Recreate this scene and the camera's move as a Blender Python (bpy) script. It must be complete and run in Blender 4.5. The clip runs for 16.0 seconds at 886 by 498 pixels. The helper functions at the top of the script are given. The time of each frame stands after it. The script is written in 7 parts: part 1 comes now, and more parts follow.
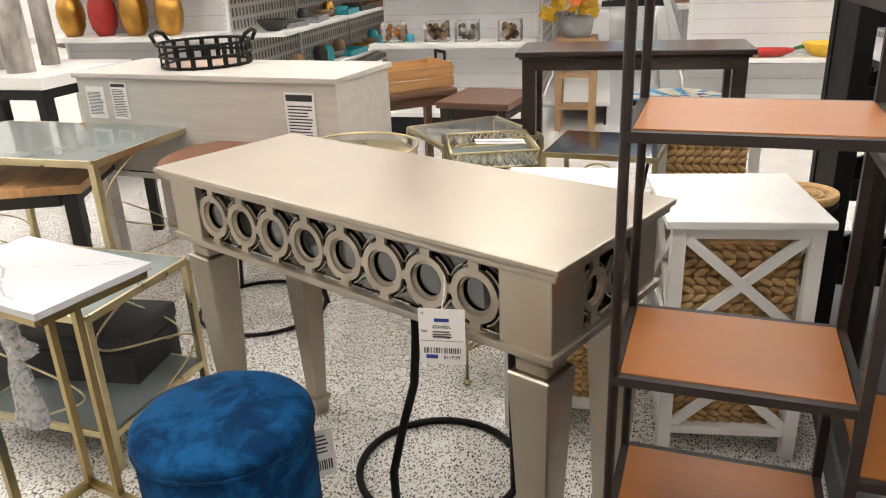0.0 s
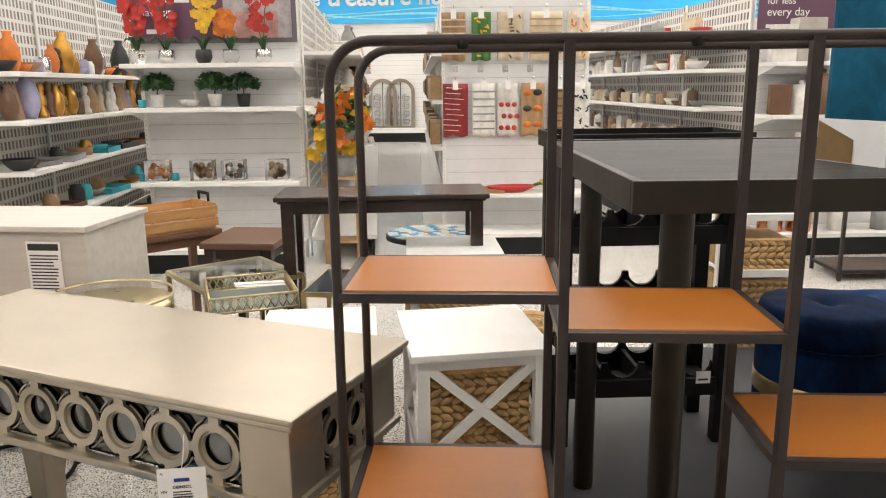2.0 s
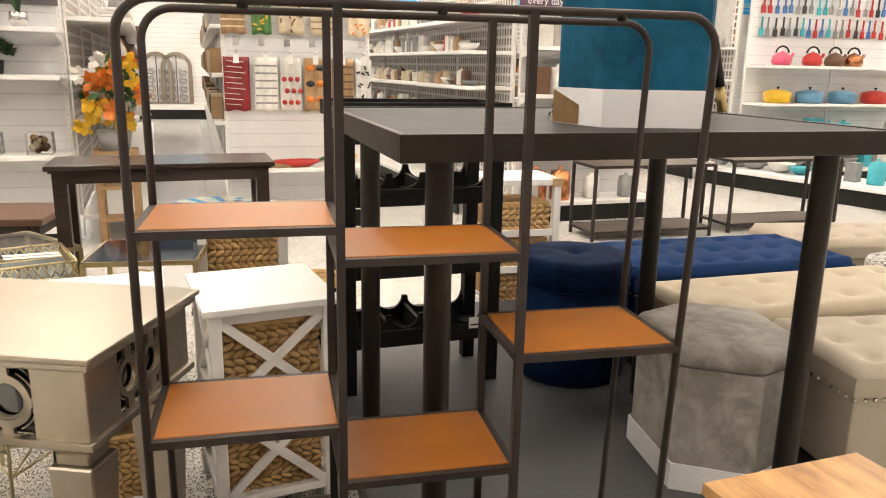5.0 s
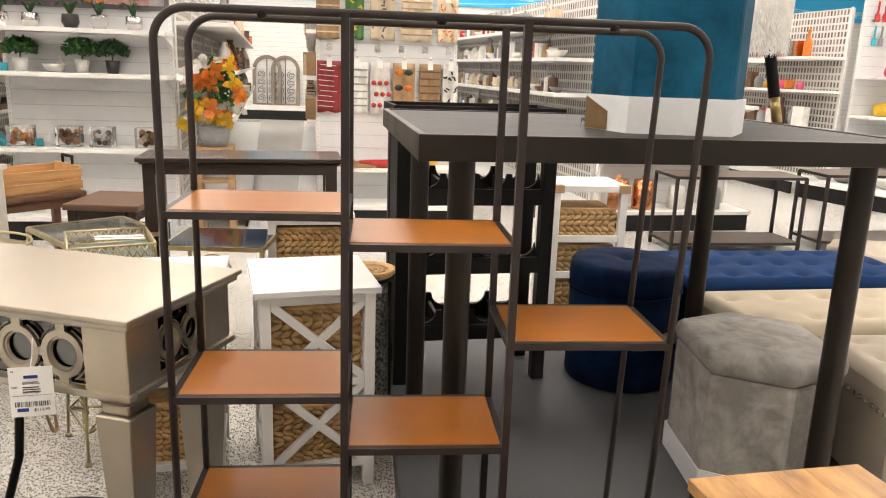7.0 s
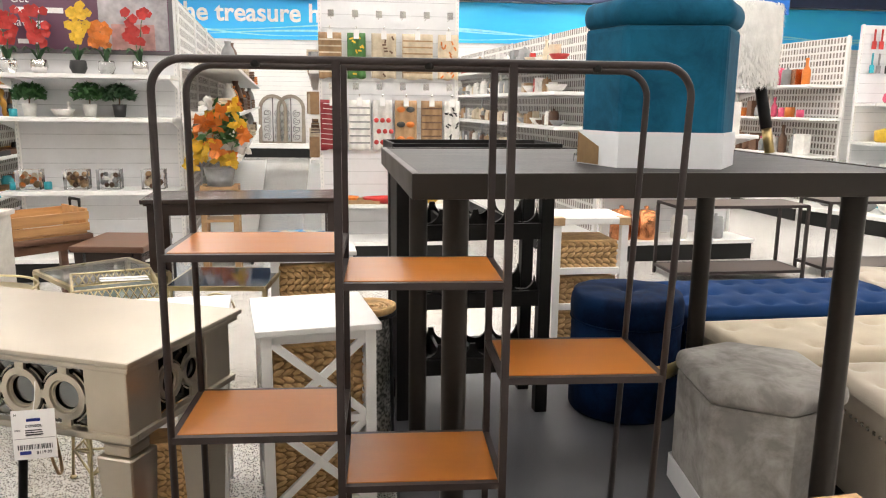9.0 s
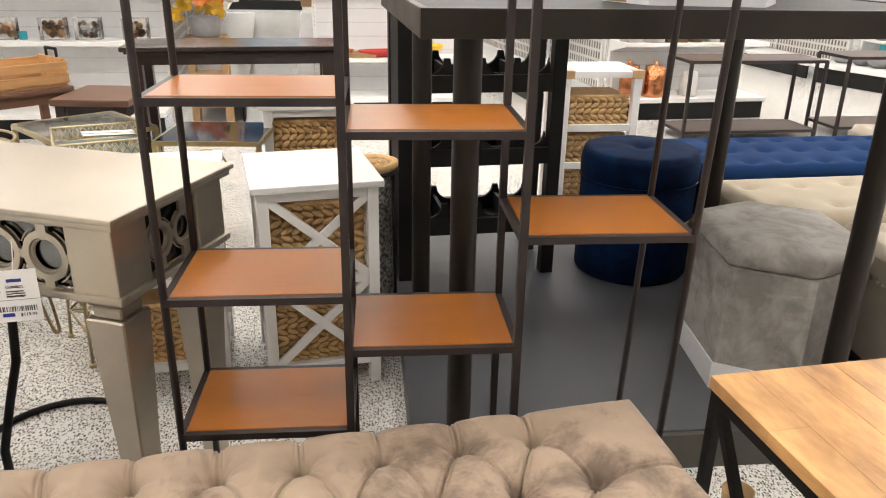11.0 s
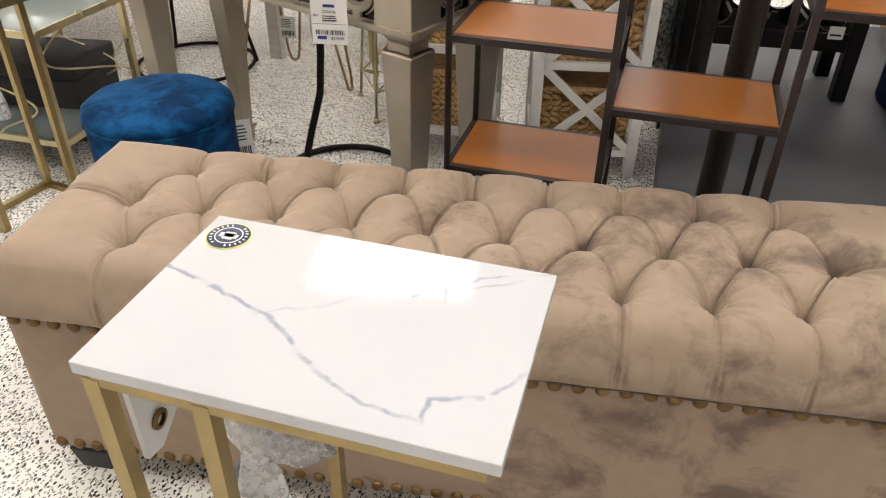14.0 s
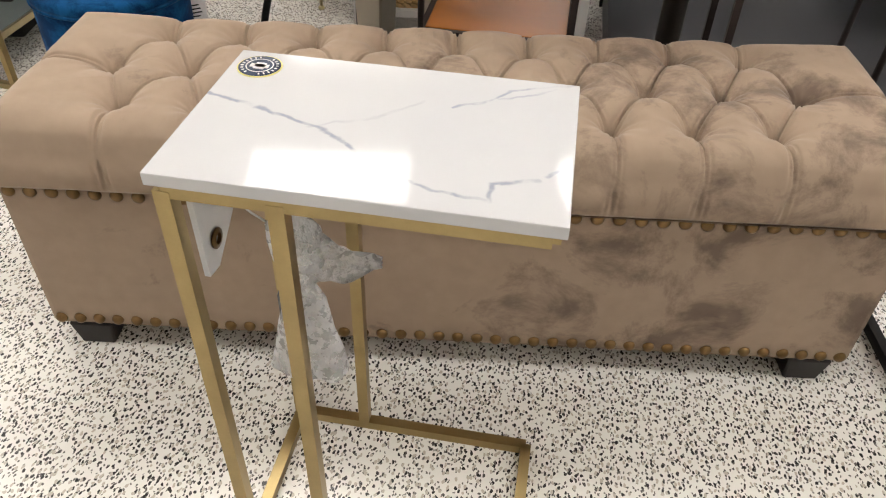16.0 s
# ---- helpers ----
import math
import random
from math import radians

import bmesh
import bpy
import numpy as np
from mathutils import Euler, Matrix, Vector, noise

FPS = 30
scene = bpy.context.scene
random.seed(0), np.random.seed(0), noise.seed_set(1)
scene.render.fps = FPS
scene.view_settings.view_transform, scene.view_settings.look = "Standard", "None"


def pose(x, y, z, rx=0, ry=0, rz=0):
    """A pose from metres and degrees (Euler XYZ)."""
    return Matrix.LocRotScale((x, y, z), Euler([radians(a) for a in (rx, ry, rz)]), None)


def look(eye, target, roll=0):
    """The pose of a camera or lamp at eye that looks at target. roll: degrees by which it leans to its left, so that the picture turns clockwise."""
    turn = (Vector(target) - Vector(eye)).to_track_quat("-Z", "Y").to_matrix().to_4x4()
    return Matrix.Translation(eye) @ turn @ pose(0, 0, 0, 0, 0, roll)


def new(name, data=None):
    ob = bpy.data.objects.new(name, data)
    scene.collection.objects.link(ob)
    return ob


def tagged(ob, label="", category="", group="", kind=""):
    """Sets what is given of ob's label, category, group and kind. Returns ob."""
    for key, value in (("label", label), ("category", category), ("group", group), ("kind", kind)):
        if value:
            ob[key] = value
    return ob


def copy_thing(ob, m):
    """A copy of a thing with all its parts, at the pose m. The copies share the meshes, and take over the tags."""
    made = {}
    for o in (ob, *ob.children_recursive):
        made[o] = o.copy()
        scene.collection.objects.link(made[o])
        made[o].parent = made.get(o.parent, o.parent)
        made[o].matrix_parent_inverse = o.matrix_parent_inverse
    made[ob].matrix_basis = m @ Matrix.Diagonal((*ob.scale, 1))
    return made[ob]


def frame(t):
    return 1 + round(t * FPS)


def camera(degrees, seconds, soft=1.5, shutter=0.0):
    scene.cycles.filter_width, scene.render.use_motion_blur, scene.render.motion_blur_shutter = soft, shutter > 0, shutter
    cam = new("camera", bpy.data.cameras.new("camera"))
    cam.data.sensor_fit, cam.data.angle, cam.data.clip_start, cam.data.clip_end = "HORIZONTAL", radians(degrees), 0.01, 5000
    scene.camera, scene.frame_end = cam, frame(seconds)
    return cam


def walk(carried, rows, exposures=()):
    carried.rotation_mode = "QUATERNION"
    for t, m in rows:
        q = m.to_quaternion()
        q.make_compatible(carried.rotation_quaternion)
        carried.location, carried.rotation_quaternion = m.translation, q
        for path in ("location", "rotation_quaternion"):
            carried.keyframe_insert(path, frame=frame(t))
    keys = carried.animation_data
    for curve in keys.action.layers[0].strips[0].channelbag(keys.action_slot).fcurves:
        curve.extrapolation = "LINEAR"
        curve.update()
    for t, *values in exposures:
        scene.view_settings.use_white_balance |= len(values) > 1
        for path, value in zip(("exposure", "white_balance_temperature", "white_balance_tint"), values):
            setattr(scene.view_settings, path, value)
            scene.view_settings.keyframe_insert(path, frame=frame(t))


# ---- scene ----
cam = camera(61.0, 16.0, soft=1.1)
PATH = [
    (0, (0.093, -0.85, 1.147), (-0.558, 0.895, 0.418), -2.5),
    (0.5, (0.133, -0.875, 1.16), (-0.433, 0.926, 0.499), -1.1),
    (1, (0.164, -0.891, 1.183), (-0.257, 0.976, 0.602), -0.9),
    (1.5, (0.186, -0.902, 1.195), (-0.103, 1.015, 0.705), -1.0),
    (2, (0.187, -0.909, 1.21), (0.074, 1.042, 0.785), -0.6),
    (2.5, (0.174, -0.924, 1.215), (0.248, 1.035, 0.821), -0.6),
    (3, (0.159, -0.959, 1.215), (0.38, 0.991, 0.832), -0.1),
    (3.5, (0.157, -0.994, 1.212), (0.472, 0.943, 0.829), 0.2),
    (4, (0.157, -1.031, 1.208), (0.547, 0.89, 0.813), 0.4),
    (4.5, (0.167, -1.053, 1.196), (0.602, 0.852, 0.772), 0.5),
    (5, (0.191, -1.068, 1.182), (0.627, 0.826, 0.71), 1.1),
    (7.5, (0.356, -1.213, 1.187), (0.494, 0.732, 0.733), 1.6),
    (8, (0.363, -1.22, 1.199), (0.499, 0.743, 0.842), 1.1),
    (10.5, (0.347, -1.164, 1.174), (0.521, 0.739, 0.585), 0.7),
    (11, (0.339, -1.097, 1.15), (0.504, 0.758, 0.42), 1.0),
    (11.5, (0.302, -1.042, 1.101), (0.424, 0.751, 0.225), 1.5),
    (12, (0.29, -1.036, 1.077), (0.314, 0.7, 0.084), 0.9),
    (12.5, (0.308, -1.078, 1.078), (0.16, 0.612, 0.019), 0.1),
    (13, (0.339, -1.128, 1.085), (0.033, 0.528, 0.006), -0.4),
    (13.5, (0.361, -1.183, 1.08), (-0.06, 0.439, -0.012), -0.1),
    (14, (0.353, -1.222, 1.063), (-0.112, 0.363, -0.065), 0.8),
    (14.5, (0.325, -1.251, 1.043), (-0.086, 0.319, -0.125), 1.1),
    (15, (0.287, -1.287, 1.029), (-0.045, 0.265, -0.188), 1.3),
    (15.5, (0.264, -1.324, 1.019), (-0.005, 0.207, -0.24), 1.6),
    (16, (0.266, -1.349, 1.008), (0.036, 0.154, -0.291), 2.2),
]
# the phone's own exposure in stops, and its white balance
EXPOSURE = [(0.0, -0.22, 6650, 12), (1.5, -0.25, 6650, 12), (2.5, -0.30, 7050, 13), (3.5, -0.32, 7150, 14), (4.5, -0.20, 7150, 14), (5.0, -0.08, 7450, 14), (7.5, -0.04, 6800, 13), (8.0, -0.05, 6600, 12), (10.5, 0.02, 6650, 12), (12.0, 0.08, 6600, 12), (12.5, 0.0, 6550, 12), (13.5, -0.15, 6600, 12), (14.5, -0.26, 6650, 12), (15.0, -0.32, 6650, 12), (16.0, -0.34, 6650, 12)]
walk(cam, [(t, look(eye, target, roll)) for t, eye, target, roll in PATH], EXPOSURE)

# ---- world and light ----
GRID = 8.0          # the aisles and the ceiling grid stand turned by this many degrees
CEIL = 3.95
world = bpy.data.worlds.new("world")
scene.world = world
world.use_nodes = True
world.node_tree.nodes["Background"].inputs[0].default_value = (1.0, 0.97, 0.93, 1)
world.node_tree.nodes["Background"].inputs[1].default_value = 0.3
LAMP = 14.6


# ---- materials ----
def node(nt, kind, **values):
    n = nt.nodes.new(kind)
    for k, v in values.items():
        n.inputs[k].default_value = v
    return n


def material(name, colour, rough=0.5, metal=0.0, vary=0.12, scale=8.0, fine=120.0, bump=0.0, dark=None, stretch=(1, 1, 1), sheen=0.0, coat=0.0, trans=0.0, emit=None, vary_each=0.0, detail=4.0):
    """A surface with stains at one scale, grain at another, and a fine relief."""
    m = bpy.data.materials.new(name)
    m.use_nodes = True
    nt = m.node_tree
    b = nt.nodes["Principled BSDF"]
    b.inputs["Roughness"].default_value = rough
    b.inputs["Metallic"].default_value = metal
    b.inputs["Sheen Weight"].default_value = sheen
    b.inputs["Sheen Roughness"].default_value = 0.35
    b.inputs["Coat Weight"].default_value = coat
    b.inputs["Coat Roughness"].default_value = 0.08
    b.inputs["Transmission Weight"].default_value = trans
    tc = nt.nodes.new("ShaderNodeTexCoord")
    mp = nt.nodes.new("ShaderNodeMapping")
    mp.inputs["Scale"].default_value = stretch
    nt.links.new(tc.outputs["Object"], mp.inputs["Vector"])
    n1 = node(nt, "ShaderNodeTexNoise", Scale=scale, Detail=detail, Roughness=0.55)
    n2 = node(nt, "ShaderNodeTexNoise", Scale=fine, Detail=2.0)
    nt.links.new(mp.outputs[0], n1.inputs["Vector"])
    nt.links.new(mp.outputs[0], n2.inputs["Vector"])
    mx = nt.nodes.new("ShaderNodeMix")
    mx.data_type = "RGBA"
    low = dark or tuple(c * (1 - 2.2 * vary) for c in colour)
    high = tuple(min(1, c * (1 + vary)) for c in colour)
    mx.inputs[6].default_value = (*[max(0, c) for c in low], 1)
    mx.inputs[7].default_value = (*high, 1)
    add = nt.nodes.new("ShaderNodeMath")
    add.operation = "MULTIPLY_ADD"
    add.inputs[1].default_value = 0.35
    nt.links.new(n2.outputs["Fac"], add.inputs[0])
    r1 = nt.nodes.new("ShaderNodeMapRange")
    r1.inputs["From Min"].default_value, r1.inputs["From Max"].default_value = 0.3, 0.7
    r1.inputs["To Max"].default_value = 0.75
    nt.links.new(n1.outputs["Fac"], r1.inputs["Value"])
    nt.links.new(r1.outputs[0], add.inputs[2])
    nt.links.new(add.outputs[0], mx.inputs[0])
    out = mx.outputs[2]
    if vary_each:
        oi = nt.nodes.new("ShaderNodeObjectInfo")
        hs = nt.nodes.new("ShaderNodeHueSaturation")
        mr = nt.nodes.new("ShaderNodeMapRange")
        mr.inputs["To Min"].default_value, mr.inputs["To Max"].default_value = 1 - vary_each, 1 + vary_each
        nt.links.new(oi.outputs["Random"], mr.inputs["Value"])
        nt.links.new(mr.outputs[0], hs.inputs["Value"])
        nt.links.new(out, hs.inputs["Color"])
        out = hs.outputs[0]
    nt.links.new(out, b.inputs["Base Color"])
    if emit:
        b.inputs["Emission Color"].default_value = (*colour, 1)
        b.inputs["Emission Strength"].default_value = emit
    rr = nt.nodes.new("ShaderNodeMapRange")
    rr.inputs["To Min"].default_value, rr.inputs["To Max"].default_value = max(0.02, rough - 0.08), min(1, rough + 0.08)
    nt.links.new(n1.outputs["Fac"], rr.inputs["Value"])
    nt.links.new(rr.outputs[0], b.inputs["Roughness"])
    if bump:
        bp = node(nt, "ShaderNodeBump", Strength=bump, Distance=0.002)
        nt.links.new(n2.outputs["Fac"], bp.inputs["Height"])
        nt.links.new(bp.outputs[0], b.inputs["Normal"])
    return m


def glass_material(name, tint=(0.93, 0.97, 0.95), rough=0.02):
    m = bpy.data.materials.new(name)
    m.use_nodes = True
    b = m.node_tree.nodes["Principled BSDF"]
    b.inputs["Base Color"].default_value = (*tint, 1)
    b.inputs["Roughness"].default_value = rough
    b.inputs["Transmission Weight"].default_value = 1.0
    b.inputs["IOR"].default_value = 1.45
    return m


def terrazzo():
    """Off-white tile with black and warm chips."""
    m = bpy.data.materials.new("terrazzo")
    m.use_nodes = True
    nt = m.node_tree
    b = nt.nodes["Principled BSDF"]
    tc = nt.nodes.new("ShaderNodeTexCoord")
    base = node(nt, "ShaderNodeTexNoise", Scale=2.2, Detail=5.0)
    nt.links.new(tc.outputs["Object"], base.inputs["Vector"])
    ramp = nt.nodes.new("ShaderNodeValToRGB")
    ramp.color_ramp.elements[0].color, ramp.color_ramp.elements[0].position = (0.74, 0.72, 0.68, 1), 0.3
    ramp.color_ramp.elements[1].color, ramp.color_ramp.elements[1].position = (0.82, 0.80, 0.76, 1), 0.7
    nt.links.new(base.outputs["Fac"], ramp.inputs[0])
    colour = ramp.outputs[0]
    for scale, cut, chip, turn in ((128, 0.275, (0.030, 0.030, 0.030, 1), 0.0), (190, 0.27, (0.12, 0.11, 0.105, 1), 0.7), (110, 0.25, (0.48, 0.44, 0.38, 1), 1.3)):
        warp = node(nt, "ShaderNodeTexNoise", Scale=scale * 0.8, Detail=2.0)
        nt.links.new(tc.outputs["Object"], warp.inputs["Vector"])
        mp = nt.nodes.new("ShaderNodeMapping")
        mp.inputs["Location"].default_value = (turn, turn * 2, 0)
        mp.inputs["Rotation"].default_value = (0, 0, turn)
        mp.inputs["Scale"].default_value = (1, 0.62, 1)
        mv = nt.nodes.new("ShaderNodeVectorMath")
        mv.operation = "MULTIPLY_ADD"
        mv.inputs[1].default_value = (0.008, 0.008, 0)
        nt.links.new(warp.outputs["Color"], mv.inputs[0])
        nt.links.new(tc.outputs["Object"], mv.inputs[2])
        nt.links.new(mv.outputs[0], mp.inputs["Vector"])
        v = node(nt, "ShaderNodeTexVoronoi", Scale=scale, Randomness=1.0)
        v.voronoi_dimensions = "2D"
        nt.links.new(mp.outputs[0], v.inputs["Vector"])
        lt = nt.nodes.new("ShaderNodeMath")
        lt.operation = "LESS_THAN"
        lt.inputs[1].default_value = cut
        nt.links.new(v.outputs["Distance"], lt.inputs[0])
        sep = nt.nodes.new("ShaderNodeSeparateColor")
        nt.links.new(v.outputs["Color"], sep.inputs[0])
        keep = nt.nodes.new("ShaderNodeMath")
        keep.operation = "LESS_THAN"
        keep.inputs[1].default_value = 0.52
        nt.links.new(sep.outputs[0], keep.inputs[0])
        both = nt.nodes.new("ShaderNodeMath")
        both.operation = "MULTIPLY"
        nt.links.new(lt.outputs[0], both.inputs[0])
        nt.links.new(keep.outputs[0], both.inputs[1])
        mx = nt.nodes.new("ShaderNodeMix")
        mx.data_type = "RGBA"
        mx.inputs[7].default_value = chip
        nt.links.new(both.outputs[0], mx.inputs[0])
        nt.links.new(colour, mx.inputs[6])
        colour = mx.outputs[2]
    nt.links.new(colour, b.inputs["Base Color"])
    b.inputs["Roughness"].default_value = 0.22
    return m


def marble():
    """White slab with a few broken blue-grey veins that wander along lines across the top."""
    m = bpy.data.materials.new("marble")
    m.use_nodes = True
    nt = m.node_tree
    b = nt.nodes["Principled BSDF"]
    tc = nt.nodes.new("ShaderNodeTexCoord")

    def math_node(kind, a, c):
        n = nt.nodes.new("ShaderNodeMath")
        n.operation = kind
        for i, v in enumerate((a, c)):
            if isinstance(v, (int, float)):
                n.inputs[i].default_value = v
            else:
                nt.links.new(v, n.inputs[i])
        return n.outputs[0]

    def vector_node(kind, a, c, e=None):
        n = nt.nodes.new("ShaderNodeVectorMath")
        n.operation = kind
        for i, v in enumerate((a, c, e)):
            if isinstance(v, tuple):
                n.inputs[i].default_value = v
            elif v is not None:
                nt.links.new(v, n.inputs[i])
        return n

    warp = node(nt, "ShaderNodeTexNoise", Scale=34.0, Detail=5.0)
    nt.links.new(tc.outputs["Object"], warp.inputs["Vector"])
    flat = vector_node("MULTIPLY", tc.outputs["Object"], (1, 1, 0)).outputs[0]
    shift = vector_node("MULTIPLY_ADD", warp.outputs["Color"], (0.016, 0.016, 0), flat).outputs[0]
    place = vector_node("SUBTRACT", shift, (0.008, 0.008, 0)).outputs[0]
    tone = node(nt, "ShaderNodeTexNoise", Scale=7.0, Detail=4.0)
    nt.links.new(tc.outputs["Object"], tone.inputs["Vector"])
    ground = nt.nodes.new("ShaderNodeMix")
    ground.data_type = "RGBA"
    ground.inputs[6].default_value, ground.inputs[7].default_value = (0.53, 0.54, 0.57, 1), (0.60, 0.60, 0.60, 1)
    nt.links.new(tone.outputs["Fac"], ground.inputs[0])
    colour = ground.outputs[2]
    veins = (((-0.01, 0.150), (0.067, 0.124), (0.136, 0.100), (0.198, 0.051), (0.250, 0.027), (0.302, 0.021), (0.299, 0.046), (0.339, 0.060)), 0.0030, 0.85, (0.27, 0.29, 0.37, 1)), \
            (((0.245, 0.168), (0.281, 0.189), (0.302, 0.216), (0.339, 0.231), (0.37, 0.243)), 0.0026, 0.8, (0.30, 0.32, 0.41, 1)), \
            (((0.291, 0.194), (0.313, 0.203), (0.345, 0.226)), 0.0024, 0.6, (0.32, 0.34, 0.43, 1)), \
            (((0.345, 0.068), (0.375, 0.107)), 0.0026, 0.8, (0.30, 0.32, 0.41, 1)), \
            (((0.120, 0.102), (0.176, 0.135), (0.215, 0.172)), 0.0028, 0.35, (0.36, 0.37, 0.43, 1))
    for line, width, weight, tint in veins:
        nearest = None
        for p, q in zip(line, line[1:]):
            d = (q[0] - p[0], q[1] - p[1], 0.0)
            n2 = d[0] ** 2 + d[1] ** 2
            away = vector_node("SUBTRACT", place, (p[0], p[1], 0.0)).outputs[0]
            along = vector_node("DOT_PRODUCT", away, (d[0] / n2, d[1] / n2, 0.0)).outputs["Value"]
            along = math_node("MINIMUM", math_node("MAXIMUM", along, 0.0), 1.0)
            foot = vector_node("SCALE", d, None)
            nt.links.new(along, foot.inputs["Scale"])
            gap = vector_node("DISTANCE", away, foot.outputs[0]).outputs["Value"]
            nearest = gap if nearest is None else math_node("MINIMUM", nearest, gap)
        core = nt.nodes.new("ShaderNodeMapRange")
        core.interpolation_type = "SMOOTHSTEP"
        for key, v in (("From Min", 0.0006), ("From Max", width * 1.25), ("To Min", weight), ("To Max", 0.0)):
            core.inputs[key].default_value = v
        nt.links.new(nearest, core.inputs["Value"])
        breaks = node(nt, "ShaderNodeTexNoise", Scale=42.0, Detail=3.0)
        nt.links.new(tc.outputs["Object"], breaks.inputs["Vector"])
        fade = nt.nodes.new("ShaderNodeMapRange")
        fade.inputs["From Min"].default_value, fade.inputs["From Max"].default_value = 0.36, 0.58
        fade.inputs["To Min"].default_value = 0.15
        nt.links.new(breaks.outputs["Fac"], fade.inputs["Value"])
        mx = nt.nodes.new("ShaderNodeMix")
        mx.data_type = "RGBA"
        mx.inputs[7].default_value = tint
        nt.links.new(math_node("MULTIPLY", core.outputs[0], fade.outputs[0]), mx.inputs[0])
        nt.links.new(colour, mx.inputs[6])
        colour = mx.outputs[2]
    nt.links.new(colour, b.inputs["Base Color"])
    b.inputs["Roughness"].default_value = 0.07
    return m


def wood(name, light, dark, scale=1.0, rough=0.35, vary_each=0.0, axis=0, relief=0.08):
    """Straight grain along one axis, with slow darker bands."""
    stretch = [14.0, 14.0, 14.0]
    stretch[axis] = 1.1
    return material(name, light, rough, 0.0, dark=dark, scale=2.2 * scale, fine=16.0 * scale, stretch=tuple(stretch), bump=relief, vary_each=vary_each, detail=6.0)


def velvet(name, light, dark, scale=7.0, cut=(0.40, 0.60), sheen=0.2):
    """Pile that lies light and dark in brushed patches, with short streaks."""
    m = material(name, light, 0.8, 0.0, vary=0.1, dark=dark, scale=scale, fine=38.0, bump=0.12, sheen=sheen, detail=7.0)
    nt = m.node_tree
    n1 = [n for n in nt.nodes if n.type == "TEX_NOISE"][0]
    n1.inputs["Distortion"].default_value = 0.45
    n1.inputs["Roughness"].default_value = 0.66
    r1 = [n for n in nt.nodes if n.type == "MAP_RANGE" and abs(n.inputs["To Max"].default_value - 0.75) < 0.01][0]
    r1.inputs["From Min"].default_value, r1.inputs["From Max"].default_value = cut
    return m


M_FLOOR = terrazzo()
M_MARBLE = marble()
M_GOLD = material("brushed gold", (0.40, 0.305, 0.145), 0.33, 1.0, 0.08, 20, 300)
M_PALEGOLD = material("pale gold", (0.56, 0.48, 0.29), 0.3, 1.0, 0.08, 20, 300)
M_IRON = material("dark metal", (0.034, 0.026, 0.025), 0.42, 0.1, 0.12, 20, 400, bump=0.05)
M_BLACK = material("black paint", (0.006, 0.005, 0.005), 0.55, 0.0, 0.15, 12, 200)
M_CHERRY = material("cherry veneer", (0.345, 0.118, 0.019), 0.33, 0.0, 0.10, 3, 14, stretch=(1.2, 5, 5), detail=3.0, vary_each=0.07)
M_SILVER = material("champagne silver paint", (0.45, 0.40, 0.325), 0.34, 0.92, 0.06, 9, 500, bump=0.10)
M_MIRROR = material("mirror", (0.13, 0.135, 0.135), 0.04, 1.0, 0.02, 3, 50)
M_WHITE = material("white paint", (0.78, 0.77, 0.75), 0.5, 0.0, 0.04, 6, 60, bump=0.06)
M_SHELF = material("white shelf steel", (0.80, 0.79, 0.77), 0.45, 0.0, 0.03, 3, 40)
M_PANEL = material("grey white back panel", (0.74, 0.74, 0.75), 0.55, 0.0, 0.05, 3, 40)
M_KICK = material("black kick plate", (0.012, 0.012, 0.012), 0.5, 0.0, 0.15, 5, 60)
M_SEAGRASS = material("woven seagrass", (0.60, 0.39, 0.18), 0.7, 0.0, 0.25, 30, 160, dark=(0.30, 0.17, 0.065), bump=0.5, vary_each=0.18)
# darker seagrass brown, with the shade between the strands put into its colour
M_GAPSHADE = material("seagrass gap shade", (0.36, 0.22, 0.098), 0.9, 0.0, 0.2, 30, 160)
M_BAR = material("charcoal laminate", (0.026, 0.024, 0.024), 0.5, 0.0, 0.10, 5, 260, bump=0.12, stretch=(1, 5, 1))
M_BARLEG = material("dark bronze metal", (0.020, 0.015, 0.012), 0.38, 0.15, 0.1, 8, 200)
M_TAUPE = velvet("taupe velvet", (0.322, 0.241, 0.177), (0.125, 0.088, 0.066), 7.0, (0.38, 0.52), 0.12)


def brush_one_end(m, x0, x1, depth):
    """The pile is stroked smooth at one end and ruffled at the other."""
    nt = m.node_tree
    sep = nt.nodes.new("ShaderNodeSeparateXYZ")
    tc = [n for n in nt.nodes if n.type == "TEX_COORD"][0]
    nt.links.new(tc.outputs["Object"], sep.inputs[0])
    r = nt.nodes.new("ShaderNodeMapRange")
    r.inputs["From Min"].default_value, r.inputs["From Max"].default_value = x0, x1
    r.inputs["To Min"].default_value, r.inputs["To Max"].default_value = depth, 0.0
    nt.links.new(sep.outputs["X"], r.inputs["Value"])
    n1 = [n for n in nt.nodes if n.type == "TEX_NOISE"][0]
    r1 = [n for n in nt.nodes if n.type == "MAP_RANGE" and abs(n.inputs["To Max"].default_value - 0.75) < 0.01][0]
    add = nt.nodes.new("ShaderNodeMath")
    nt.links.new(n1.outputs["Fac"], add.inputs[0])
    nt.links.new(r.outputs[0], add.inputs[1])
    nt.links.new(add.outputs[0], r1.inputs["Value"])


brush_one_end(M_TAUPE, 0.35, 0.95, 0.13)


def less_glare(level, *mats):
    """Cloth and matt paint give back less light from their surface."""
    for m in mats:
        m.node_tree.nodes["Principled BSDF"].inputs["Specular IOR Level"].default_value = level


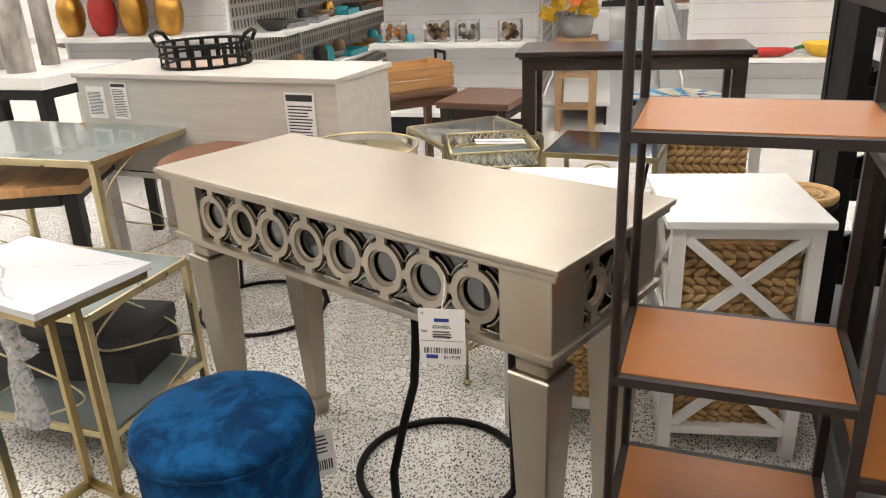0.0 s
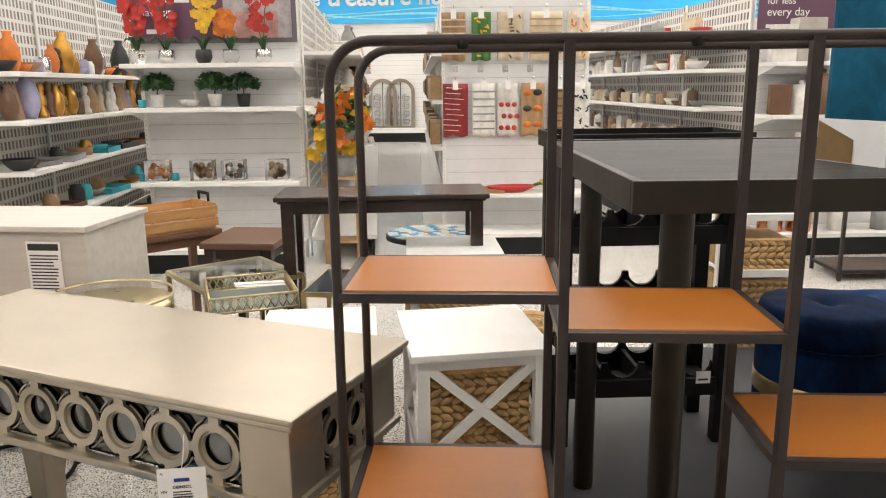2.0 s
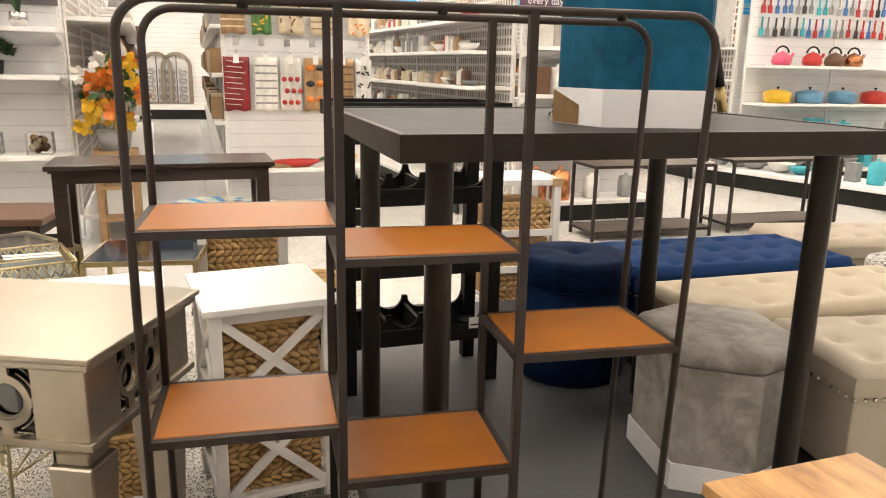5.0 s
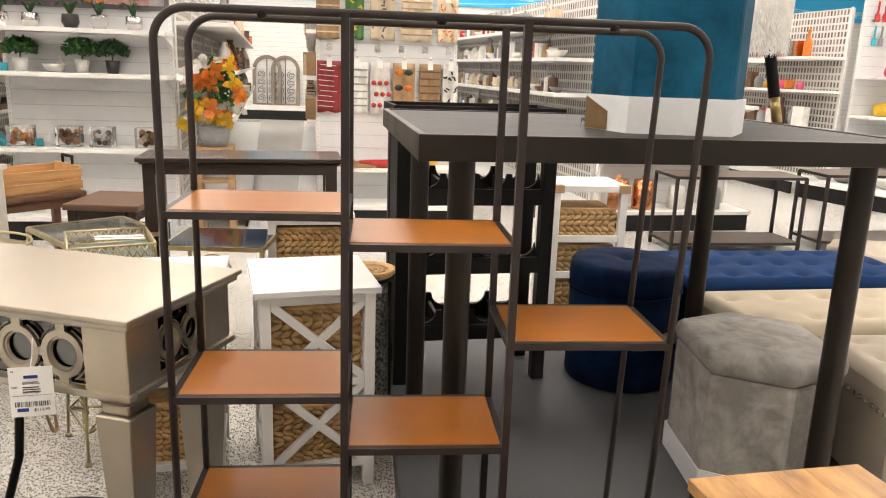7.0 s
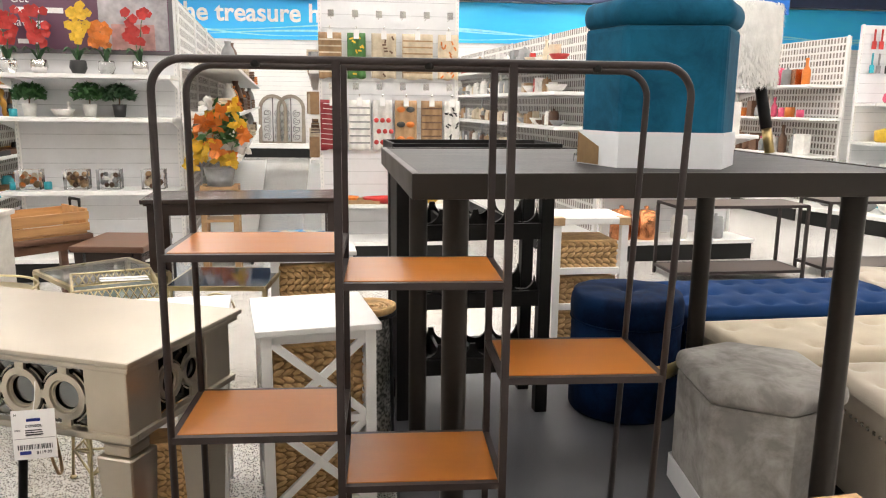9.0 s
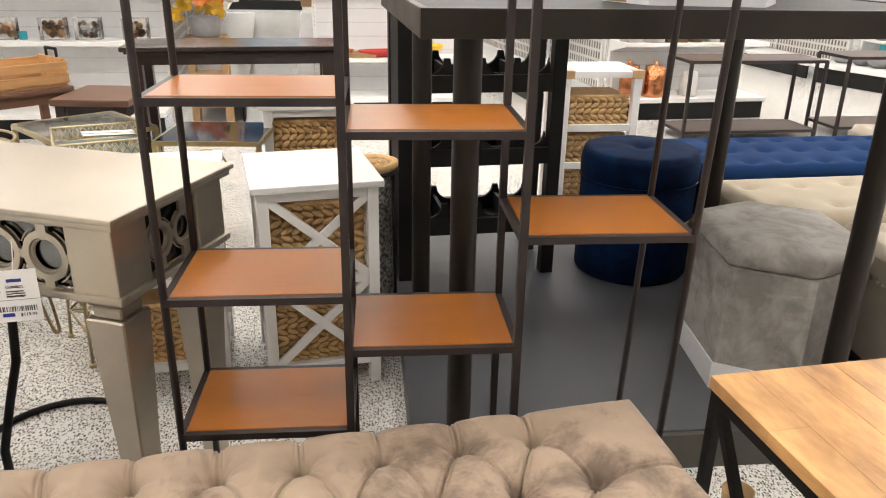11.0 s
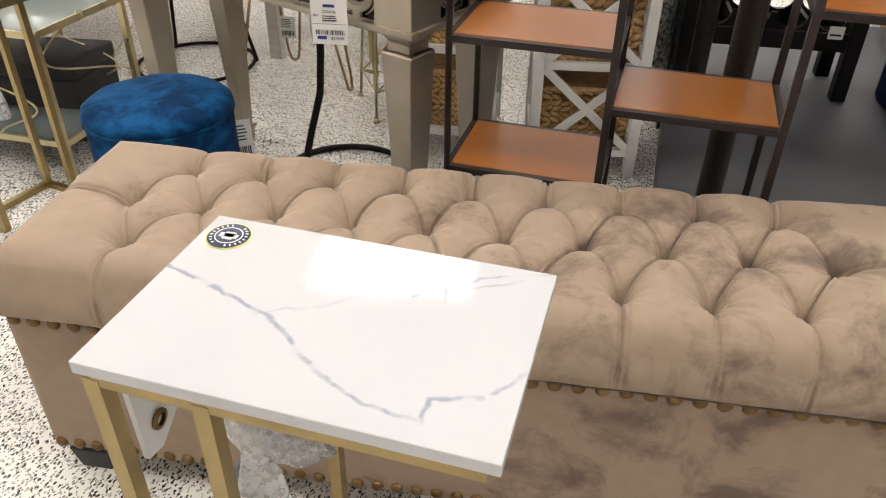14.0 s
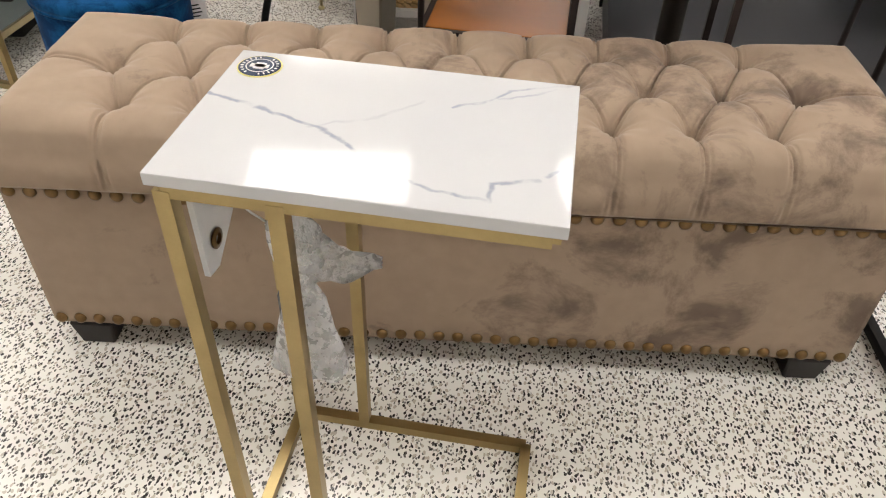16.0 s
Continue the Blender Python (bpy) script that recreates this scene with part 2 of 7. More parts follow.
less_glare(0.25, M_IRON, M_BLACK, M_KICK, M_BAR, M_BARLEG)
less_glare(0.32, M_CHERRY)
for n in M_CHERRY.node_tree.nodes:
    if n.type == "MAP_RANGE" and abs(n.inputs["To Max"].default_value - 0.75) < 0.01:
        n.inputs["From Min"].default_value, n.inputs["From Max"].default_value = 0.05, 0.95
M_BLUE = velvet("blue velvet", (0.007, 0.080, 0.215), (0.001, 0.014, 0.055), 11, (0.42, 0.57), 0.05)
M_NAVY = velvet("navy velvet", (0.002, 0.015, 0.052), (0.0008, 0.005, 0.019), 9, (0.40, 0.60), 0.0)
M_NAVYCLOTH = material("navy linen", (0.007, 0.030, 0.098), 0.85, 0.0, 0.12, 10, 300, bump=0.3, sheen=0.03)
M_TEAL = velvet("teal velvet", (0.008, 0.090, 0.160), (0.004, 0.046, 0.088), 7, (0.40, 0.60), 0.07)
M_GREYV = velvet("grey velvet", (0.330, 0.312, 0.290), (0.165, 0.150, 0.138), 8, (0.40, 0.60), 0.1)
M_BEIGE = material("beige linen", (0.40, 0.34, 0.255), 0.88, 0.0, 0.06, 8, 320, bump=0.3, sheen=0.15)
M_OATMEAL = material("oatmeal linen", (0.36, 0.31, 0.25), 0.88, 0.0, 0.06, 8, 320, bump=0.3, sheen=0.15)
M_MANGO = material("mango wood", (0.60, 0.345, 0.135), 0.36, 0.0, dark=(0.22, 0.095, 0.035), scale=5.0, fine=34.0, stretch=(3.6, 1.0, 3.6), bump=0.05, vary_each=0.22, detail=8.0)
M_ACACIA = material("acacia planks", (0.66, 0.37, 0.15), 0.4, 0.0, dark=(0.40, 0.19, 0.075), scale=4.0, fine=30.0, stretch=(5, 1.0, 5), vary_each=0.25)
M_WALNUT = wood("walnut stain", (0.145, 0.070, 0.040), (0.070, 0.032, 0.020), 1.0, 0.4)
M_OAKCRATE = wood("oak crate", (0.47, 0.26, 0.105), (0.27, 0.13, 0.050), 1.0, 0.5, vary_each=0.2)
M_ESPRESSO = wood("espresso wood", (0.034, 0.021, 0.018), (0.026, 0.015, 0.013), 1.0, 0.2, relief=0.0)
M_GREYWASH = wood("whitewashed wood", (0.52, 0.49, 0.45), (0.46, 0.43, 0.39), 1.2, 0.5)
M_LEG = material("black wood", (0.012, 0.009, 0.008), 0.55, 0.0, 0.2, 10, 100)
M_BRASS = material("antique brass", (0.19, 0.118, 0.052), 0.33, 1.0, 0.15, 60, 400)
M_NICKEL = material("nickel", (0.62, 0.60, 0.57), 0.2, 1.0, 0.1, 60, 400)
M_PLATFORM = material("grey platform", (0.062, 0.064, 0.070), 0.5, 0.0, 0.12, 2.5, 180, bump=0.08)
M_EDGE = material("platform edging", (0.060, 0.055, 0.045), 0.45, 0.0, 0.1, 6, 100)
less_glare(0.25, M_TAUPE)
less_glare(0.08, M_BLUE, M_NAVY, M_NAVYCLOTH, M_TEAL, M_GREYV)
M_PAPER = material("paper", (0.82, 0.81, 0.80), 0.6, 0.0, 0.03, 12, 100)
M_INK = material("ink", (0.03, 0.03, 0.035), 0.6)
M_BLUEINK = material("blue ink", (0.02, 0.04, 0.25), 0.6)
M_GLASS = glass_material("glass")
M_SMOKE = glass_material("smoked glass", (0.55, 0.60, 0.58))
M_PLASTICWRAP = material("bubble wrap", (0.86, 0.87, 0.88), 0.28, 0.0, 0.03, 90, 260, bump=0.7, trans=0.50)
M_CEIL = material("ceiling tile", (0.80, 0.79, 0.77), 0.9, 0.0, 0.04, 4, 160, bump=0.2)
M_WALL = material("white wall", (0.82, 0.81, 0.79), 0.7, 0.0, 0.03, 1.2, 30)
M_CARD = material("white cardboard", (0.70, 0.71, 0.73), 0.6, 0.0, 0.05, 9, 80, bump=0.1)
M_KRAFT = material("kraft cardboard", (0.36, 0.23, 0.11), 0.8, 0.0, 0.15, 12, 80)


# ---- building helpers ----
def box(bm, x0, y0, z0, x1, y1, z1, bevel=0.0, m=None):
    """A box between two corners, with softened edges."""
    made = bmesh.ops.create_cube(bm, size=1.0)["verts"]
    t = Matrix.Translation(((x0 + x1) / 2, (y0 + y1) / 2, (z0 + z1) / 2)) @ Matrix.Diagonal((abs(x1 - x0), abs(y1 - y0), abs(z1 - z0), 1))
    if m is not None:
        t = m @ t
    bmesh.ops.transform(bm, matrix=t, verts=made)
    if bevel:
        edges = {e for v in made for e in v.link_edges}
        bmesh.ops.bevel(bm, geom=list(edges), offset=bevel, segments=2, affect="EDGES", profile=0.6)
    return bm


def lathe(bm, profile, steps=32, m=None, squash=(1, 1)):
    """A turned body from (radius, height) pairs."""
    rings = []
    for r, z in profile:
        if r < 1e-5:
            rings.append([bm.verts.new((0, 0, z))])
        else:
            rings.append([bm.verts.new((r * math.cos(2 * math.pi * k / steps) * squash[0], r * math.sin(2 * math.pi * k / steps) * squash[1], z)) for k in range(steps)])
    for a, b in zip(rings, rings[1:]):
        for k in range(steps):
            j = (k + 1) % steps
            if len(a) == 1 and len(b) > 1:
                bm.faces.new((a[0], b[k], b[j]))
            elif len(b) == 1 and len(a) > 1:
                bm.faces.new((a[k], a[j], b[0]))
            elif len(a) > 1:
                bm.faces.new((a[k], a[j], b[j], b[k]))
    for f in bm.faces:
        f.smooth = True
    if m is not None:
        bmesh.ops.transform(bm, matrix=m, verts=[v for ring in rings for v in ring])
    bmesh.ops.recalc_face_normals(bm, faces=bm.faces)
    return bm


def tube(bm, points, r, steps=10, closed=False, square=False):
    """A bar of round or square section along a line of points."""
    pts = [Vector(p) for p in points]
    n = len(pts)
    rings = []
    up = None
    for i, p in enumerate(pts):
        a = pts[(i - 1) % n] if closed or i else p
        b = pts[(i + 1) % n] if closed or i < n - 1 else p
        d = (b - a).normalized()
        if up is None:
            up = Vector((0, 0, 1)) if abs(d.z) < 0.9 else Vector((0, 1, 0))
        side = d.cross(up).normalized()
        up = side.cross(d).normalized()
        grow = 1.0
        if 0 < i < n - 1 or closed:
            d1, d2 = (p - a).normalized(), (b - p).normalized()
            grow = 1 / max(0.7, math.sqrt((1 + d1.dot(d2)) / 2))
        count = 4 if square else steps
        off = math.pi / 4 if square else 0
        rr = r * 1.414 if square else r
        rings.append([bm.verts.new(p + (side * math.cos(off + 2 * math.pi * k / count) + up * math.sin(off + 2 * math.pi * k / count)) * rr * grow) for k in range(count)])
    pairs = list(zip(rings, rings[1:])) + ([(rings[-1], rings[0])] if closed else [])
    count = len(rings[0])
    for a, b in pairs:
        for k in range(count):
            f = bm.faces.new((a[k], a[(k + 1) % count], b[(k + 1) % count], b[k]))
            f.smooth = not square
    if not closed:
        bm.faces.new(rings[0][::-1])
        bm.faces.new(rings[-1])
    bmesh.ops.recalc_face_normals(bm, faces=bm.faces)
    return bm


def arc(cx, cy, cz, r, a0, a1, steps, plane="xz"):
    """Points on a circle's arc, in degrees."""
    out = []
    for k in range(steps + 1):
        a = radians(a0 + (a1 - a0) * k / steps)
        c, s = r * math.cos(a), r * math.sin(a)
        out.append({"xz": (cx + c, cy, cz + s), "xy": (cx + c, cy + s, cz), "yz": (cx, cy + c, cz + s)}[plane])
    return out


def mesh_of(name, bm, mat):
    me = bpy.data.meshes.new(name)
    bm.to_mesh(me)
    bm.free()
    for one in mat if isinstance(mat, (list, tuple)) else [mat]:
        me.materials.append(one)
    return me


def part(name, bm, mat, parent, label=""):
    """One mesh under a thing or a part."""
    ob = new(name, mesh_of(name, bm, mat))
    ob.parent = parent
    if label:
        ob["label"] = label
    return ob


def thing(name, label, category, m, group="", kind=""):
    """An empty at a thing's base, to hold its parts."""
    ob = new(name)
    ob.empty_display_size = 0.05
    ob.matrix_basis = m
    return tagged(ob, label, category, group, kind)


def single(name, bm, mat, label, category, m=None, group="", kind=""):
    """A thing of one mesh."""
    ob = new(name, mesh_of(name, bm, mat))
    if m is not None:
        ob.matrix_basis = m
    return tagged(ob, label, category, group, kind)


def same(name, data, parent, m):
    """Another part on a mesh that is there already."""
    ob = new(name, data)
    ob.parent = parent
    ob.matrix_basis = m
    return ob


def B():
    return bmesh.new()


def words(name, text, size, mat, parent, m, align="LEFT", bold=0.0):
    """Lettering in the built-in font, as a mesh part."""
    cu = bpy.data.curves.new(name, "FONT")
    cu.body, cu.size, cu.align_x, cu.extrude, cu.offset = text, size, align, 0.0006, bold
    tmp = bpy.data.objects.new(name, cu)
    me = bpy.data.meshes.new_from_object(tmp)
    bpy.data.objects.remove(tmp)
    me.materials.clear()
    me.materials.append(mat)
    ob = new(name, me)
    ob.parent = parent
    ob.matrix_basis = m
    return ob


def hexagon(r):
    """A six-sided outline with two long sides; r is half its length."""
    return [(r * x, r * y) for x, y in ((1.0, 0.0), (0.62, 0.78), (-0.62, 0.78), (-1.0, 0.0), (-0.62, -0.78), (0.62, -0.78))]


def prism(bm, pts, z0, z1, bevel=0.0, segments=2):
    low = [bm.verts.new((x, y, z0)) for x, y in pts]
    high = [bm.verts.new((x, y, z1)) for x, y in pts]
    n = len(pts)
    faces = [bm.faces.new(low[::-1]), bm.faces.new(high)]
    for k in range(n):
        faces.append(bm.faces.new((low[k], low[(k + 1) % n], high[(k + 1) % n], high[k])))
    if bevel:
        bmesh.ops.bevel(bm, geom=list({e for f in faces for e in f.edges}), offset=bevel, segments=segments, affect="EDGES", profile=0.5)
    return bm


# ---- the large structure ----
def plain(name, bm, mat, label, category, m=None):
    return single(name, bm, mat, label, category, m, kind="structure")


FLOOR_X0, FLOOR_X1, FLOOR_Y0, FLOOR_Y1 = -12.0, 14.0, -6.0, 17.0
plain("floor", box(B(), FLOOR_X0, FLOOR_Y0, -0.1, FLOOR_X1, FLOOR_Y1, 0.0), M_FLOOR, "glossy off-white terrazzo floor with black chips", "floor")
TURNED = pose(0, 0, 0, 0, 0, GRID)
plain("ceiling", box(B(), -16, -12, CEIL + 0.004, 18, 24, CEIL + 0.1), M_CEIL, "white tiled suspended ceiling", "ceiling", TURNED)
plain("wall_north", box(B(), FLOOR_X0, FLOOR_Y1 - 0.9, 0, FLOOR_X1, FLOOR_Y1 - 0.75, CEIL), M_WALL, "white slatted store wall", "wall")
plain("wall_south", box(B(), FLOOR_X0, FLOOR_Y0, 0, FLOOR_X1, FLOOR_Y0 + 0.15, CEIL), M_WALL, "plain white store wall", "wall")
plain("wall_west", box(B(), FLOOR_X0, FLOOR_Y0 + 0.15, 0, FLOOR_X0 + 0.15, FLOOR_Y1 - 0.9, CEIL), M_WALL, "plain white store wall", "wall")
plain("wall_east", box(B(), FLOOR_X1 - 0.15, FLOOR_Y0 + 0.15, 0, FLOOR_X1, FLOOR_Y1 - 0.9, CEIL), M_WALL, "plain white store wall", "wall")
# the low display platform
PLAT = 0.10
plain("platform", box(B(), 0, 0, 0, 2.6, 1.85, PLAT, 0.004), M_PLATFORM, "low grey display platform with scuffed top", "platform", pose(0.405, 0.355, 0, 0, 0, 1.0))
plain("trim", box(B(), 0, -0.016, 0, 2.6, -0.001, PLAT - 0.004, 0.002), M_EDGE, "dark bronze platform edging", "trim", pose(0.405, 0.355, 0, 0, 0, 1.0))

# ceiling lights
M_LAMP = material("lit diffuser", (1.0, 0.975, 0.93), 0.5, emit=LAMP, vary=0.0)


def ceiling_light(x, y):
    t = thing("ceiling_light", "recessed white fluorescent ceiling light, lit", "ceiling light", pose(x, y, CEIL, 0, 0, 10), "ceiling lights")
    bm = B()
    for a in ((-0.70, -0.37, -0.665, 0.37), (0.665, -0.37, 0.70, 0.37), (-0.665, -0.37, 0.665, -0.335), (-0.665, 0.335, 0.665, 0.37)):
        box(bm, a[0], a[1], -0.016, a[2], a[3], 0.0)
    part("frame", bm, M_SHELF, t)
    part("diffuser", box(B(), -0.664, -0.334, -0.010, 0.664, 0.334, -0.002), M_LAMP, t, "glowing prismatic diffuser")
    return t


LIGHT = ceiling_light(-1.50, 3.63)
for i in range(-3, 5):
    for j in range(-3, 6):
        if (i, j) != (0, 0):
            x, y = -1.50 + 2.6 * i - 0.43 * j, 3.63 + 2.5 * j + 0.44 * i
            if FLOOR_X0 + 1 < x < FLOOR_X1 - 1 and -3.2 < y < FLOOR_Y1 - 1.8:
                copy_thing(LIGHT, pose(x, y, CEIL, 0, 0, 10))


# ---- display furniture ----
def etagere():
    """Stepped shelf of dark square tube with six cherry boards."""
    t = thing("etagere_shelf", "dark metal etagere with arched top and staggered cherry wood shelves", "shelf", pose(0, 0, 0))
    xs, d, r, top, bend = (0.0, 0.284, 0.564, 0.842), 0.211, 0.0065, 1.262, 0.05
    lean = lambda z: xs[3] + 0.030 * (z - 0.73)
    for y in (0.0, d):
        pts = [(0, y, 0)] + arc(bend, y, top - bend, bend, 180, 90, 8) + arc(lean(top) - bend, y, top - bend, bend, 90, 0, 8) + [(lean(0), y, 0)]
        part("arch", tube(B(), pts, r, 8), M_IRON, t)
        for x in xs[1:3]:
            part("upright", tube(B(), [(x, y, 0), (x, y, top)], r, square=True), M_IRON, t)
    for x in (0.16, 0.43, 0.70):
        part("glide", lathe(B(), [(0, -0.012), (0.007, -0.011), (0.008, -0.005), (0.006, 0.0)], 12, pose(x, 0, top)), M_BLACK, t)
    for k, (bay, z) in enumerate(((0, 0.949), (1, 0.900), (2, 0.731), (0, 0.635), (1, 0.538), (0, 0.385))):
        x0, x1 = xs[bay], xs[bay + 1]
        bm = B()
        tube(bm, [(x0, 0, z), (x1, 0, z)], r * 0.93, square=True)
        tube(bm, [(x0, d, z), (x1, d, z)], r * 0.93, square=True)
        tube(bm, [(x0, 0, z), (x0, d, z)], r * 0.88, square=True)
        tube(bm, [(x1, 0, z), (x1, d, z)], r * 0.88, square=True)
        part("shelf_frame", bm, M_IRON, t)
        part("shelf_board", box(B(), x0 + 0.007, 0.006, z - 0.005, x1 - 0.007, d - 0.006, z + 0.0075, 0.0012), M_CHERRY, t)
    for x in (*xs[:3], lean(0)):
        for y in (0, d):
            part("foot", lathe(B(), [(0, 0), (0.011, 0), (0.011, 0.006), (0.007, 0.012)], 12, pose(x, y, 0)), M_BLACK, t)


def taper(bm, x, y, z0, z1, w0, w1):
    """A square post that is w0 wide at its foot and w1 at its head."""
    low = [bm.verts.new((x + sx * w0 / 2, y + sy * w0 / 2, z0)) for sx, sy in ((-1, -1), (1, -1), (1, 1), (-1, 1))]
    high = [bm.verts.new((x + sx * w1 / 2, y + sy * w1 / 2, z1)) for sx, sy in ((-1, -1), (1, -1), (1, 1), (-1, 1))]
    fs = [bm.faces.new(low[::-1]), bm.faces.new(high)] + [bm.faces.new((low[k], low[(k + 1) % 4], high[(k + 1) % 4], high[k])) for k in range(4)]
    bmesh.ops.bevel(bm, geom=list({e for f in fs for e in f.edges}), offset=0.003, segments=1, affect="EDGES")
    return bm


def ring_plate(bm, cx, cz, ro, ri, y0, y1, steps=28):
    """A flat ring that stands in the xz plane."""
    loops = []
    for r, y in ((ro, y0), (ri, y0), (ri - 0.002, y1), (ro, y1)):
        loops.append([bm.verts.new((cx + r * math.cos(2 * math.pi * k / steps), y, cz + r * math.sin(2 * math.pi * k / steps))) for k in range(steps)])
    for a, b in zip(loops, loops[1:] + loops[:1]):
        for k in range(steps):
            bm.faces.new((a[k], a[(k + 1) % steps], b[(k + 1) % steps], b[k]))
    return bm


def fret_ring(step, height):
    """One cell of the pierced fretwork: a ring with a thin inner bead, held by short bars."""
    bm = B()
    ro = min(step * 0.47, height * 0.43)
    ring_plate(bm, 0, 0, ro, ro * 0.73, -0.007, 0.0)
    ring_plate(bm, 0, 0, ro * 0.69, ro * 0.64, -0.003, 0.002)
    for s in (-1, 1):
        box(bm, -0.010, -0.0065, s * ro * 0.93, 0.010, 0, s * height / 2)
        box(bm, -0.020, -0.005, s * (height / 2 - 0.008), 0.020, 0, s * height / 2)
        box(bm, s * ro * 0.94, -0.0065, -0.008, s * step * 0.4995, 0, 0.008)
    for a0 in (25, 115, 205, 295):
        tube(bm, arc(0, -0.003, 0, ro * 1.13, a0, a0 + 40, 5), 0.0016, 5)
    bmesh.ops.recalc_face_normals(bm, faces=bm.faces)
    return mesh_of("fret_ring", bm, M_SILVER)


def fretwork(parent, length, height, rings, m):
    data = fret_ring(length / rings, height)
    for k in range(rings):
        same("fret_ring", data, parent, m @ pose(length / rings * (k + 0.5), 0, 0))


def price_tag(parent_pose, w, h, text=True, label="white paper price tag with printed barcode"):
    """A hanging paper tag: the middle of its top edge is the origin, it faces -y."""
    t = thing("price_tag", label, "price tag", parent_pose)
    part("card", box(B(), -w / 2, -0.0006, -h, w / 2, 0.0006, 0), M_PAPER, t)
    f = lambda x, z: pose(-w / 2 + x * w, -0.0009, -h + z * h, 90, 0, 0)
    bars = B()
    box(bars, -0.16 * w, -0.0012, -0.23 * h, 0.16 * w, -0.0007, -0.17 * h)
    part("logo_block", bars, M_BLUEINK, t)
    if text:
        words("lettering", "CONSOL", 0.075 * h, M_INK, t, f(0.30, 0.655))
        words("lettering", "N", 0.06 * h, M_INK, t, f(0.06, 0.90))
        words("lettering", "VSH", 0.06 * h, M_INK, t, f(0.05, 0.58))
        words("lettering", "FURNITURE", 0.055 * h, M_INK, t, f(0.30, 0.475))
        words("lettering", "$119.99", 0.085 * h, M_INK, t, f(0.52, 0.10))
    lines = B()
    rnd = random.Random(5)
    for k in range(3):
        box(lines, -0.2 * w, -0.0011, -(0.40 + 0.045 * k) * h, (0.05 + 0.2 * rnd.random()) * w, -0.0007, -(0.42 + 0.045 * k) * h)
    box(lines, -0.46 * w, -0.0011, -0.572 * h, 0.46 * w, -0.0007, -0.578 * h)
    x = -0.40 * w
    while x < 0.40 * w:
        s = (0.008 + 0.022 * rnd.random()) * w
        box(lines, x, -0.0011, -0.80 * h, x + s, -0.0007, -0.70 * h)
        x += s + (0.010 + 0.02 * rnd.random()) * w
    part("print", lines, M_INK, t)
    part("arrow_mark", box(B(), -0.36 * w, -0.0011, -0.90 * h, -0.10 * w, -0.0007, -0.83 * h), M_BLUEINK, t)
    part("string", tube(B(), [(0, 0, -0.006), (0.004, 0.004, 0.02), (0.006, 0.008, 0.05)], 0.0009, 5), M_PAPER, t)
    return t


def console_table():
    """Champagne console with pierced ring apron, mirror behind, and tapered legs."""
    t = thing("console_table", "champagne silver console table with ring fretwork apron and mirror inlay", "console table", pose(-1.027, 0.403, 0, 0, 0, -20.1))
    L, D, top = 1.003, 0.380, 0.750
    bm = box(B(), 0, 0, top - 0.011, L, D, top, 0.004)
    part("tabletop", bm, M_SILVER, t)
    part("moulding", box(B(), 0.007, 0.007, top - 0.024, L - 0.007, D - 0.007, top - 0.012, 0.004), M_SILVER, t)
    za, zb, blk = 0.598, top - 0.025, 0.092
    e = 0.022
    for cx in (e + blk / 2, L - e - blk / 2):
        for cy in (e + blk / 2, D - e - blk / 2):
            part("corner_block", box(B(), cx - blk / 2, cy - blk / 2, za, cx + blk / 2, cy + blk / 2, zb, 0.003), M_SILVER, t)
            bm = B()
            taper(bm, cx, cy, 0.045, 0.55, 0.038, 0.078)
            leg = part("leg", bm, M_SILVER, t)
            part("foot", taper(B(), cx, cy, 0.0, 0.045, 0.040, 0.046), M_SILVER, leg)
            part("foot_ring", box(B(), cx - 0.027, cy - 0.027, 0.045, cx + 0.027, cy + 0.027, 0.055, 0.002), M_SILVER, leg)
            part("neck", taper(B(), cx, cy, 0.55, 0.572, 0.058, 0.060), M_SILVER, leg)
            part("capital", taper(B(), cx, cy, 0.572, 0.597, 0.060, 0.090), M_SILVER, leg)
    x0, x1 = e + blk, L - e - blk
    y0, y1 = e + blk, D - e - blk
    mid = (za + zb) / 2
    fretwork(t, x1 - x0, zb - za, 8, pose(x0, e + 0.010, mid))
    fretwork(t, y1 - y0, zb - za, 2, pose(L - e - 0.010, y0, mid, 0, 0, 90))
    fretwork(t, y1 - y0, zb - za, 2, pose(e + 0.010, y1, mid, 0, 0, -90))
    part("back_apron", box(B(), x0, D - e - 0.014, za + 0.004, x1, D - e - 0.002, zb), M_SILVER, t)
    part("mirror_panel", box(B(), x0 - 0.004, e + 0.016, za + 0.006, x1 + 0.004, e + 0.020, zb), M_MIRROR, t, "mirror glass behind the fretwork")
    part("mirror_panel", box(B(), L - e - 0.020, y0 - 0.004, za + 0.006, L - e - 0.016, y1 + 0.004, zb), M_MIRROR, t, "mirror glass behind the fretwork")
    part("apron_panel", box(B(), e + 0.016, y0 - 0.004, za + 0.006, e + 0.020, y1 + 0.004, zb), M_SILVER, t)
    bm = B()
    for a in ((e - 0.008, e - 0.008, L - e + 0.008, e + 0.012), (e - 0.008, D - e - 0.012, L - e + 0.008, D - e + 0.008)):
        box(bm, a[0], a[1], za - 0.008, a[2], a[3], za + 0.006, 0.003)
    for a in ((e - 0.008, e + 0.012, e + 0.012, D - e - 0.012), (L - e - 0.012, e + 0.012, L - e + 0.008, D - e - 0.012)):
        box(bm, a[0], a[1], za - 0.008, a[2], a[3], za + 0.006, 0.003)
    part("lower_moulding", bm, M_SILVER, t)
    return t


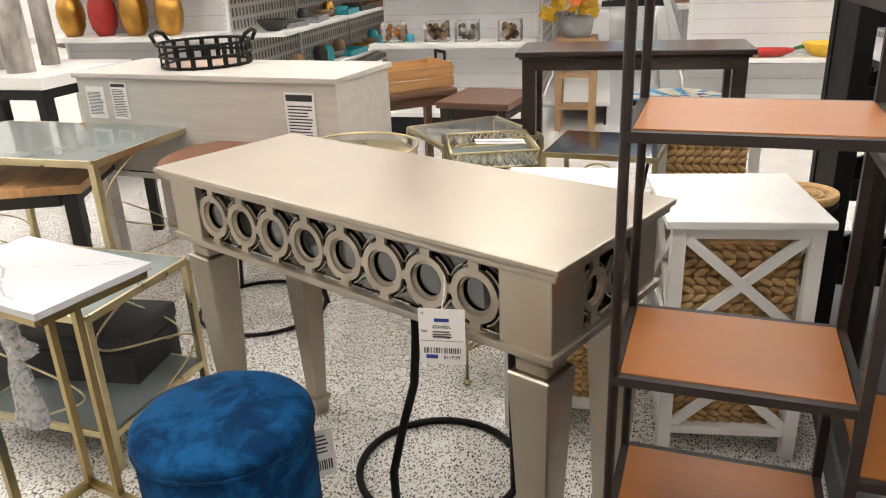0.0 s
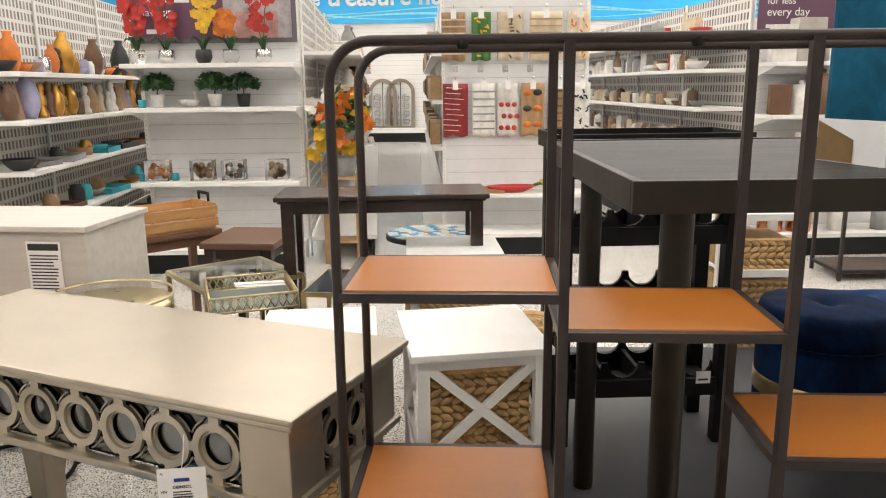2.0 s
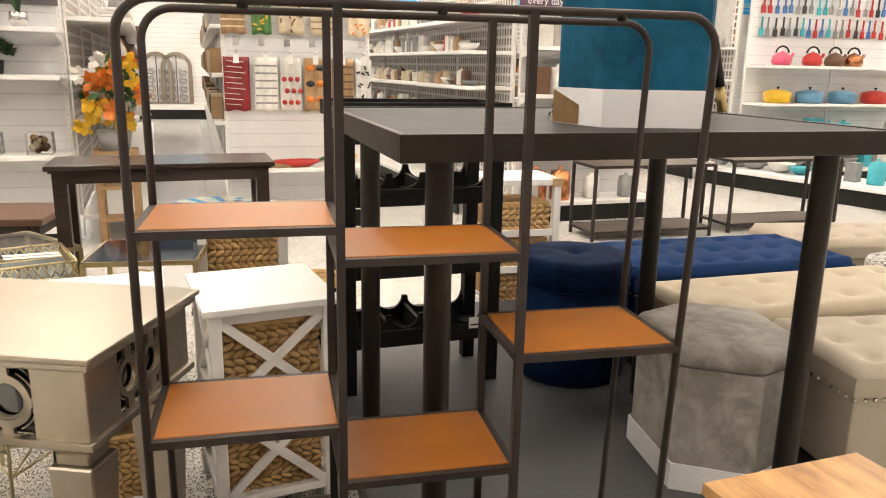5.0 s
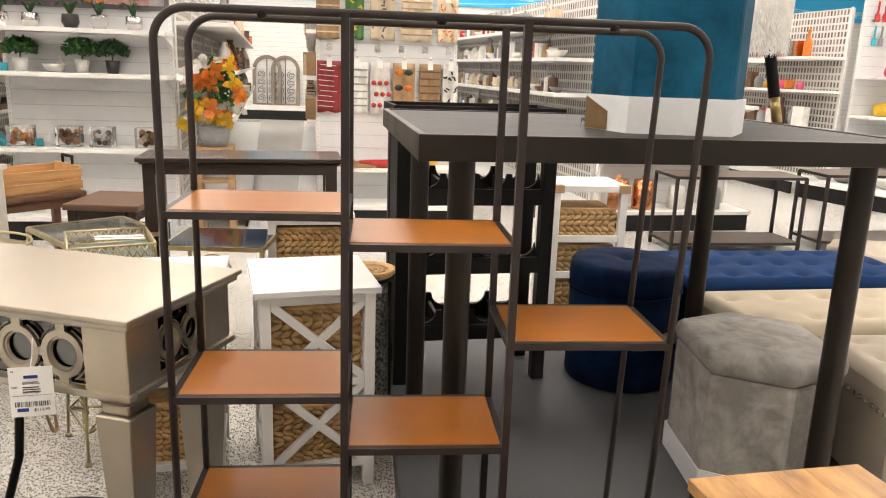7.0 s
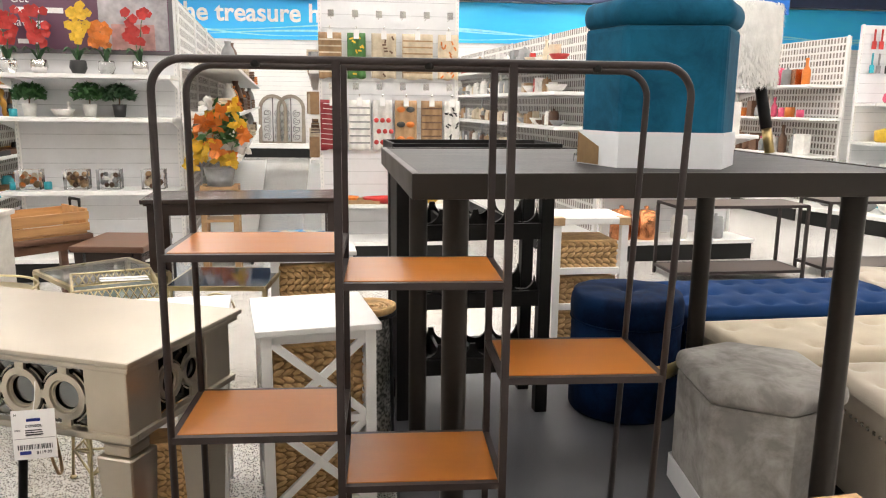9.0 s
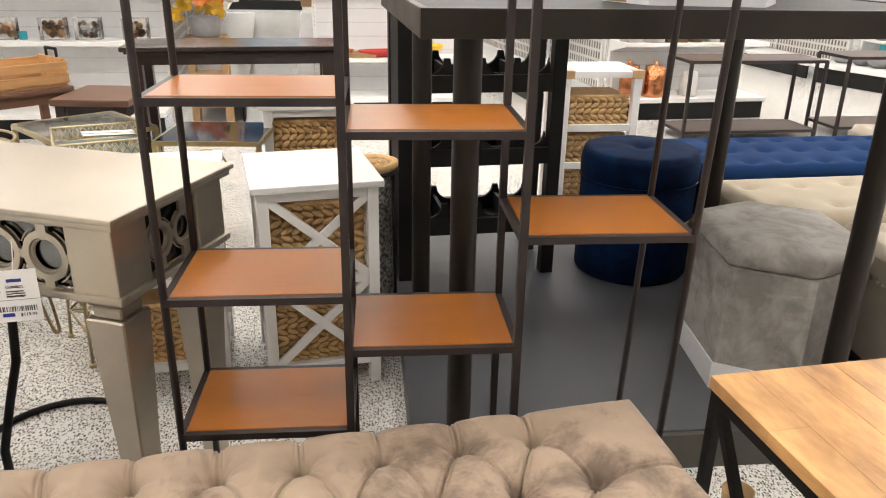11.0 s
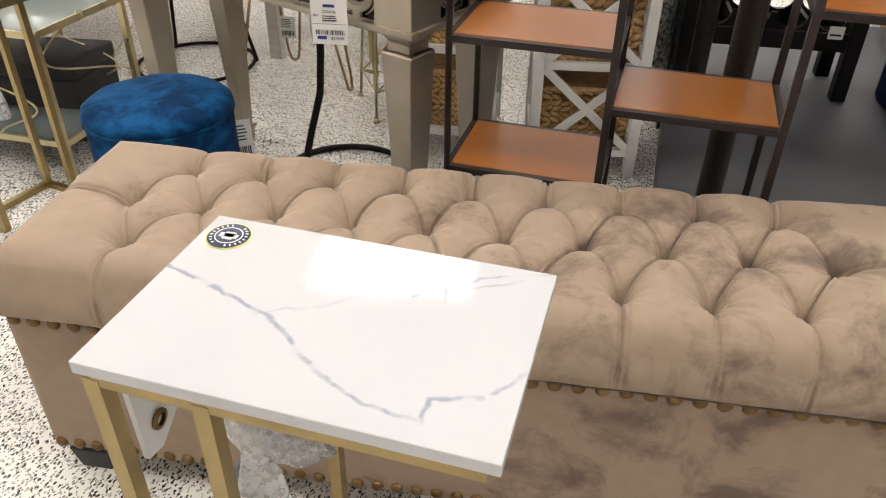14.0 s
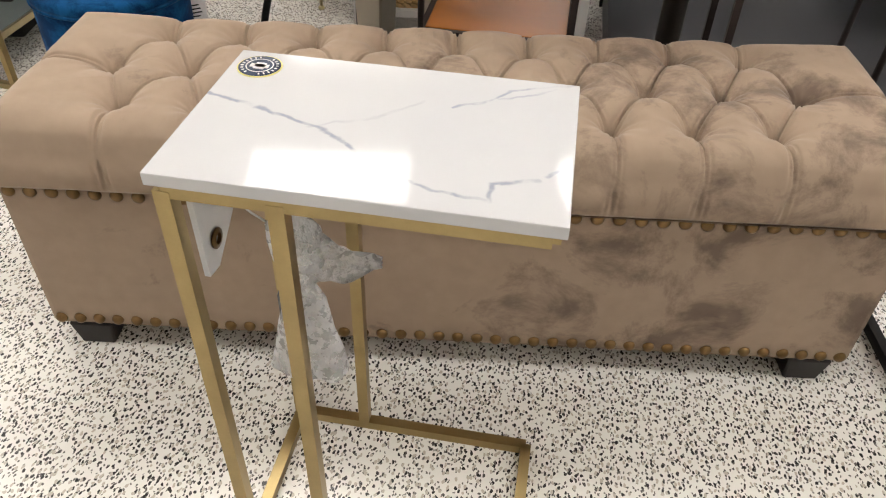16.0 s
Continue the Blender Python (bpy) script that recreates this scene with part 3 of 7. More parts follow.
def braid_rows(w, h, rows, cols):
    """Plaited seagrass: rows of leaning strands, each a small swollen leaf shape, in the xz plane facing -y."""
    bm = B()
    rh, cw = h / rows, w / cols
    for i in range(rows):
        for j in range(cols):
            lean = 1 if (i // 2) % 2 else -1
            cx, cz = (j + 0.5) * cw, (i + 0.5) * rh
            a, b = cw * 0.72, rh * 0.55
            ring = []
            for k in range(6):
                q = 2 * math.pi * k / 6
                u, v = a * math.cos(q), b * math.sin(q)
                ring.append(bm.verts.new((cx + u * 0.85 + lean * v * 0.45, 0, cz + v * 0.9 + lean * u * 0.20)))
            tip = bm.verts.new((cx, -0.011 - 0.003 * random.random(), cz))
            for k in range(6):
                f = bm.faces.new((ring[k], ring[(k + 1) % 6], tip))
                f.smooth = True
    bmesh.ops.recalc_face_normals(bm, faces=bm.faces)
    return bm


def basket(parent, w, d, h, m, rows=10, cols=9):
    # the body's darker colour stands in for shade in the weave's gaps
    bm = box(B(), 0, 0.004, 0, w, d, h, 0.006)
    ob = part("basket", bm, M_GAPSHADE, parent, "woven natural seagrass basket drawer")
    ob.matrix_basis = m
    weave = part("weave", braid_rows(w, h, rows, cols), M_SEAGRASS, ob)
    rim = part("rim", tube(B(), [(0.006, 0.0, h), (w - 0.006, 0.0, h)], 0.007, 8), M_SEAGRASS, ob)
    return ob


def bar_between(bm, p, q, w, y0, y1):
    """A flat lath from p to q in the xz plane."""
    (x0, z0), (x1, z1) = p, q
    a = math.atan2(z1 - z0, x1 - x0)
    n = math.hypot(x1 - x0, z1 - z0)
    m = Matrix.Translation((x0, 0, z0)) @ Matrix.Rotation(-a, 4, "Y")
    return box(bm, 0, y0, -w / 2, n, y1, w / 2, 0, m)


def crate_table(m, label, w=0.342, d=0.372, top=0.602, cross=True):
    """White storage table with two seagrass drawers behind wooden crosses."""
    t = thing("storage_table", label, "storage table", m, "storage tables with baskets")
    part("tabletop", box(B(), 0, 0, top - 0.018, w, d, top, 0.003), M_WHITE, t)
    p, e = 0.030, 0.014
    for x in (e, w - e - p):
        for y in (e, d - e - p):
            part("leg", box(B(), x, y, 0.0, x + p, y + p, top - 0.018, 0.002), M_WHITE, t)
    zs = (0.062, 0.315, top - 0.045)
    for k, z in enumerate(zs):
        part("rail", box(B(), e + p, e + 0.003, z, w - e - p, e + 0.024, z + (0.022 if k < 2 else 0.026), 0.0015), M_WHITE, t)
        part("side_rail", box(B(), e + 0.004, e + p, z, e + 0.022, d - e - p, z + 0.024, 0.0015), M_WHITE, t)
        part("side_rail", box(B(), w - e - 0.022, e + p, z, w - e - 0.004, d - e - p, z + 0.024, 0.0015), M_WHITE, t)
    for k in range(2):
        za, zb = zs[k] + 0.024, zs[k + 1]
        part("shelf", box(B(), e + 0.024, e + 0.026, zs[k] + 0.004, w - e - 0.024, d - e - 0.01, zs[k] + 0.014), M_WHITE, t)
        if cross:
            bm = B()
            bar_between(bm, (e + p - 0.004, za - 0.006), (w - e - p + 0.004, zb + 0.006), 0.022, e + 0.006, e + 0.018)
            part("cross_lath", bm, M_WHITE, t)
            bm = B()
            bar_between(bm, (e + p - 0.004, zb + 0.006), (w - e - p + 0.004, za - 0.006), 0.022, e + 0.003, e + 0.015)
            part("cross_lath", bm, M_WHITE, t)
            # side crosses
            for x in (e + 0.006, w - e - 0.018):
                for q in ((za, zb), (zb, za)):
                    bm = B()
                    bar_between(bm, (0, q[0]), (d - 2 * e - 2 * p, q[1]), 0.022, 0, 0.012)
                    part("cross_lath", bm, M_WHITE, t).matrix_basis = pose(x + 0.012, e + p, 0, 0, 0, 90)
        h = (zb - za) * (0.97 if k else 0.76)
        basket(t, w - 2 * e - 2 * p - 0.006, d - 0.09, h, pose(e + p + 0.003, e + 0.034, zs[k] + 0.0145))
    return t


def bar_table():
    """Charcoal counter-height table on round bronze legs."""
    t = thing("counter_table", "charcoal counter-height table with thick edge and round bronze legs", "table", pose(0.413, 0.250, 0, 0, 0, 4.0))
    L, D, top = 1.14, 0.90, 1.064
    part("tabletop", box(B(), 0.016, 0.016, top - 0.020, L - 0.016, D - 0.016, top - 0.003), M_BAR, t, "grained charcoal table surface")
    bm = B()
    box(bm, 0, 0, top - 0.052, L, 0.016, top, 0.002)
    box(bm, 0, D - 0.016, top - 0.052, L, D, top, 0.002)
    box(bm, 0, 0.0161, top - 0.052, 0.016, D - 0.0161, top, 0.002)
    box(bm, L - 0.016, 0.0161, top - 0.052, L, D - 0.0161, top, 0.002)
    part("edge_band", bm, M_BARLEG, t)
    for x in (0.105, L - 0.105):
        for y in (0.105, D - 0.105):
            z0 = PLAT
            part("leg", lathe(B(), [(0, z0), (0.027, z0), (0.028, z0 + 0.01), (0.028, top - 0.052)], 24, pose(x, y, 0)), M_BARLEG, t)
    return t


def fold_lines(rows):
    """Pleats run from button to button of the next row."""
    out = []
    for a, b in zip(rows, rows[1:]):
        for p in a:
            for q in b:
                if abs(p[0] - q[0]) < 0.085:
                    out.append((p, q))
    return out


def seg_dist(x, y, p, q):
    dx, dy = q[0] - p[0], q[1] - p[1]
    k = max(0, min(1, ((x - p[0]) * dx + (y - p[1]) * dy) / (dx * dx + dy * dy)))
    return math.hypot(x - p[0] - k * dx, y - p[1] - k * dy)


def tufted_bench():
    """Long taupe storage bench: deep diamond tufting, nailheads, dark block feet."""
    W, D, SEAM, TOP = 1.355, 0.390, 0.345, 0.460
    t = thing("storage_bench", "taupe velvet tufted storage bench with brass nailhead trim", "bench", pose(-0.522, -0.582, 0, 0, 0, 7.7))
    part("body", box(B(), 0.0, 0.008, 0.052, W, D - 0.004, SEAM - 0.002, 0.010), M_TAUPE, t)
    front = [(0.176 + 0.1205 * k, 0.088) for k in range(9)]
    mid = [(0.127 + 0.1203 * k, 0.201) for k in range(10)]
    back = [(0.186 + 0.1203 * k, 0.314) for k in range(9)]
    rows = [front, mid, back]
    pleats = fold_lines(rows)
    edge = [((x, y), (x, -0.02)) for x, y in front] + [((x, y), (x, D + 0.02)) for x, y in back]
    edge += [(mid[0], (-0.02, mid[0][1])), (mid[-1], (W + 0.02, mid[-1][1]))]
    buttons = front + mid + back
    x0, x1, y0, y1 = -0.006, W + 0.006, -0.008, D + 0.008
    nx, ny = 760, 230
    R = 0.055
    cols = [x0 + (x1 - x0) * i / nx for i in range(nx + 1)]
    lines = [y0 + (y1 - y0) * j / ny for j in range(ny + 1)]
    X, Y = np.meshgrid(cols, lines, indexing="ij")

    def to_segments(segments):
        best = np.full(X.shape, 9.0)
        for (ax, ay), (bx, by) in segments:
            dx, dy = bx - ax, by - ay
            k = np.clip(((X - ax) * dx + (Y - ay) * dy) / (dx * dx + dy * dy), 0, 1)
            best = np.minimum(best, np.hypot(X - ax - k * dx, Y - ay - k * dy))
        return best

    near = np.full(X.shape, 9.0)
    for bx, by in buttons:
        near = np.minimum(near, np.hypot(X - bx, Y - by))
    sharp, soft_line, g = to_segments([p for p in pleats if p[1][0] > p[0][0]]), to_segments([p for p in pleats if p[1][0] < p[0][0]]), to_segments(edge)
    inset = np.minimum(np.minimum(X - x0, x1 - X), np.minimum(Y - y0, y1 - Y))
    k = np.clip(1 - inset / R, 0, 1)
    both = np.minimum(np.minimum(sharp, soft_line * 1.6 + 0.004), g * 1.3)
    # each diamond swells; the cover is gathered into small radiating folds at each button
    puff = 0.0075 * (1 - np.exp(-both / 0.014))
    turn = np.zeros(X.shape)
    for bx, by in buttons:
        here = np.hypot(X - bx, Y - by) <= near + 1e-9
        turn[here] = np.arctan2(Y[here] - by, X[here] - bx)
    dip = 0.046 * np.exp(-near / 0.023) + 0.018 * np.exp(-(near / 0.0095) ** 2)
    gather = 0.0016 * np.cos(11 * turn + 9 * X) * np.exp(-near / 0.030) * np.clip(near / 0.012, 0, 1)
    close = np.exp(-(near / 0.050) ** 2)
    crease = 0.0085 * np.exp(-(sharp / 0.0022) ** 2) + 0.0028 * np.exp(-((sharp - 0.0066) / 0.0016) ** 2)
    crease = crease + (0.0030 + 0.0022 * close) * np.exp(-(soft_line / 0.0024) ** 2) + 0.0026 * close * np.exp(-((soft_line - 0.0078) / 0.0019) ** 2)
    crease = crease + 0.0062 * np.exp(-(g / 0.0022) ** 2) + 0.0036 * np.exp(-((g - 0.0068) / 0.0018) ** 2)
    Z = TOP - R * (1 - np.sqrt(1 - k * k)) + (puff - dip + gather) * np.clip(inset / 0.012, 0.15, 1) - crease * np.clip(inset / 0.012, 0.6, 1) - 0.006
    bm = B()
    grid = []
    for i in range(nx + 1):
        line = []
        for j in range(ny + 1):
            x, y = X[i, j], Y[i, j]
            z = Z[i, j] + 0.0022 * noise.noise((x * 12, y * 12, 0.3)) + 0.0004 * noise.noise((x * 40, y * 40, 2.0))
            line.append(bm.verts.new((x, y, z)))
        grid.append(line)
    for i in range(nx):
        for j in range(ny):
            bm.faces.new((grid[i][j], grid[i + 1][j], grid[i + 1][j + 1], grid[i][j + 1])).smooth = True
    # the sides of the lid
    ring = [grid[i][0] for i in range(nx + 1)] + [grid[nx][j] for j in range(1, ny + 1)] + [grid[i][ny] for i in range(nx - 1, -1, -1)] + [grid[0][j] for j in range(ny - 1, 0, -1)]
    previous = ring
    for z, out in ((0.395, 0.004), (0.375, 0.005), (0.356, 0.002), (SEAM, -0.008)):
        nxt = []
        for v in ring:
            x, y = v.co.x, v.co.y
            ox = -out if x <= x0 + 1e-4 else (out if x >= x1 - 1e-4 else 0)
            oy = -out if y <= y0 + 1e-4 else (out if y >= y1 - 1e-4 else 0)
            g = min(seg_dist(x, y, p, q) for p, q in edge)
            s = (0.0065 * math.exp(-(g / 0.0042) ** 2) + 0.003 * math.exp(-((g - 0.009) / 0.003) ** 2)) * min(1, (z - SEAM) / 0.03)
            if y <= y0 + 1e-4:
                oy += s
            nxt.append(bm.verts.new((x + ox, y + oy, min(z, v.co.z - 0.001) + 0.0015 * noise.noise((x * 20, y * 20, z * 20)))))
        n = len(ring)
        for k in range(n):
            bm.faces.new((previous[k], previous[(k + 1) % n], nxt[(k + 1) % n], nxt[k])).smooth = True
        previous = nxt
    bm.faces.new(previous[::-1])
    bmesh.ops.recalc_face_normals(bm, faces=bm.faces)
    lid = part("lid", bm, M_TAUPE, t, "deep diamond tufted velvet lid")
    btn = mesh_of("button", lathe(B(), [(0.010, -0.002), (0.009, 0.003), (0.005, 0.006), (0, 0.007)], 12), M_TAUPE)
    for bx, by in buttons:
        same("button", btn, lid, pose(bx, by, TOP - 0.073))
    nail = mesh_of("nailhead", lathe(B(), [(0.0105, 0), (0.0105, 0.0015), (0.0088, 0.0048), (0.005, 0.007), (0, 0.0078)], 12), M_BRASS)
    n = 42
    for z in (0.334, 0.068):
        for k in range(n):
            x = 0.018 + (W - 0.036) * k / (n - 1)
            same("nailhead", nail, t, pose(x, 0.0085 - 0.0012, z + 0.001 * math.sin(k * 7.0), 90, 0, 0))
        for k in range(12):
            same("nailhead", nail, t, pose(W - 0.0005, 0.03 + (D - 0.05) * k / 11, z, 90, 0, 90))
            same("nailhead", nail, t, pose(0.0005, 0.03 + (D - 0.05) * k / 11, z, 90, 0, -90))
    for x in (0.062, W - 0.062):
        for y in (0.042, D - 0.06):
            part("foot", taper(B(), x, y, 0.0, 0.055, 0.058, 0.074), M_LEG, t)
    return t


def tail_sheet():
    """The crumpled loose end of the wrap, flaring to one side."""
    bm = B()
    rows = []
    for i in range(9):
        u = i / 8
        line = []
        for j in range(7):
            v = j / 6 - 0.5
            x = 0.01 + 0.085 * u
            z = 0.135 + 0.012 * u + v * (0.075 - 0.062 * u ** 1.5)
            y = -0.006 + 0.010 * math.sin(j * 2.1 + i) * (1 - 0.6 * u)
            line.append(bm.verts.new((x, y, z)))
        rows.append(line)
    for a, b in zip(rows, rows[1:]):
        for j in range(6):
            bm.faces.new((a[j], b[j], b[j + 1], a[j + 1])).smooth = True
    bmesh.ops.solidify(bm, geom=bm.faces[:], thickness=0.002)
    return bm


def c_table(m, label, bag=True):
    """Marble-topped C table of gold square tube. Origin: front left corner of the top on the floor."""
    t = thing("side_table", label, "side table", m, "marble side tables")
    w, d, top = 0.369, 0.242, 0.631
    part("tabletop", box(B(), 0, 0, top - 0.0135, w, d, top, 0.0015), M_MARBLE, t, "white marble look top with grey veins")
    r, z1, z0 = 0.0080, top - 0.0212, 0.0085
    bm = B()
    x0, x1, y0, y1 = 0.012, w - 0.012, 0.012, d - 0.012
    for a, b in (((x0, y0), (x1, y0)), ((x0, y1), (x1, y1)), ((x0, y0), (x0, y1)), ((x1, y0), (x1, y1))):
        tube(bm, [(*a, z1), (*b, z1)], 0.0075, square=True)
    part("top_frame", bm, M_GOLD, t)
    bm = B()
    for a, b in (((x0, y1), (w + 0.006, y1)), ((x0, y0), (x0, y1)), ((w + 0.006, y0), (w + 0.006, y1))):
        tube(bm, [(*a, z0), (*b, z0)], r, square=True)
    part("base_frame", bm, M_GOLD, t)
    for x, y in ((x0, y0), (x0 + 0.105, y0), (x0, y1), (x0 + 0.105, y1)):
        part("leg", tube(B(), [(x, y, z0), (x, y, z1)], r, square=True), M_GOLD, t)
    rail = B()
    tube(rail, [(x0 + 0.105, y0, z0), (x0, y0, z0)], r, square=True)
    part("base_rail", rail, M_GOLD, t)
    bm = B()
    outline = ((0.020, 0.0), (0.165, 0.0), (0.150, -0.034), (0.132, -0.040), (0.044, -0.104), (0.022, -0.100))
    for x in (x0 + 0.013, x0 + 0.019):
        bm.faces.new([bm.verts.new((x, y, top - 0.036 + z)) for y, z in outline])
    a, c = list(bm.verts)[:6], list(bm.verts)[6:]
    for k in range(6):
        bm.faces.new((a[k], a[(k + 1) % 6], c[(k + 1) % 6], c[k]))
    bmesh.ops.recalc_face_normals(bm, faces=bm.faces)
    foam = part("foam_corner", bm, M_CARD, t, "white packing board under the top")
    part("eyelet", lathe(B(), [(0.006, 0), (0.011, 0.001), (0.011, 0.003), (0.006, 0.004)], 16, pose(x0 + 0.019, 0.046, top - 0.105, 0, 90, 0)), M_BRASS, foam, "brown eyelet hole")
    part("packing_slip", box(B(), 0.17, 0.12, top - 0.068, 0.24, 0.122, top - 0.036), M_PAPER, t, "white paper slip under the top")
    # sticker
    if bag:
        st = part("sticker", lathe(B(), [(0, 0), (0.024, 0), (0.024, 0.0008), (0, 0.0009)], 40, pose(0.032, d - 0.035, top)), M_STICKER_RIM, t, "round navy and yellow sticker")
        part("sticker_ring", lathe(B(), [(0, 0.001), (0.0224, 0.001), (0.0224, 0.0013), (0, 0.0013)], 40, pose(0.032, d - 0.035, top)), M_STICKER_NAVY, t)
        part("sticker_disc", lathe(B(), [(0.0142, 0.0012), (0.0150, 0.0018), (0.0135, 0.0018)], 40, pose(0.032, d - 0.035, top)), M_PAPER, t)
        bm = B()
        box(bm, 0.022, d - 0.039, top + 0.0012, 0.042, d - 0.032, top + 0.0020)
        box(bm, 0.027, d - 0.042, top + 0.0012, 0.038, d - 0.029, top + 0.0020)
        part("sticker_mark", bm, M_PAPER, t)
        for k in range(22):
            if k % 11 not in (0, 10):
                part("text_bar", box(B(), -0.0008, 0.0172, 0.0012, 0.0008, 0.0200, 0.0019, 0, pose(0.032, d - 0.035, top, 0, 0, 360 * k / 22)), M_PAPER, st)
    # the bag of fittings
    bag_ob = thing("plastic_bag", "clear bubble wrap bag with hardware hung from a table leg", "plastic bag", m @ pose(0.093, 0.100, top - 0.30))
    bm = B()
    prof = [(0.004, 0.215), (0.014, 0.20), (0.029, 0.178), (0.034, 0.155), (0.028, 0.125), (0.018, 0.106), (0.017, 0.098), (0.026, 0.075), (0.036, 0.03), (0.046, -0.015), (0.050, -0.042), (0.044, -0.050), (0.0, -0.052)]
    lathe(bm, prof, 40, None, (1.0, 0.5))
    for v in bm.verts:
        v.co += Vector((noise.noise(v.co * 35), noise.noise(v.co * 35 + Vector((5, 0, 0))), noise.noise(v.co * 20))) * 0.008
    part("wrap", bm, M_PLASTICWRAP, bag_ob)
    bm = B()
    box(bm, -0.030, -0.008, -0.040, 0.006, 0.010, 0.082, 0.006)
    box(bm, -0.006, -0.008, -0.044, 0.034, 0.008, -0.020, 0.005)
    part("tail", tail_sheet(), M_PLASTICWRAP, bag_ob, "loose end of the wrap")
    part("fittings", bm, M_HARDWARE, bag_ob, "grey metal fittings inside")
    part("tie", tube(B(), [(-0.026, 0.0, 0.175), (-0.045, -0.004, 0.192), (-0.056, -0.005, 0.205)], 0.0013, 5), M_PAPER, bag_ob, "white twist tie")
    part("strap", tube(B(), [(-0.012, 0.0, 0.20), (-0.02, 0.0, 0.24), (-0.035, 0.005, 0.266)], 0.004, 6), M_BLACK, bag_ob)
    return t


M_STICKER_RIM = material("sticker yellow", (0.78, 0.74, 0.25), 0.5)
M_STICKER_NAVY = material("sticker navy", (0.035, 0.055, 0.105), 0.5)
M_HARDWARE = material("hardware", (0.12, 0.13, 0.15), 0.4, 0.5, 0.4, 160, 400, dark=(0.02, 0.02, 0.025))


def round_stool(x, y, z, r, h, mat, label, plump=0.02, seam=0.115, tuft=False, ring=None):
    """A round upholstered pouf with a seam under its cushion."""
    t = thing("ottoman", label, "ottoman", pose(x, y, z))
    body = lathe(B(), [(0, 0.0), (r * 0.94, 0.0), (r * 0.97, 0.012), (r * 0.975, h - seam - 0.004), (r * 0.95, h - seam)], 64)
    part("body", body, mat, t)
    prof = [(r * 0.95, h - seam), (r * 0.99, h - seam * 0.9), (r, h - seam * 0.6), (r * 0.985, h - seam * 0.25), (r * 0.95, h - 0.002), (r * 0.85, h + plump * 0.3)]
    for k in (0.7, 0.5, 0.3, 0.15, 0.05):
        dip = 0.028 * math.exp(-(k / 0.14) ** 2) if tuft else 0.0
        prof.append((r * k, h + plump * (1 - k * k) - dip))
    prof.append((0, h + plump - (0.03 if tuft else 0.0)))
    bm = lathe(B(), prof, 64)
    for v in bm.verts:
        if v.co.z > h - 0.03:
            v.co.z += 0.003 * noise.noise((v.co.x * 18, v.co.y * 18, 1.0))
    cushion = part("cushion", bm, mat, t)
    part("piping", tube(B(), arc(0, 0, h - seam, r * 0.985, 0, 352.5, 47, "xy"), 0.004, 6, closed=True), mat, t)
    if tuft:
        part("button", lathe(B(), [(0.014, 0), (0.012, 0.004), (0, 0.008)], 14, pose(0, 0, h + plump - 0.032)), mat, cushion)
    if ring:
        part("metal_band", lathe(B(), [(r * 0.97, ring), (r * 0.985, ring + 0.002), (r * 0.985, ring + 0.055), (r * 0.97, ring + 0.057)], 64), M_GOLD, t, "brass base band")
    return t


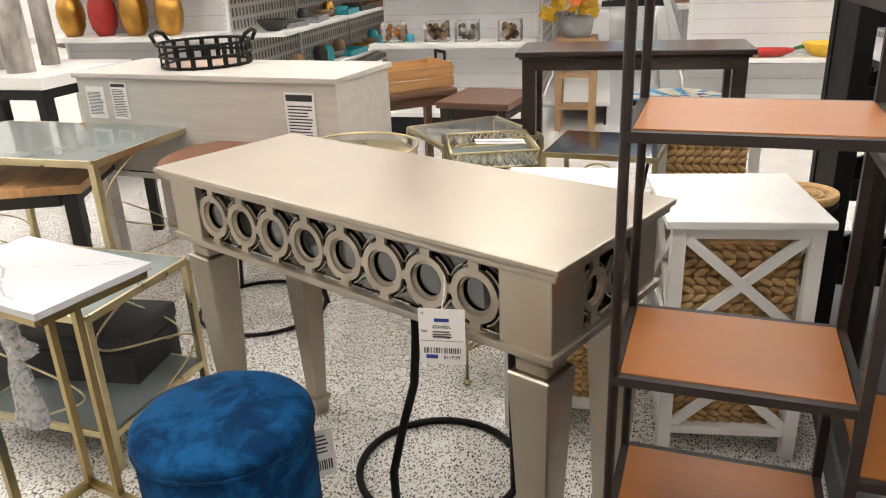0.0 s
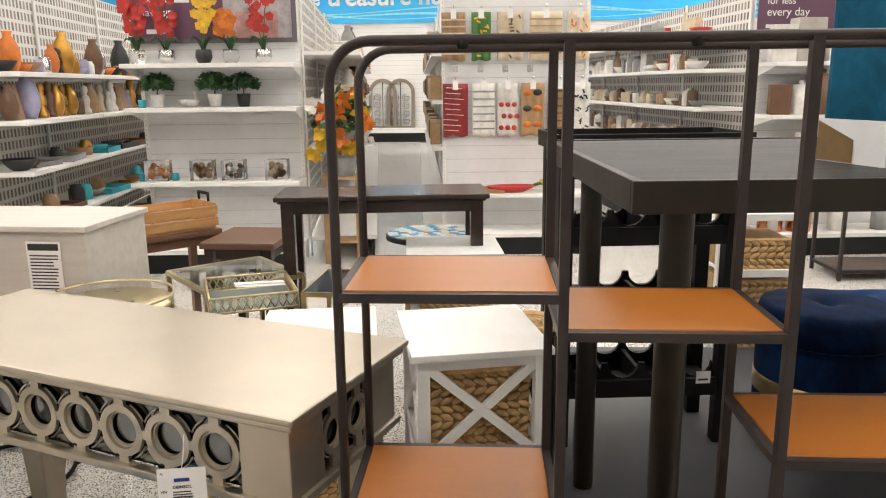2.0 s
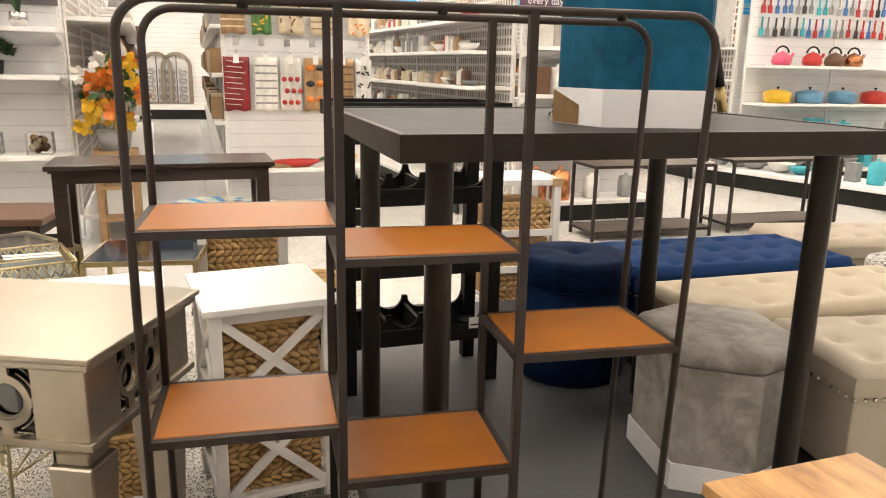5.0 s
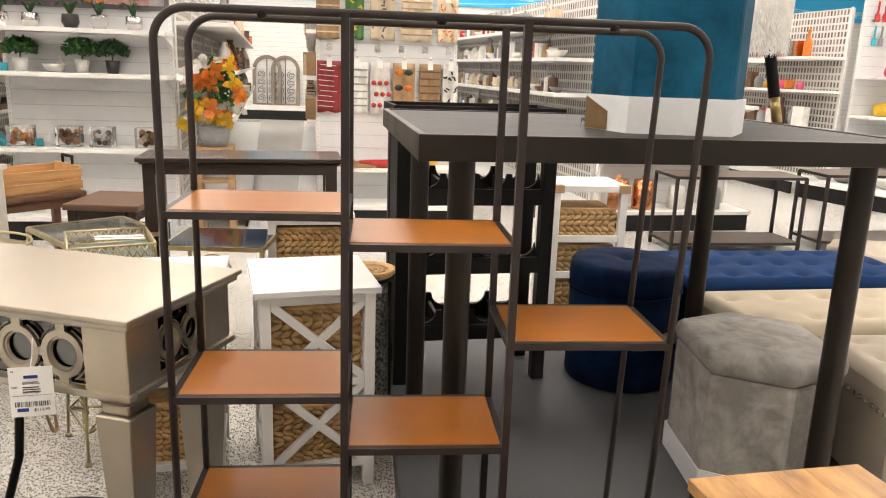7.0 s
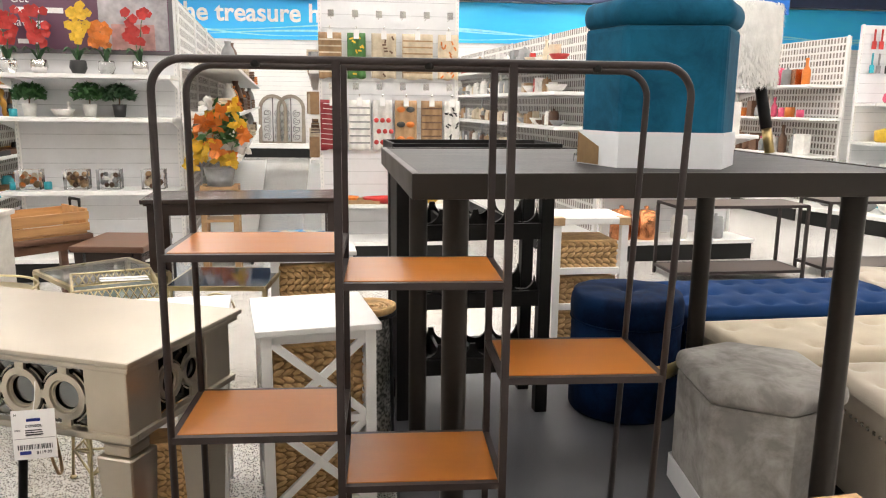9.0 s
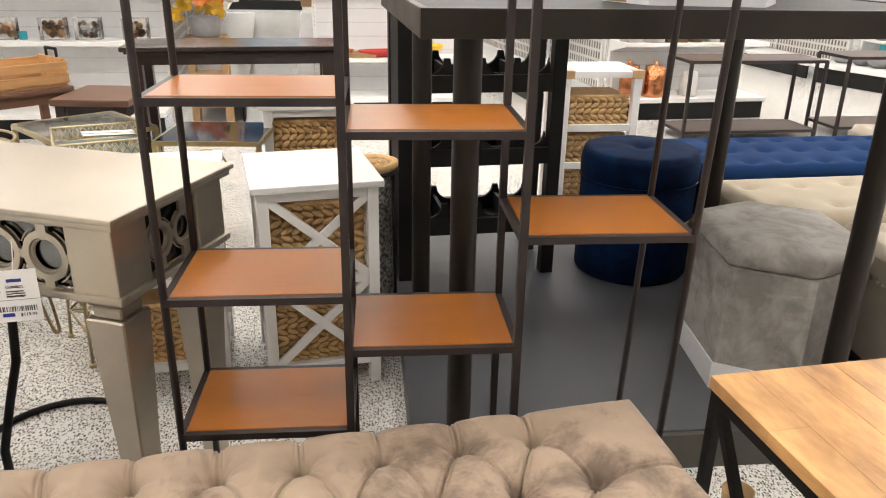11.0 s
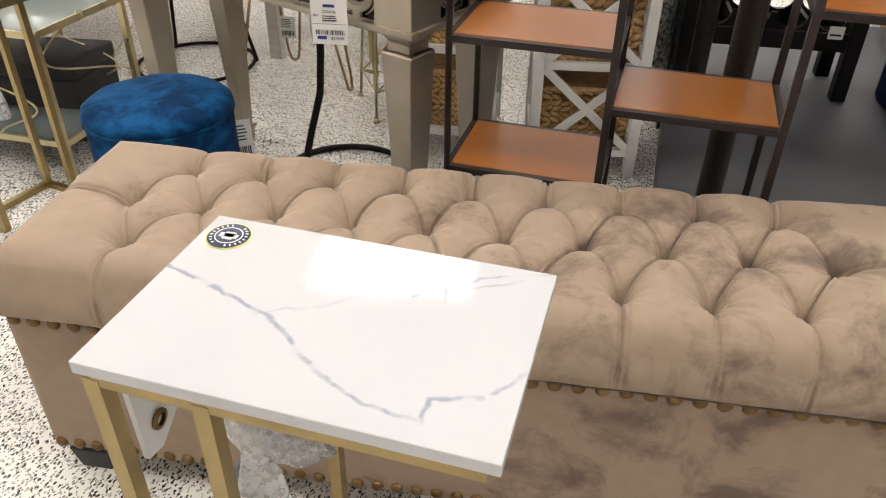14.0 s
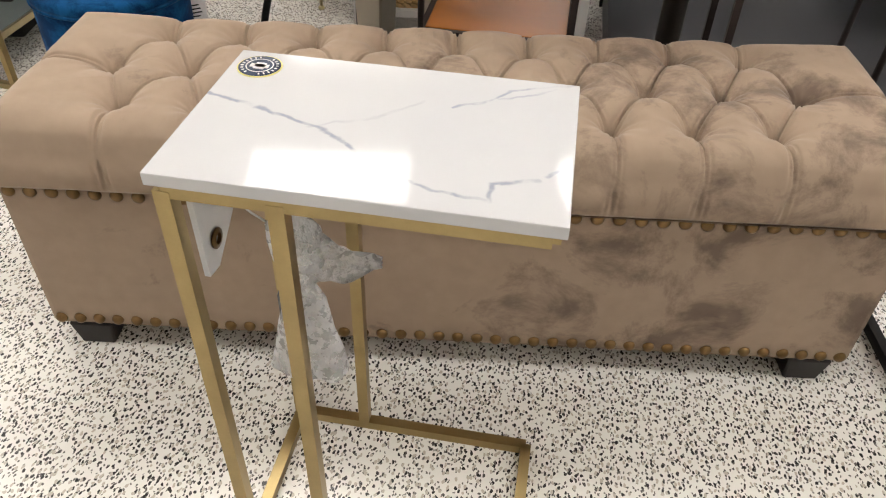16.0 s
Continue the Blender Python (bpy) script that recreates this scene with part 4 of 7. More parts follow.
def hex_ottoman(m, r, h, mat, label, wrap=0.0, torn=False):
    """Six-sided upholstered ottoman with a lid."""
    t = thing("hexagonal_ottoman", label, "ottoman", m)
    part("body", prism(B(), hexagon(r * 0.965), 0.004 if not wrap else wrap * 0.3, h - 0.055, 0.012), mat, t)
    bm = prism(B(), hexagon(r * 1.015), h - 0.058, h, 0.026, 5)
    for v in bm.verts:
        if v.co.z > h - 0.01:
            v.co.z += 0.012 * (1 - (v.co.xy.length / r) ** 2)
    for f in bm.faces:
        f.smooth = True
    lid = part("lid", bm, mat, t)
    top = B()
    rings = [[top.verts.new((x, y, z)) for x, y in hexagon(q * r)] for q, z in ((0.90, h - 0.003), (0.6, h + 0.008), (0.3, h + 0.013), (0.02, h + 0.014))]
    for u, v in zip(rings, rings[1:]):
        for i in range(6):
            top.faces.new((u[i], u[(i + 1) % 6], v[(i + 1) % 6], v[i])).smooth = True
    top.faces.new(rings[-1])
    if wrap:
        pts, inner = hexagon(r * 0.995), hexagon(r * 0.975)
        bm = B()
        rings = [[bm.verts.new((*q, z)) for q, z in ((pts[k], 0), (pts[k], wrap), (inner[k], wrap), (inner[k], 0))] for k in range(6)]
        rings.append(rings[0])
        for u, v in zip(rings, rings[1:]):
            for i in range(4):
                bm.faces.new((u[i], v[i], v[(i + 1) % 4], u[(i + 1) % 4]))
        bmesh.ops.recalc_face_normals(bm, faces=bm.faces)
        part("cardboard_sleeve", bm, M_CARD, t, "white cardboard sleeve round the base")
        if torn:
            a, b = pts[3], pts[2]
            near = pts[4]
            corner = Vector((*a, 0)) * 1.008
            side = (Vector((*b, 0)) * 0.7 + Vector((*a, 0)) * 0.3) * 1.008
            front = (Vector((*near, 0)) * 0.55 + Vector((*a, 0)) * 0.45) * 1.008
            bm = B()
            low = [bm.verts.new((p.x, p.y, 0.002)) for p in (side, corner, front)]
            high = [bm.verts.new((p.x, p.y, z)) for p, z in ((side, wrap * 0.62), (corner, wrap * 0.95), (front, wrap * 0.55))]
            for i in range(2):
                bm.faces.new((low[i], low[i + 1], high[i + 1], high[i]))
            bmesh.ops.solidify(bm, geom=bm.faces[:], thickness=-0.0015)
            part("kraft_liner", bm, M_KRAFT, t, "torn kraft cardboard showing at a corner")
            rnd = random.Random(3)
            bm = B()
            for k in range(46):
                f = rnd.random()
                px, py = a[0] * 1.015 + (b[0] - a[0]) * f * 0.7, a[1] * 1.015 + (b[1] - a[1]) * f * 0.7
                s = 0.008 + 0.012 * rnd.random()
                c = Vector((px, py, 0.012 + 0.032 * rnd.random() * (1 - f * 0.5)))
                vs = [bm.verts.new(c + Vector((rnd.uniform(-s, s), rnd.uniform(-s, s), rnd.uniform(-s, s)))) for _ in range(3)]
                bm.faces.new(vs)
            part("crumpled_foil", bm, M_NICKEL, t, "crumpled silver wrapping at the tear")
    return t


def flat_bench(m, w, d, z0, z1, mat, label, cols, rows, nails=None, name="tufted_bench", legs=0.09, dark=M_LEG):
    """An upholstered bench or ottoman with shallow button tufts and perhaps a nailhead edge."""
    t = thing(name, label, "bench" if "bench" in name else "ottoman", m)
    part("base", box(B(), 0.012, 0.012, z0 + legs, w - 0.012, d - 0.012, z1 - 0.085, 0.008), mat, t)
    buttons = [(w * (i + 0.5 + (0.25 if (j % 2) else -0.25) * 0) / cols, d * (j + 0.5) / rows) for i in range(cols) for j in range(rows)]
    nx, ny = max(24, int(w * 60)), max(16, int(d * 60))
    bm = B()
    grid = []
    for i in range(nx + 1):
        line = []
        for j in range(ny + 1):
            x, y = w * i / nx, d * j / ny
            near = min(math.hypot(x - a, y - b) for a, b in buttons)
            inset = min(x, w - x, y, d - y)
            k = max(0, 1 - inset / 0.035)
            z = z1 - 0.035 * (1 - math.sqrt(max(0, 1 - k * k))) - 0.020 * math.exp(-(near / 0.020) ** 2) - 0.008 * math.exp(-(near / 0.05) ** 2)
            line.append(bm.verts.new((x, y, z)))
        grid.append(line)
    for i in range(nx):
        for j in range(ny):
            bm.faces.new((grid[i][j], grid[i + 1][j], grid[i + 1][j + 1], grid[i][j + 1])).smooth = True
    ring = [grid[i][0] for i in range(nx + 1)] + [grid[nx][j] for j in range(1, ny + 1)] + [grid[i][ny] for i in range(nx - 1, -1, -1)] + [grid[0][j] for j in range(ny - 1, 0, -1)]
    low = [bm.verts.new((v.co.x, v.co.y, z1 - 0.085)) for v in ring]
    n = len(ring)
    for k in range(n):
        bm.faces.new((ring[k], ring[(k + 1) % n], low[(k + 1) % n], low[k]))
    bm.faces.new(low[::-1])
    bmesh.ops.recalc_face_normals(bm, faces=bm.faces)
    seat = part("seat", bm, mat, t)
    btn = mesh_of("button", lathe(B(), [(0.009, 0), (0.008, 0.003), (0, 0.006)], 10), mat)
    for a, b in buttons:
        same("button", btn, seat, pose(a, b, z1 - 0.026))
    if nails:
        nail = mesh_of("nailhead", lathe(B(), [(0.007, 0), (0.006, 0.003), (0, 0.005)], 8), nails)
        for k in range(int(w / 0.028)):
            same("nailhead", nail, t, pose(0.016 + 0.028 * k, 0.0122, z1 - 0.100, 90, 0, 0))
        for k in range(int(d / 0.028)):
            same("nailhead", nail, t, pose(0.0122, 0.016 + 0.028 * k, z1 - 0.100, 90, 0, -90))
    for x in (0.05, w - 0.05):
        for y in (0.05, d - 0.05):
            part("leg", taper(B(), x, y, z0, z0 + legs + 0.004, 0.032, 0.046), dark, t)
    return t


def wood_top_table():
    """Mango wood plank top on a black iron frame with crossed braces."""
    t = thing("accent_table", "mango wood block-top table on black iron crossed frame", "table", pose(0.917, -0.416, 0, 0, 0, 7.0))
    w, d, top = 0.337, 0.352, 0.515
    rnd = random.Random(8)
    k, x = 0, 0.0
    part("tabletop", box(B(), 0.002, 0.002, top - 0.021, w - 0.002, d - 0.002, top - 0.003), M_MANGO, t)
    while x < w - 0.02:
        s = 0.060 + 0.035 * rnd.random()
        if w - x - s < 0.04:
            s = w - x
        y = 0.0
        for q in ((d,) if k % 3 else (d * 0.55, d * 0.45)):
            part("plank", box(B(), x + 0.0002, y + 0.0002, top - 0.022, x + s - 0.0002, y + q - 0.0002, top, 0.0006), M_MANGO, t)
            y += q
        x += s
        k += 1
    r, z1 = 0.0085, top - 0.031
    c = ((0.012, 0.012), (w - 0.012, 0.012), (w - 0.012, d - 0.012), (0.012, d - 0.012))
    for name, z in (("top_frame", z1), ("base_frame", 0.009)):
        part(name, tube(B(), [(*a, z) for a in c], r, closed=True, square=True), M_BLACK, t)
    for a in c:
        part("leg", tube(B(), [(*a, 0.009), (*a, z1)], r, square=True), M_BLACK, t)
    for x in (0.012, w - 0.012):
        part("brace", tube(B(), [(x, 0.012, 0.012), (x, d - 0.012, z1)], r * 0.9, square=True), M_BLACK, t)
        part("brace", tube(B(), [(x + 0.001, d - 0.012, 0.012), (x + 0.001, 0.012, z1)], r * 0.9, square=True), M_BLACK, t)
    return t


etagere()
console_table()
price_tag(pose(-0.268, 0.098, 0.654, -2, 0, 10), 0.071, 0.092)
crate_table(pose(0.018, 0.716, 0, 0, 0, 12.0), "white wooden storage table with crossed front and seagrass baskets")
bar_table()
tufted_bench()
c_table(pose(-0.074, -0.868, 0, 0, 0, 0.3), "marble-top side table on gold square-tube legs with round sticker")
c_table(pose(-1.284, 0.011, 0, 0, 0, -9.0), "marble-top side table on gold legs beside blue ottoman", False)
round_stool(-0.703, 0.100, 0, 0.164, 0.388, M_BLUE, "round blue velvet ottoman with crushed pile on terrazzo", 0.016, 0.028)
round_stool(1.242, 1.385, PLAT, 0.203, 0.44, M_NAVY, "round navy velvet storage ottoman with single tuft and brass band", 0.01, 0.10, True, 0.16)
hex_ottoman(pose(1.382, 0.680, PLAT, 0, 0, 86), 0.234, 0.40, M_GREYV, "grey velvet hexagonal ottoman in a white cardboard base sleeve", 0.075)
hex_ottoman(pose(1.014, 0.572, 1.0612, 0, 0, -7.6), 0.187, 0.368, M_TEAL, "teal velvet hexagonal ottoman in torn white cardboard sleeve on the table", 0.08, True)
wood_top_table()


# ---- more furniture on the floor and the platform ----
def four_legs(t, w, d, z0, z1, s, mat, inset=0.0, name="leg"):
    for x in (inset + s / 2, w - inset - s / 2):
        for y in (inset + s / 2, d - inset - s / 2):
            part(name, box(B(), x - s / 2, y - s / 2, z0, x + s / 2, y + s / 2, z1, 0.002), mat, t)


def simple_table(name, label, m, w, d, top, thick, leg, top_mat, leg_mat, overhang=0.02, apron=0.06, category="table", planks=0):
    t = thing(name, label, category, m)
    if planks:
        for k in range(planks):
            part("plank", box(B(), w * k / planks + 0.0005, 0, top - thick, w * (k + 1) / planks - 0.0005, d, top, 0.0015), top_mat, t)
    else:
        part("tabletop", box(B(), 0, 0, top - thick, w, d, top, min(0.006, thick * 0.3)), top_mat, t)
    four_legs(t, w, d, 0.0, top - thick, leg, leg_mat, overhang)
    if apron:
        o = overhang + leg * 0.25
        for a in ((o + leg, o, w - o - leg, o + 0.018), (o + leg, d - o - 0.018, w - o - leg, d - o), (o, o + leg, o + 0.018, d - o - leg), (w - o - 0.018, o + leg, w - o, d - o - leg)):
            part("apron", box(B(), a[0], a[1], top - thick - apron, a[2], a[3], top - thick), leg_mat, t)
    return t


def tube_table(name, label, m, w, d, top, r, top_mat, frame_mat, shelf=None, shelf_mat=None, wires=False, group=""):
    """A glass or wood panel in a frame of square tube, perhaps with a lower shelf and looped wire sides."""
    t = thing(name, label, "table", m, group)
    part("tabletop", box(B(), r, r, top - 0.008, w - r, d - r, top - 0.001), top_mat, t)
    c = ((r, r), (w - r, r), (w - r, d - r), (r, d - r))
    bm = B()
    for a, b in zip(c, c[1:] + c[:1]):
        tube(bm, [(*a, top - r - 0.001), (*b, top - r - 0.001)], r, square=True)
    part("top_frame", bm, frame_mat, t)
    for a in c:
        part("leg", tube(B(), [(*a, 0), (*a, top - r)], r, square=True), frame_mat, t)
    if shelf:
        bm = B()
        for a, b in zip(c, c[1:] + c[:1]):
            tube(bm, [(*a, shelf), (*b, shelf)], r, square=True)
        part("shelf_frame", bm, frame_mat, t)
        part("shelf", box(B(), r, r, shelf + 0.002, w - r, d - r, shelf + 0.009), shelf_mat, t)
    if wires:
        for y in (r, d - r):
            zc = (top + (shelf or 0)) / 2
            hgt = top - (shelf or 0)
            pts = []
            for k in range(33):
                a = k / 32
                pts.append((r + (w - 2 * r) * (0.5 + 0.47 * math.sin(2 * math.pi * a) * math.cos(math.pi * (a - 0.5))), y, (shelf or 0) + hgt * a))
            part("wire_loop", tube(B(), pts, 0.003, 6), frame_mat, t)
        for x in (r, w - r):
            pts = []
            for k in range(33):
                a = k / 32
                pts.append((x, r + (d - 2 * r) * (0.5 + 0.47 * math.sin(2 * math.pi * a)), (shelf or 0) + (top - (shelf or 0)) * a))
            part("wire_loop", tube(B(), pts, 0.003, 6), frame_mat, t)
    return t


def round_table(name, label, x, y, top, r, top_mat, leg_mat, thick=0.02, ring=0.0, mosaic=False):
    t = thing(name, label, "table", pose(x, y, 0))
    part("tabletop", lathe(B(), [(0, top - thick), (r, top - thick), (r, top - 0.003), (r - 0.004, top), (0, top)], 48), top_mat, t)
    if mosaic:
        for k, (r0, r1, n) in enumerate(((0.025, 0.055, 8), (0.06, 0.095, 14), (0.10, 0.135, 20), (0.14, 0.185, 26))):
            for j in range(n):
                a0, a1 = 2 * math.pi * (j + 0.06) / n, 2 * math.pi * (j + 0.94) / n
                bm = B()
                q = [(r0, a0), (r1, a0), (r1, a1), (r0, a1)]
                prism(bm, [(p * math.cos(a), p * math.sin(a)) for p, a in q], top, top + 0.003)
                part("tile", bm, M_TILES[(j + k) % 3], t)
    for k in range(3):
        a = 2 * math.pi * k / 3 + 0.4
        ex, ey = math.cos(a), math.sin(a)
        part("leg", tube(B(), [(ex * r * 0.55, ey * r * 0.55, top - thick), (ex * r * 0.62, ey * r * 0.62, top * 0.5), (ex * r * 0.85, ey * r * 0.85, 0.006)], 0.007, 8), leg_mat, t)
    if ring:
        part("ring_base", tube(B(), arc(0, 0, 0.008, ring, 0, 350, 36, "xy"), 0.007, 8, closed=True), leg_mat, t)
    return t


M_HOUND = material("black and white weave", (0.55, 0.53, 0.50), 0.8, 0.0, 0.1, 90, 200, dark=(0.02, 0.02, 0.02), detail=0.0)
M_TILES = [material("mosaic blue", (0.05, 0.22, 0.42), 0.15), material("mosaic pale", (0.45, 0.55, 0.52), 0.15), material("mosaic cream", (0.55, 0.50, 0.38), 0.15)]
M_BLACKGLASS = material("dark glass top", (0.012, 0.022, 0.038), 0.04, 0.0, 0.05)
M_MIRRORTOP = material("grey mirror top", (0.24, 0.28, 0.275), 0.05, 0.25, 0.05)
M_CHARCOAL = material("charcoal cloth", (0.035, 0.034, 0.035), 0.9, 0.0, 0.15, 12, 300, bump=0.3)
M_HAIRPIN = material("bronze wire", (0.36, 0.25, 0.15), 0.3, 1.0, 0.08, 20, 300)
M_RUST = wood("reddish brown wood", (0.24, 0.10, 0.05), (0.15, 0.055, 0.028), 1.0, 0.4)
M_BROWNSHELF = wood("grey brown shelf", (0.115, 0.085, 0.070), (0.070, 0.050, 0.042), 1.0, 0.5)


def espresso_console():
    t = thing("console_table", "espresso brown wooden console table with straight legs", "console table", pose(-0.557, 1.659, 0, 0, 0, 6.5))
    w, d, top = 0.765, 0.30, 0.832
    part("tabletop", box(B(), 0, 0, top - 0.018, w, d, top, 0.006), M_ESPRESSO, t)
    part("moulding", box(B(), 0.012, 0.012, top - 0.026, w - 0.012, d - 0.012, top - 0.019, 0.003), M_ESPRESSO, t)
    four_legs(t, w, d, 0.0, top - 0.026, 0.045, M_ESPRESSO, 0.022)
    for a in ((0.067, 0.028, w - 0.067, 0.044), (0.067, d - 0.044, w - 0.067, d - 0.028), (0.028, 0.067, 0.044, d - 0.067), (w - 0.044, 0.067, w - 0.028, d - 0.067)):
        part("apron", box(B(), a[0], a[1], top - 0.065, a[2], a[3], top - 0.026), M_ESPRESSO, t)
    return t


def sideboard():
    """Whitewashed cabinet on legs, still with its packing labels."""
    t = thing("sideboard", "whitewashed wooden sideboard with paper packing labels on its back", "sideboard", pose(-2.20, 1.402, 0, 0, 0, -3.0))
    w, d, top = 1.13, 0.38, 0.79
    part("top", box(B(), -0.012, -0.012, top - 0.020, w + 0.012, d + 0.012, top, 0.004), M_GREYWASH, t)
    part("body", box(B(), 0, 0, 0.42, w, d, top - 0.021, 0.002), M_GREYWASH, t)
    part("lower_rail", box(B(), 0.0, -0.004, 0.395, w, 0.0, 0.415), M_GREYWASH, t)
    for x in (0.0, w - 0.05):
        for y in (0.0, d - 0.05):
            part("leg", box(B(), x, y, 0, x + 0.05, y + 0.05, 0.419, 0.002), M_GREYWASH, t)
    def sheet(x, z, sw, sh, seed, head):
        s = thing("paper_label", "white printed paper sheet taped to the sideboard", "paper label", t.matrix_basis @ pose(x, -0.003, z))
        part("paper", box(B(), 0, -0.001, 0, sw, 0.001, sh), M_PAPER, s)
        rnd = random.Random(seed)
        bm = B()
        if head:
            box(bm, sw * 0.05, -0.0018, sh * 0.88, sw * 0.95, -0.0012, sh * 0.97)
        z1 = sh * 0.80
        while z1 > sh * 0.08:
            box(bm, sw * 0.08, -0.0016, z1, sw * (0.75 + 0.17 * rnd.random()), -0.0012, z1 + sh * 0.018)
            z1 -= sh * 0.045
        part("print", bm, M_INK, s)
    sheet(0.93, 0.50, 0.115, 0.24, 2, True)
    sheet(0.165, 0.62, 0.075, 0.135, 3, True)
    sheet(0.04, 0.62, 0.09, 0.12, 4, False)
    return t


def round_tray():
    """Black pierced metal basket tray with two looped handles."""
    t = thing("round_tray", "black pierced metal tray with looped handles on the sideboard", "tray", pose(-1.76, 1.62, 0.7905, 0, 0, 10))
    r, h = 0.160, 0.085
    part("base", lathe(B(), [(0, 0), (r, 0), (r, 0.005), (0, 0.006)], 40), M_TRAYWOOD, t, "pale wooden tray base")
    for z in (0.006, h * 0.5, h):
        part("hoop", tube(B(), arc(0, 0, z, r + 0.004 + 0.01 * z / h, 0, 352, 44, "xy"), 0.006, 6, closed=True), M_BLACK, t)
    for k in range(18):
        a = 2 * math.pi * k / 18
        part("slat", box(B(), r - 0.001, -0.009, 0.0, r + 0.003, 0.009, h, 0, pose(0, 0, 0, 0, 0, 20 * k) @ pose(0.006, 0, 0)), M_BLACK, t)
    for s in (0, 180):
        pts = [(r + 0.012, -0.05, h), (r + 0.03, -0.045, h + 0.03), (r + 0.036, 0.0, h + 0.042), (r + 0.03, 0.045, h + 0.03), (r + 0.012, 0.05, h)]
        ob = part("handle", tube(B(), pts, 0.007, 8), M_BLACK, t)
        ob.matrix_basis = pose(0, 0, 0, 0, 0, s)
    return t


M_TRAYWOOD = material("pale tray wood", (0.50, 0.36, 0.28), 0.5, 0.0, 0.1, 10, 60)


def lattice_tray(m, w, d, z, h, label):
    """A mirror tray with pierced lattice sides on four slim legs."""
    t = thing("tray_table", label, "table", m)
    part("base", box(B(), 0, 0, z, w, d, z + 0.005), M_MIRRORTOP, t)
    for a, b in (((0, 0), (w, 0)), ((w, 0), (w, d)), ((w, d), (0, d)), ((0, d), (0, 0))):
        bm = B()
        n = 11
        for k in range(n):
            f0, f1 = k / n, (k + 1) / n
            p0 = (a[0] + (b[0] - a[0]) * f0, a[1] + (b[1] - a[1]) * f0)
            p1 = (a[0] + (b[0] - a[0]) * f1, a[1] + (b[1] - a[1]) * f1)
            tube(bm, [(*p0, z + 0.006), (*p1, z + h)], 0.0022, 4)
            tube(bm, [(*p0, z + h), (*p1, z + 0.006)], 0.0022, 4)
        for zz in (z + 0.004, z + h):
            tube(bm, [(*a, zz), (*b, zz)], 0.004, 6)
        part("lattice_side", bm, M_PALEGOLD, t)
    for x in (0.008, w - 0.008):
        for y in (0.008, d - 0.008):
            part("leg", tube(B(), [(x, y, 0), (x, y, z)], 0.006, square=True), M_PALEGOLD, t)
    bm = B()
    for i, j in ((0, 1), (1, 0)):
        box(bm, 0.06, 0.12 + 0.02 * i, z + 0.052 + 0.004 * i, 0.22, 0.15 + 0.02 * i, z + 0.0525 + 0.004 * i, 0, pose(0, 0, 0, 0, 4, 6))
    single("paper_slip", bm, M_PAPER, "white paper slip lying across the gold tray", "paper", m)
    return t


def wooden_crate(m):
    t = thing("wooden_crate", "slatted oak crate with dark metal handles", "crate", m)
    w, d, h = 0.43, 0.28, 0.11
    part("bottom", box(B(), 0.01, 0.01, 0, w - 0.01, d - 0.01, 0.012), M_OAKCRATE, t)
    for z in (0.014, 0.070):
        part("slat", box(B(), 0, 0, z, w, 0.012, z + 0.040, 0.002), M_OAKCRATE, t)
        part("slat", box(B(), 0, d - 0.012, z, w, d, z + 0.040, 0.002), M_OAKCRATE, t)
    part("end_board", box(B(), 0, 0.0125, 0.012, 0.014, d - 0.0125, h + 0.012, 0.003), M_OAKCRATE, t)
    part("end_board", box(B(), w - 0.014, 0.0125, 0.012, w, d - 0.0125, h + 0.012, 0.003), M_OAKCRATE, t)
    part("handle", tube(B(), [(w - 0.007, 0.08, h), (w - 0.007, 0.08, h + 0.05), (w - 0.007, 0.18, h + 0.05), (w - 0.007, 0.18, h)], 0.006, 6), M_BLACK, t)
    return t


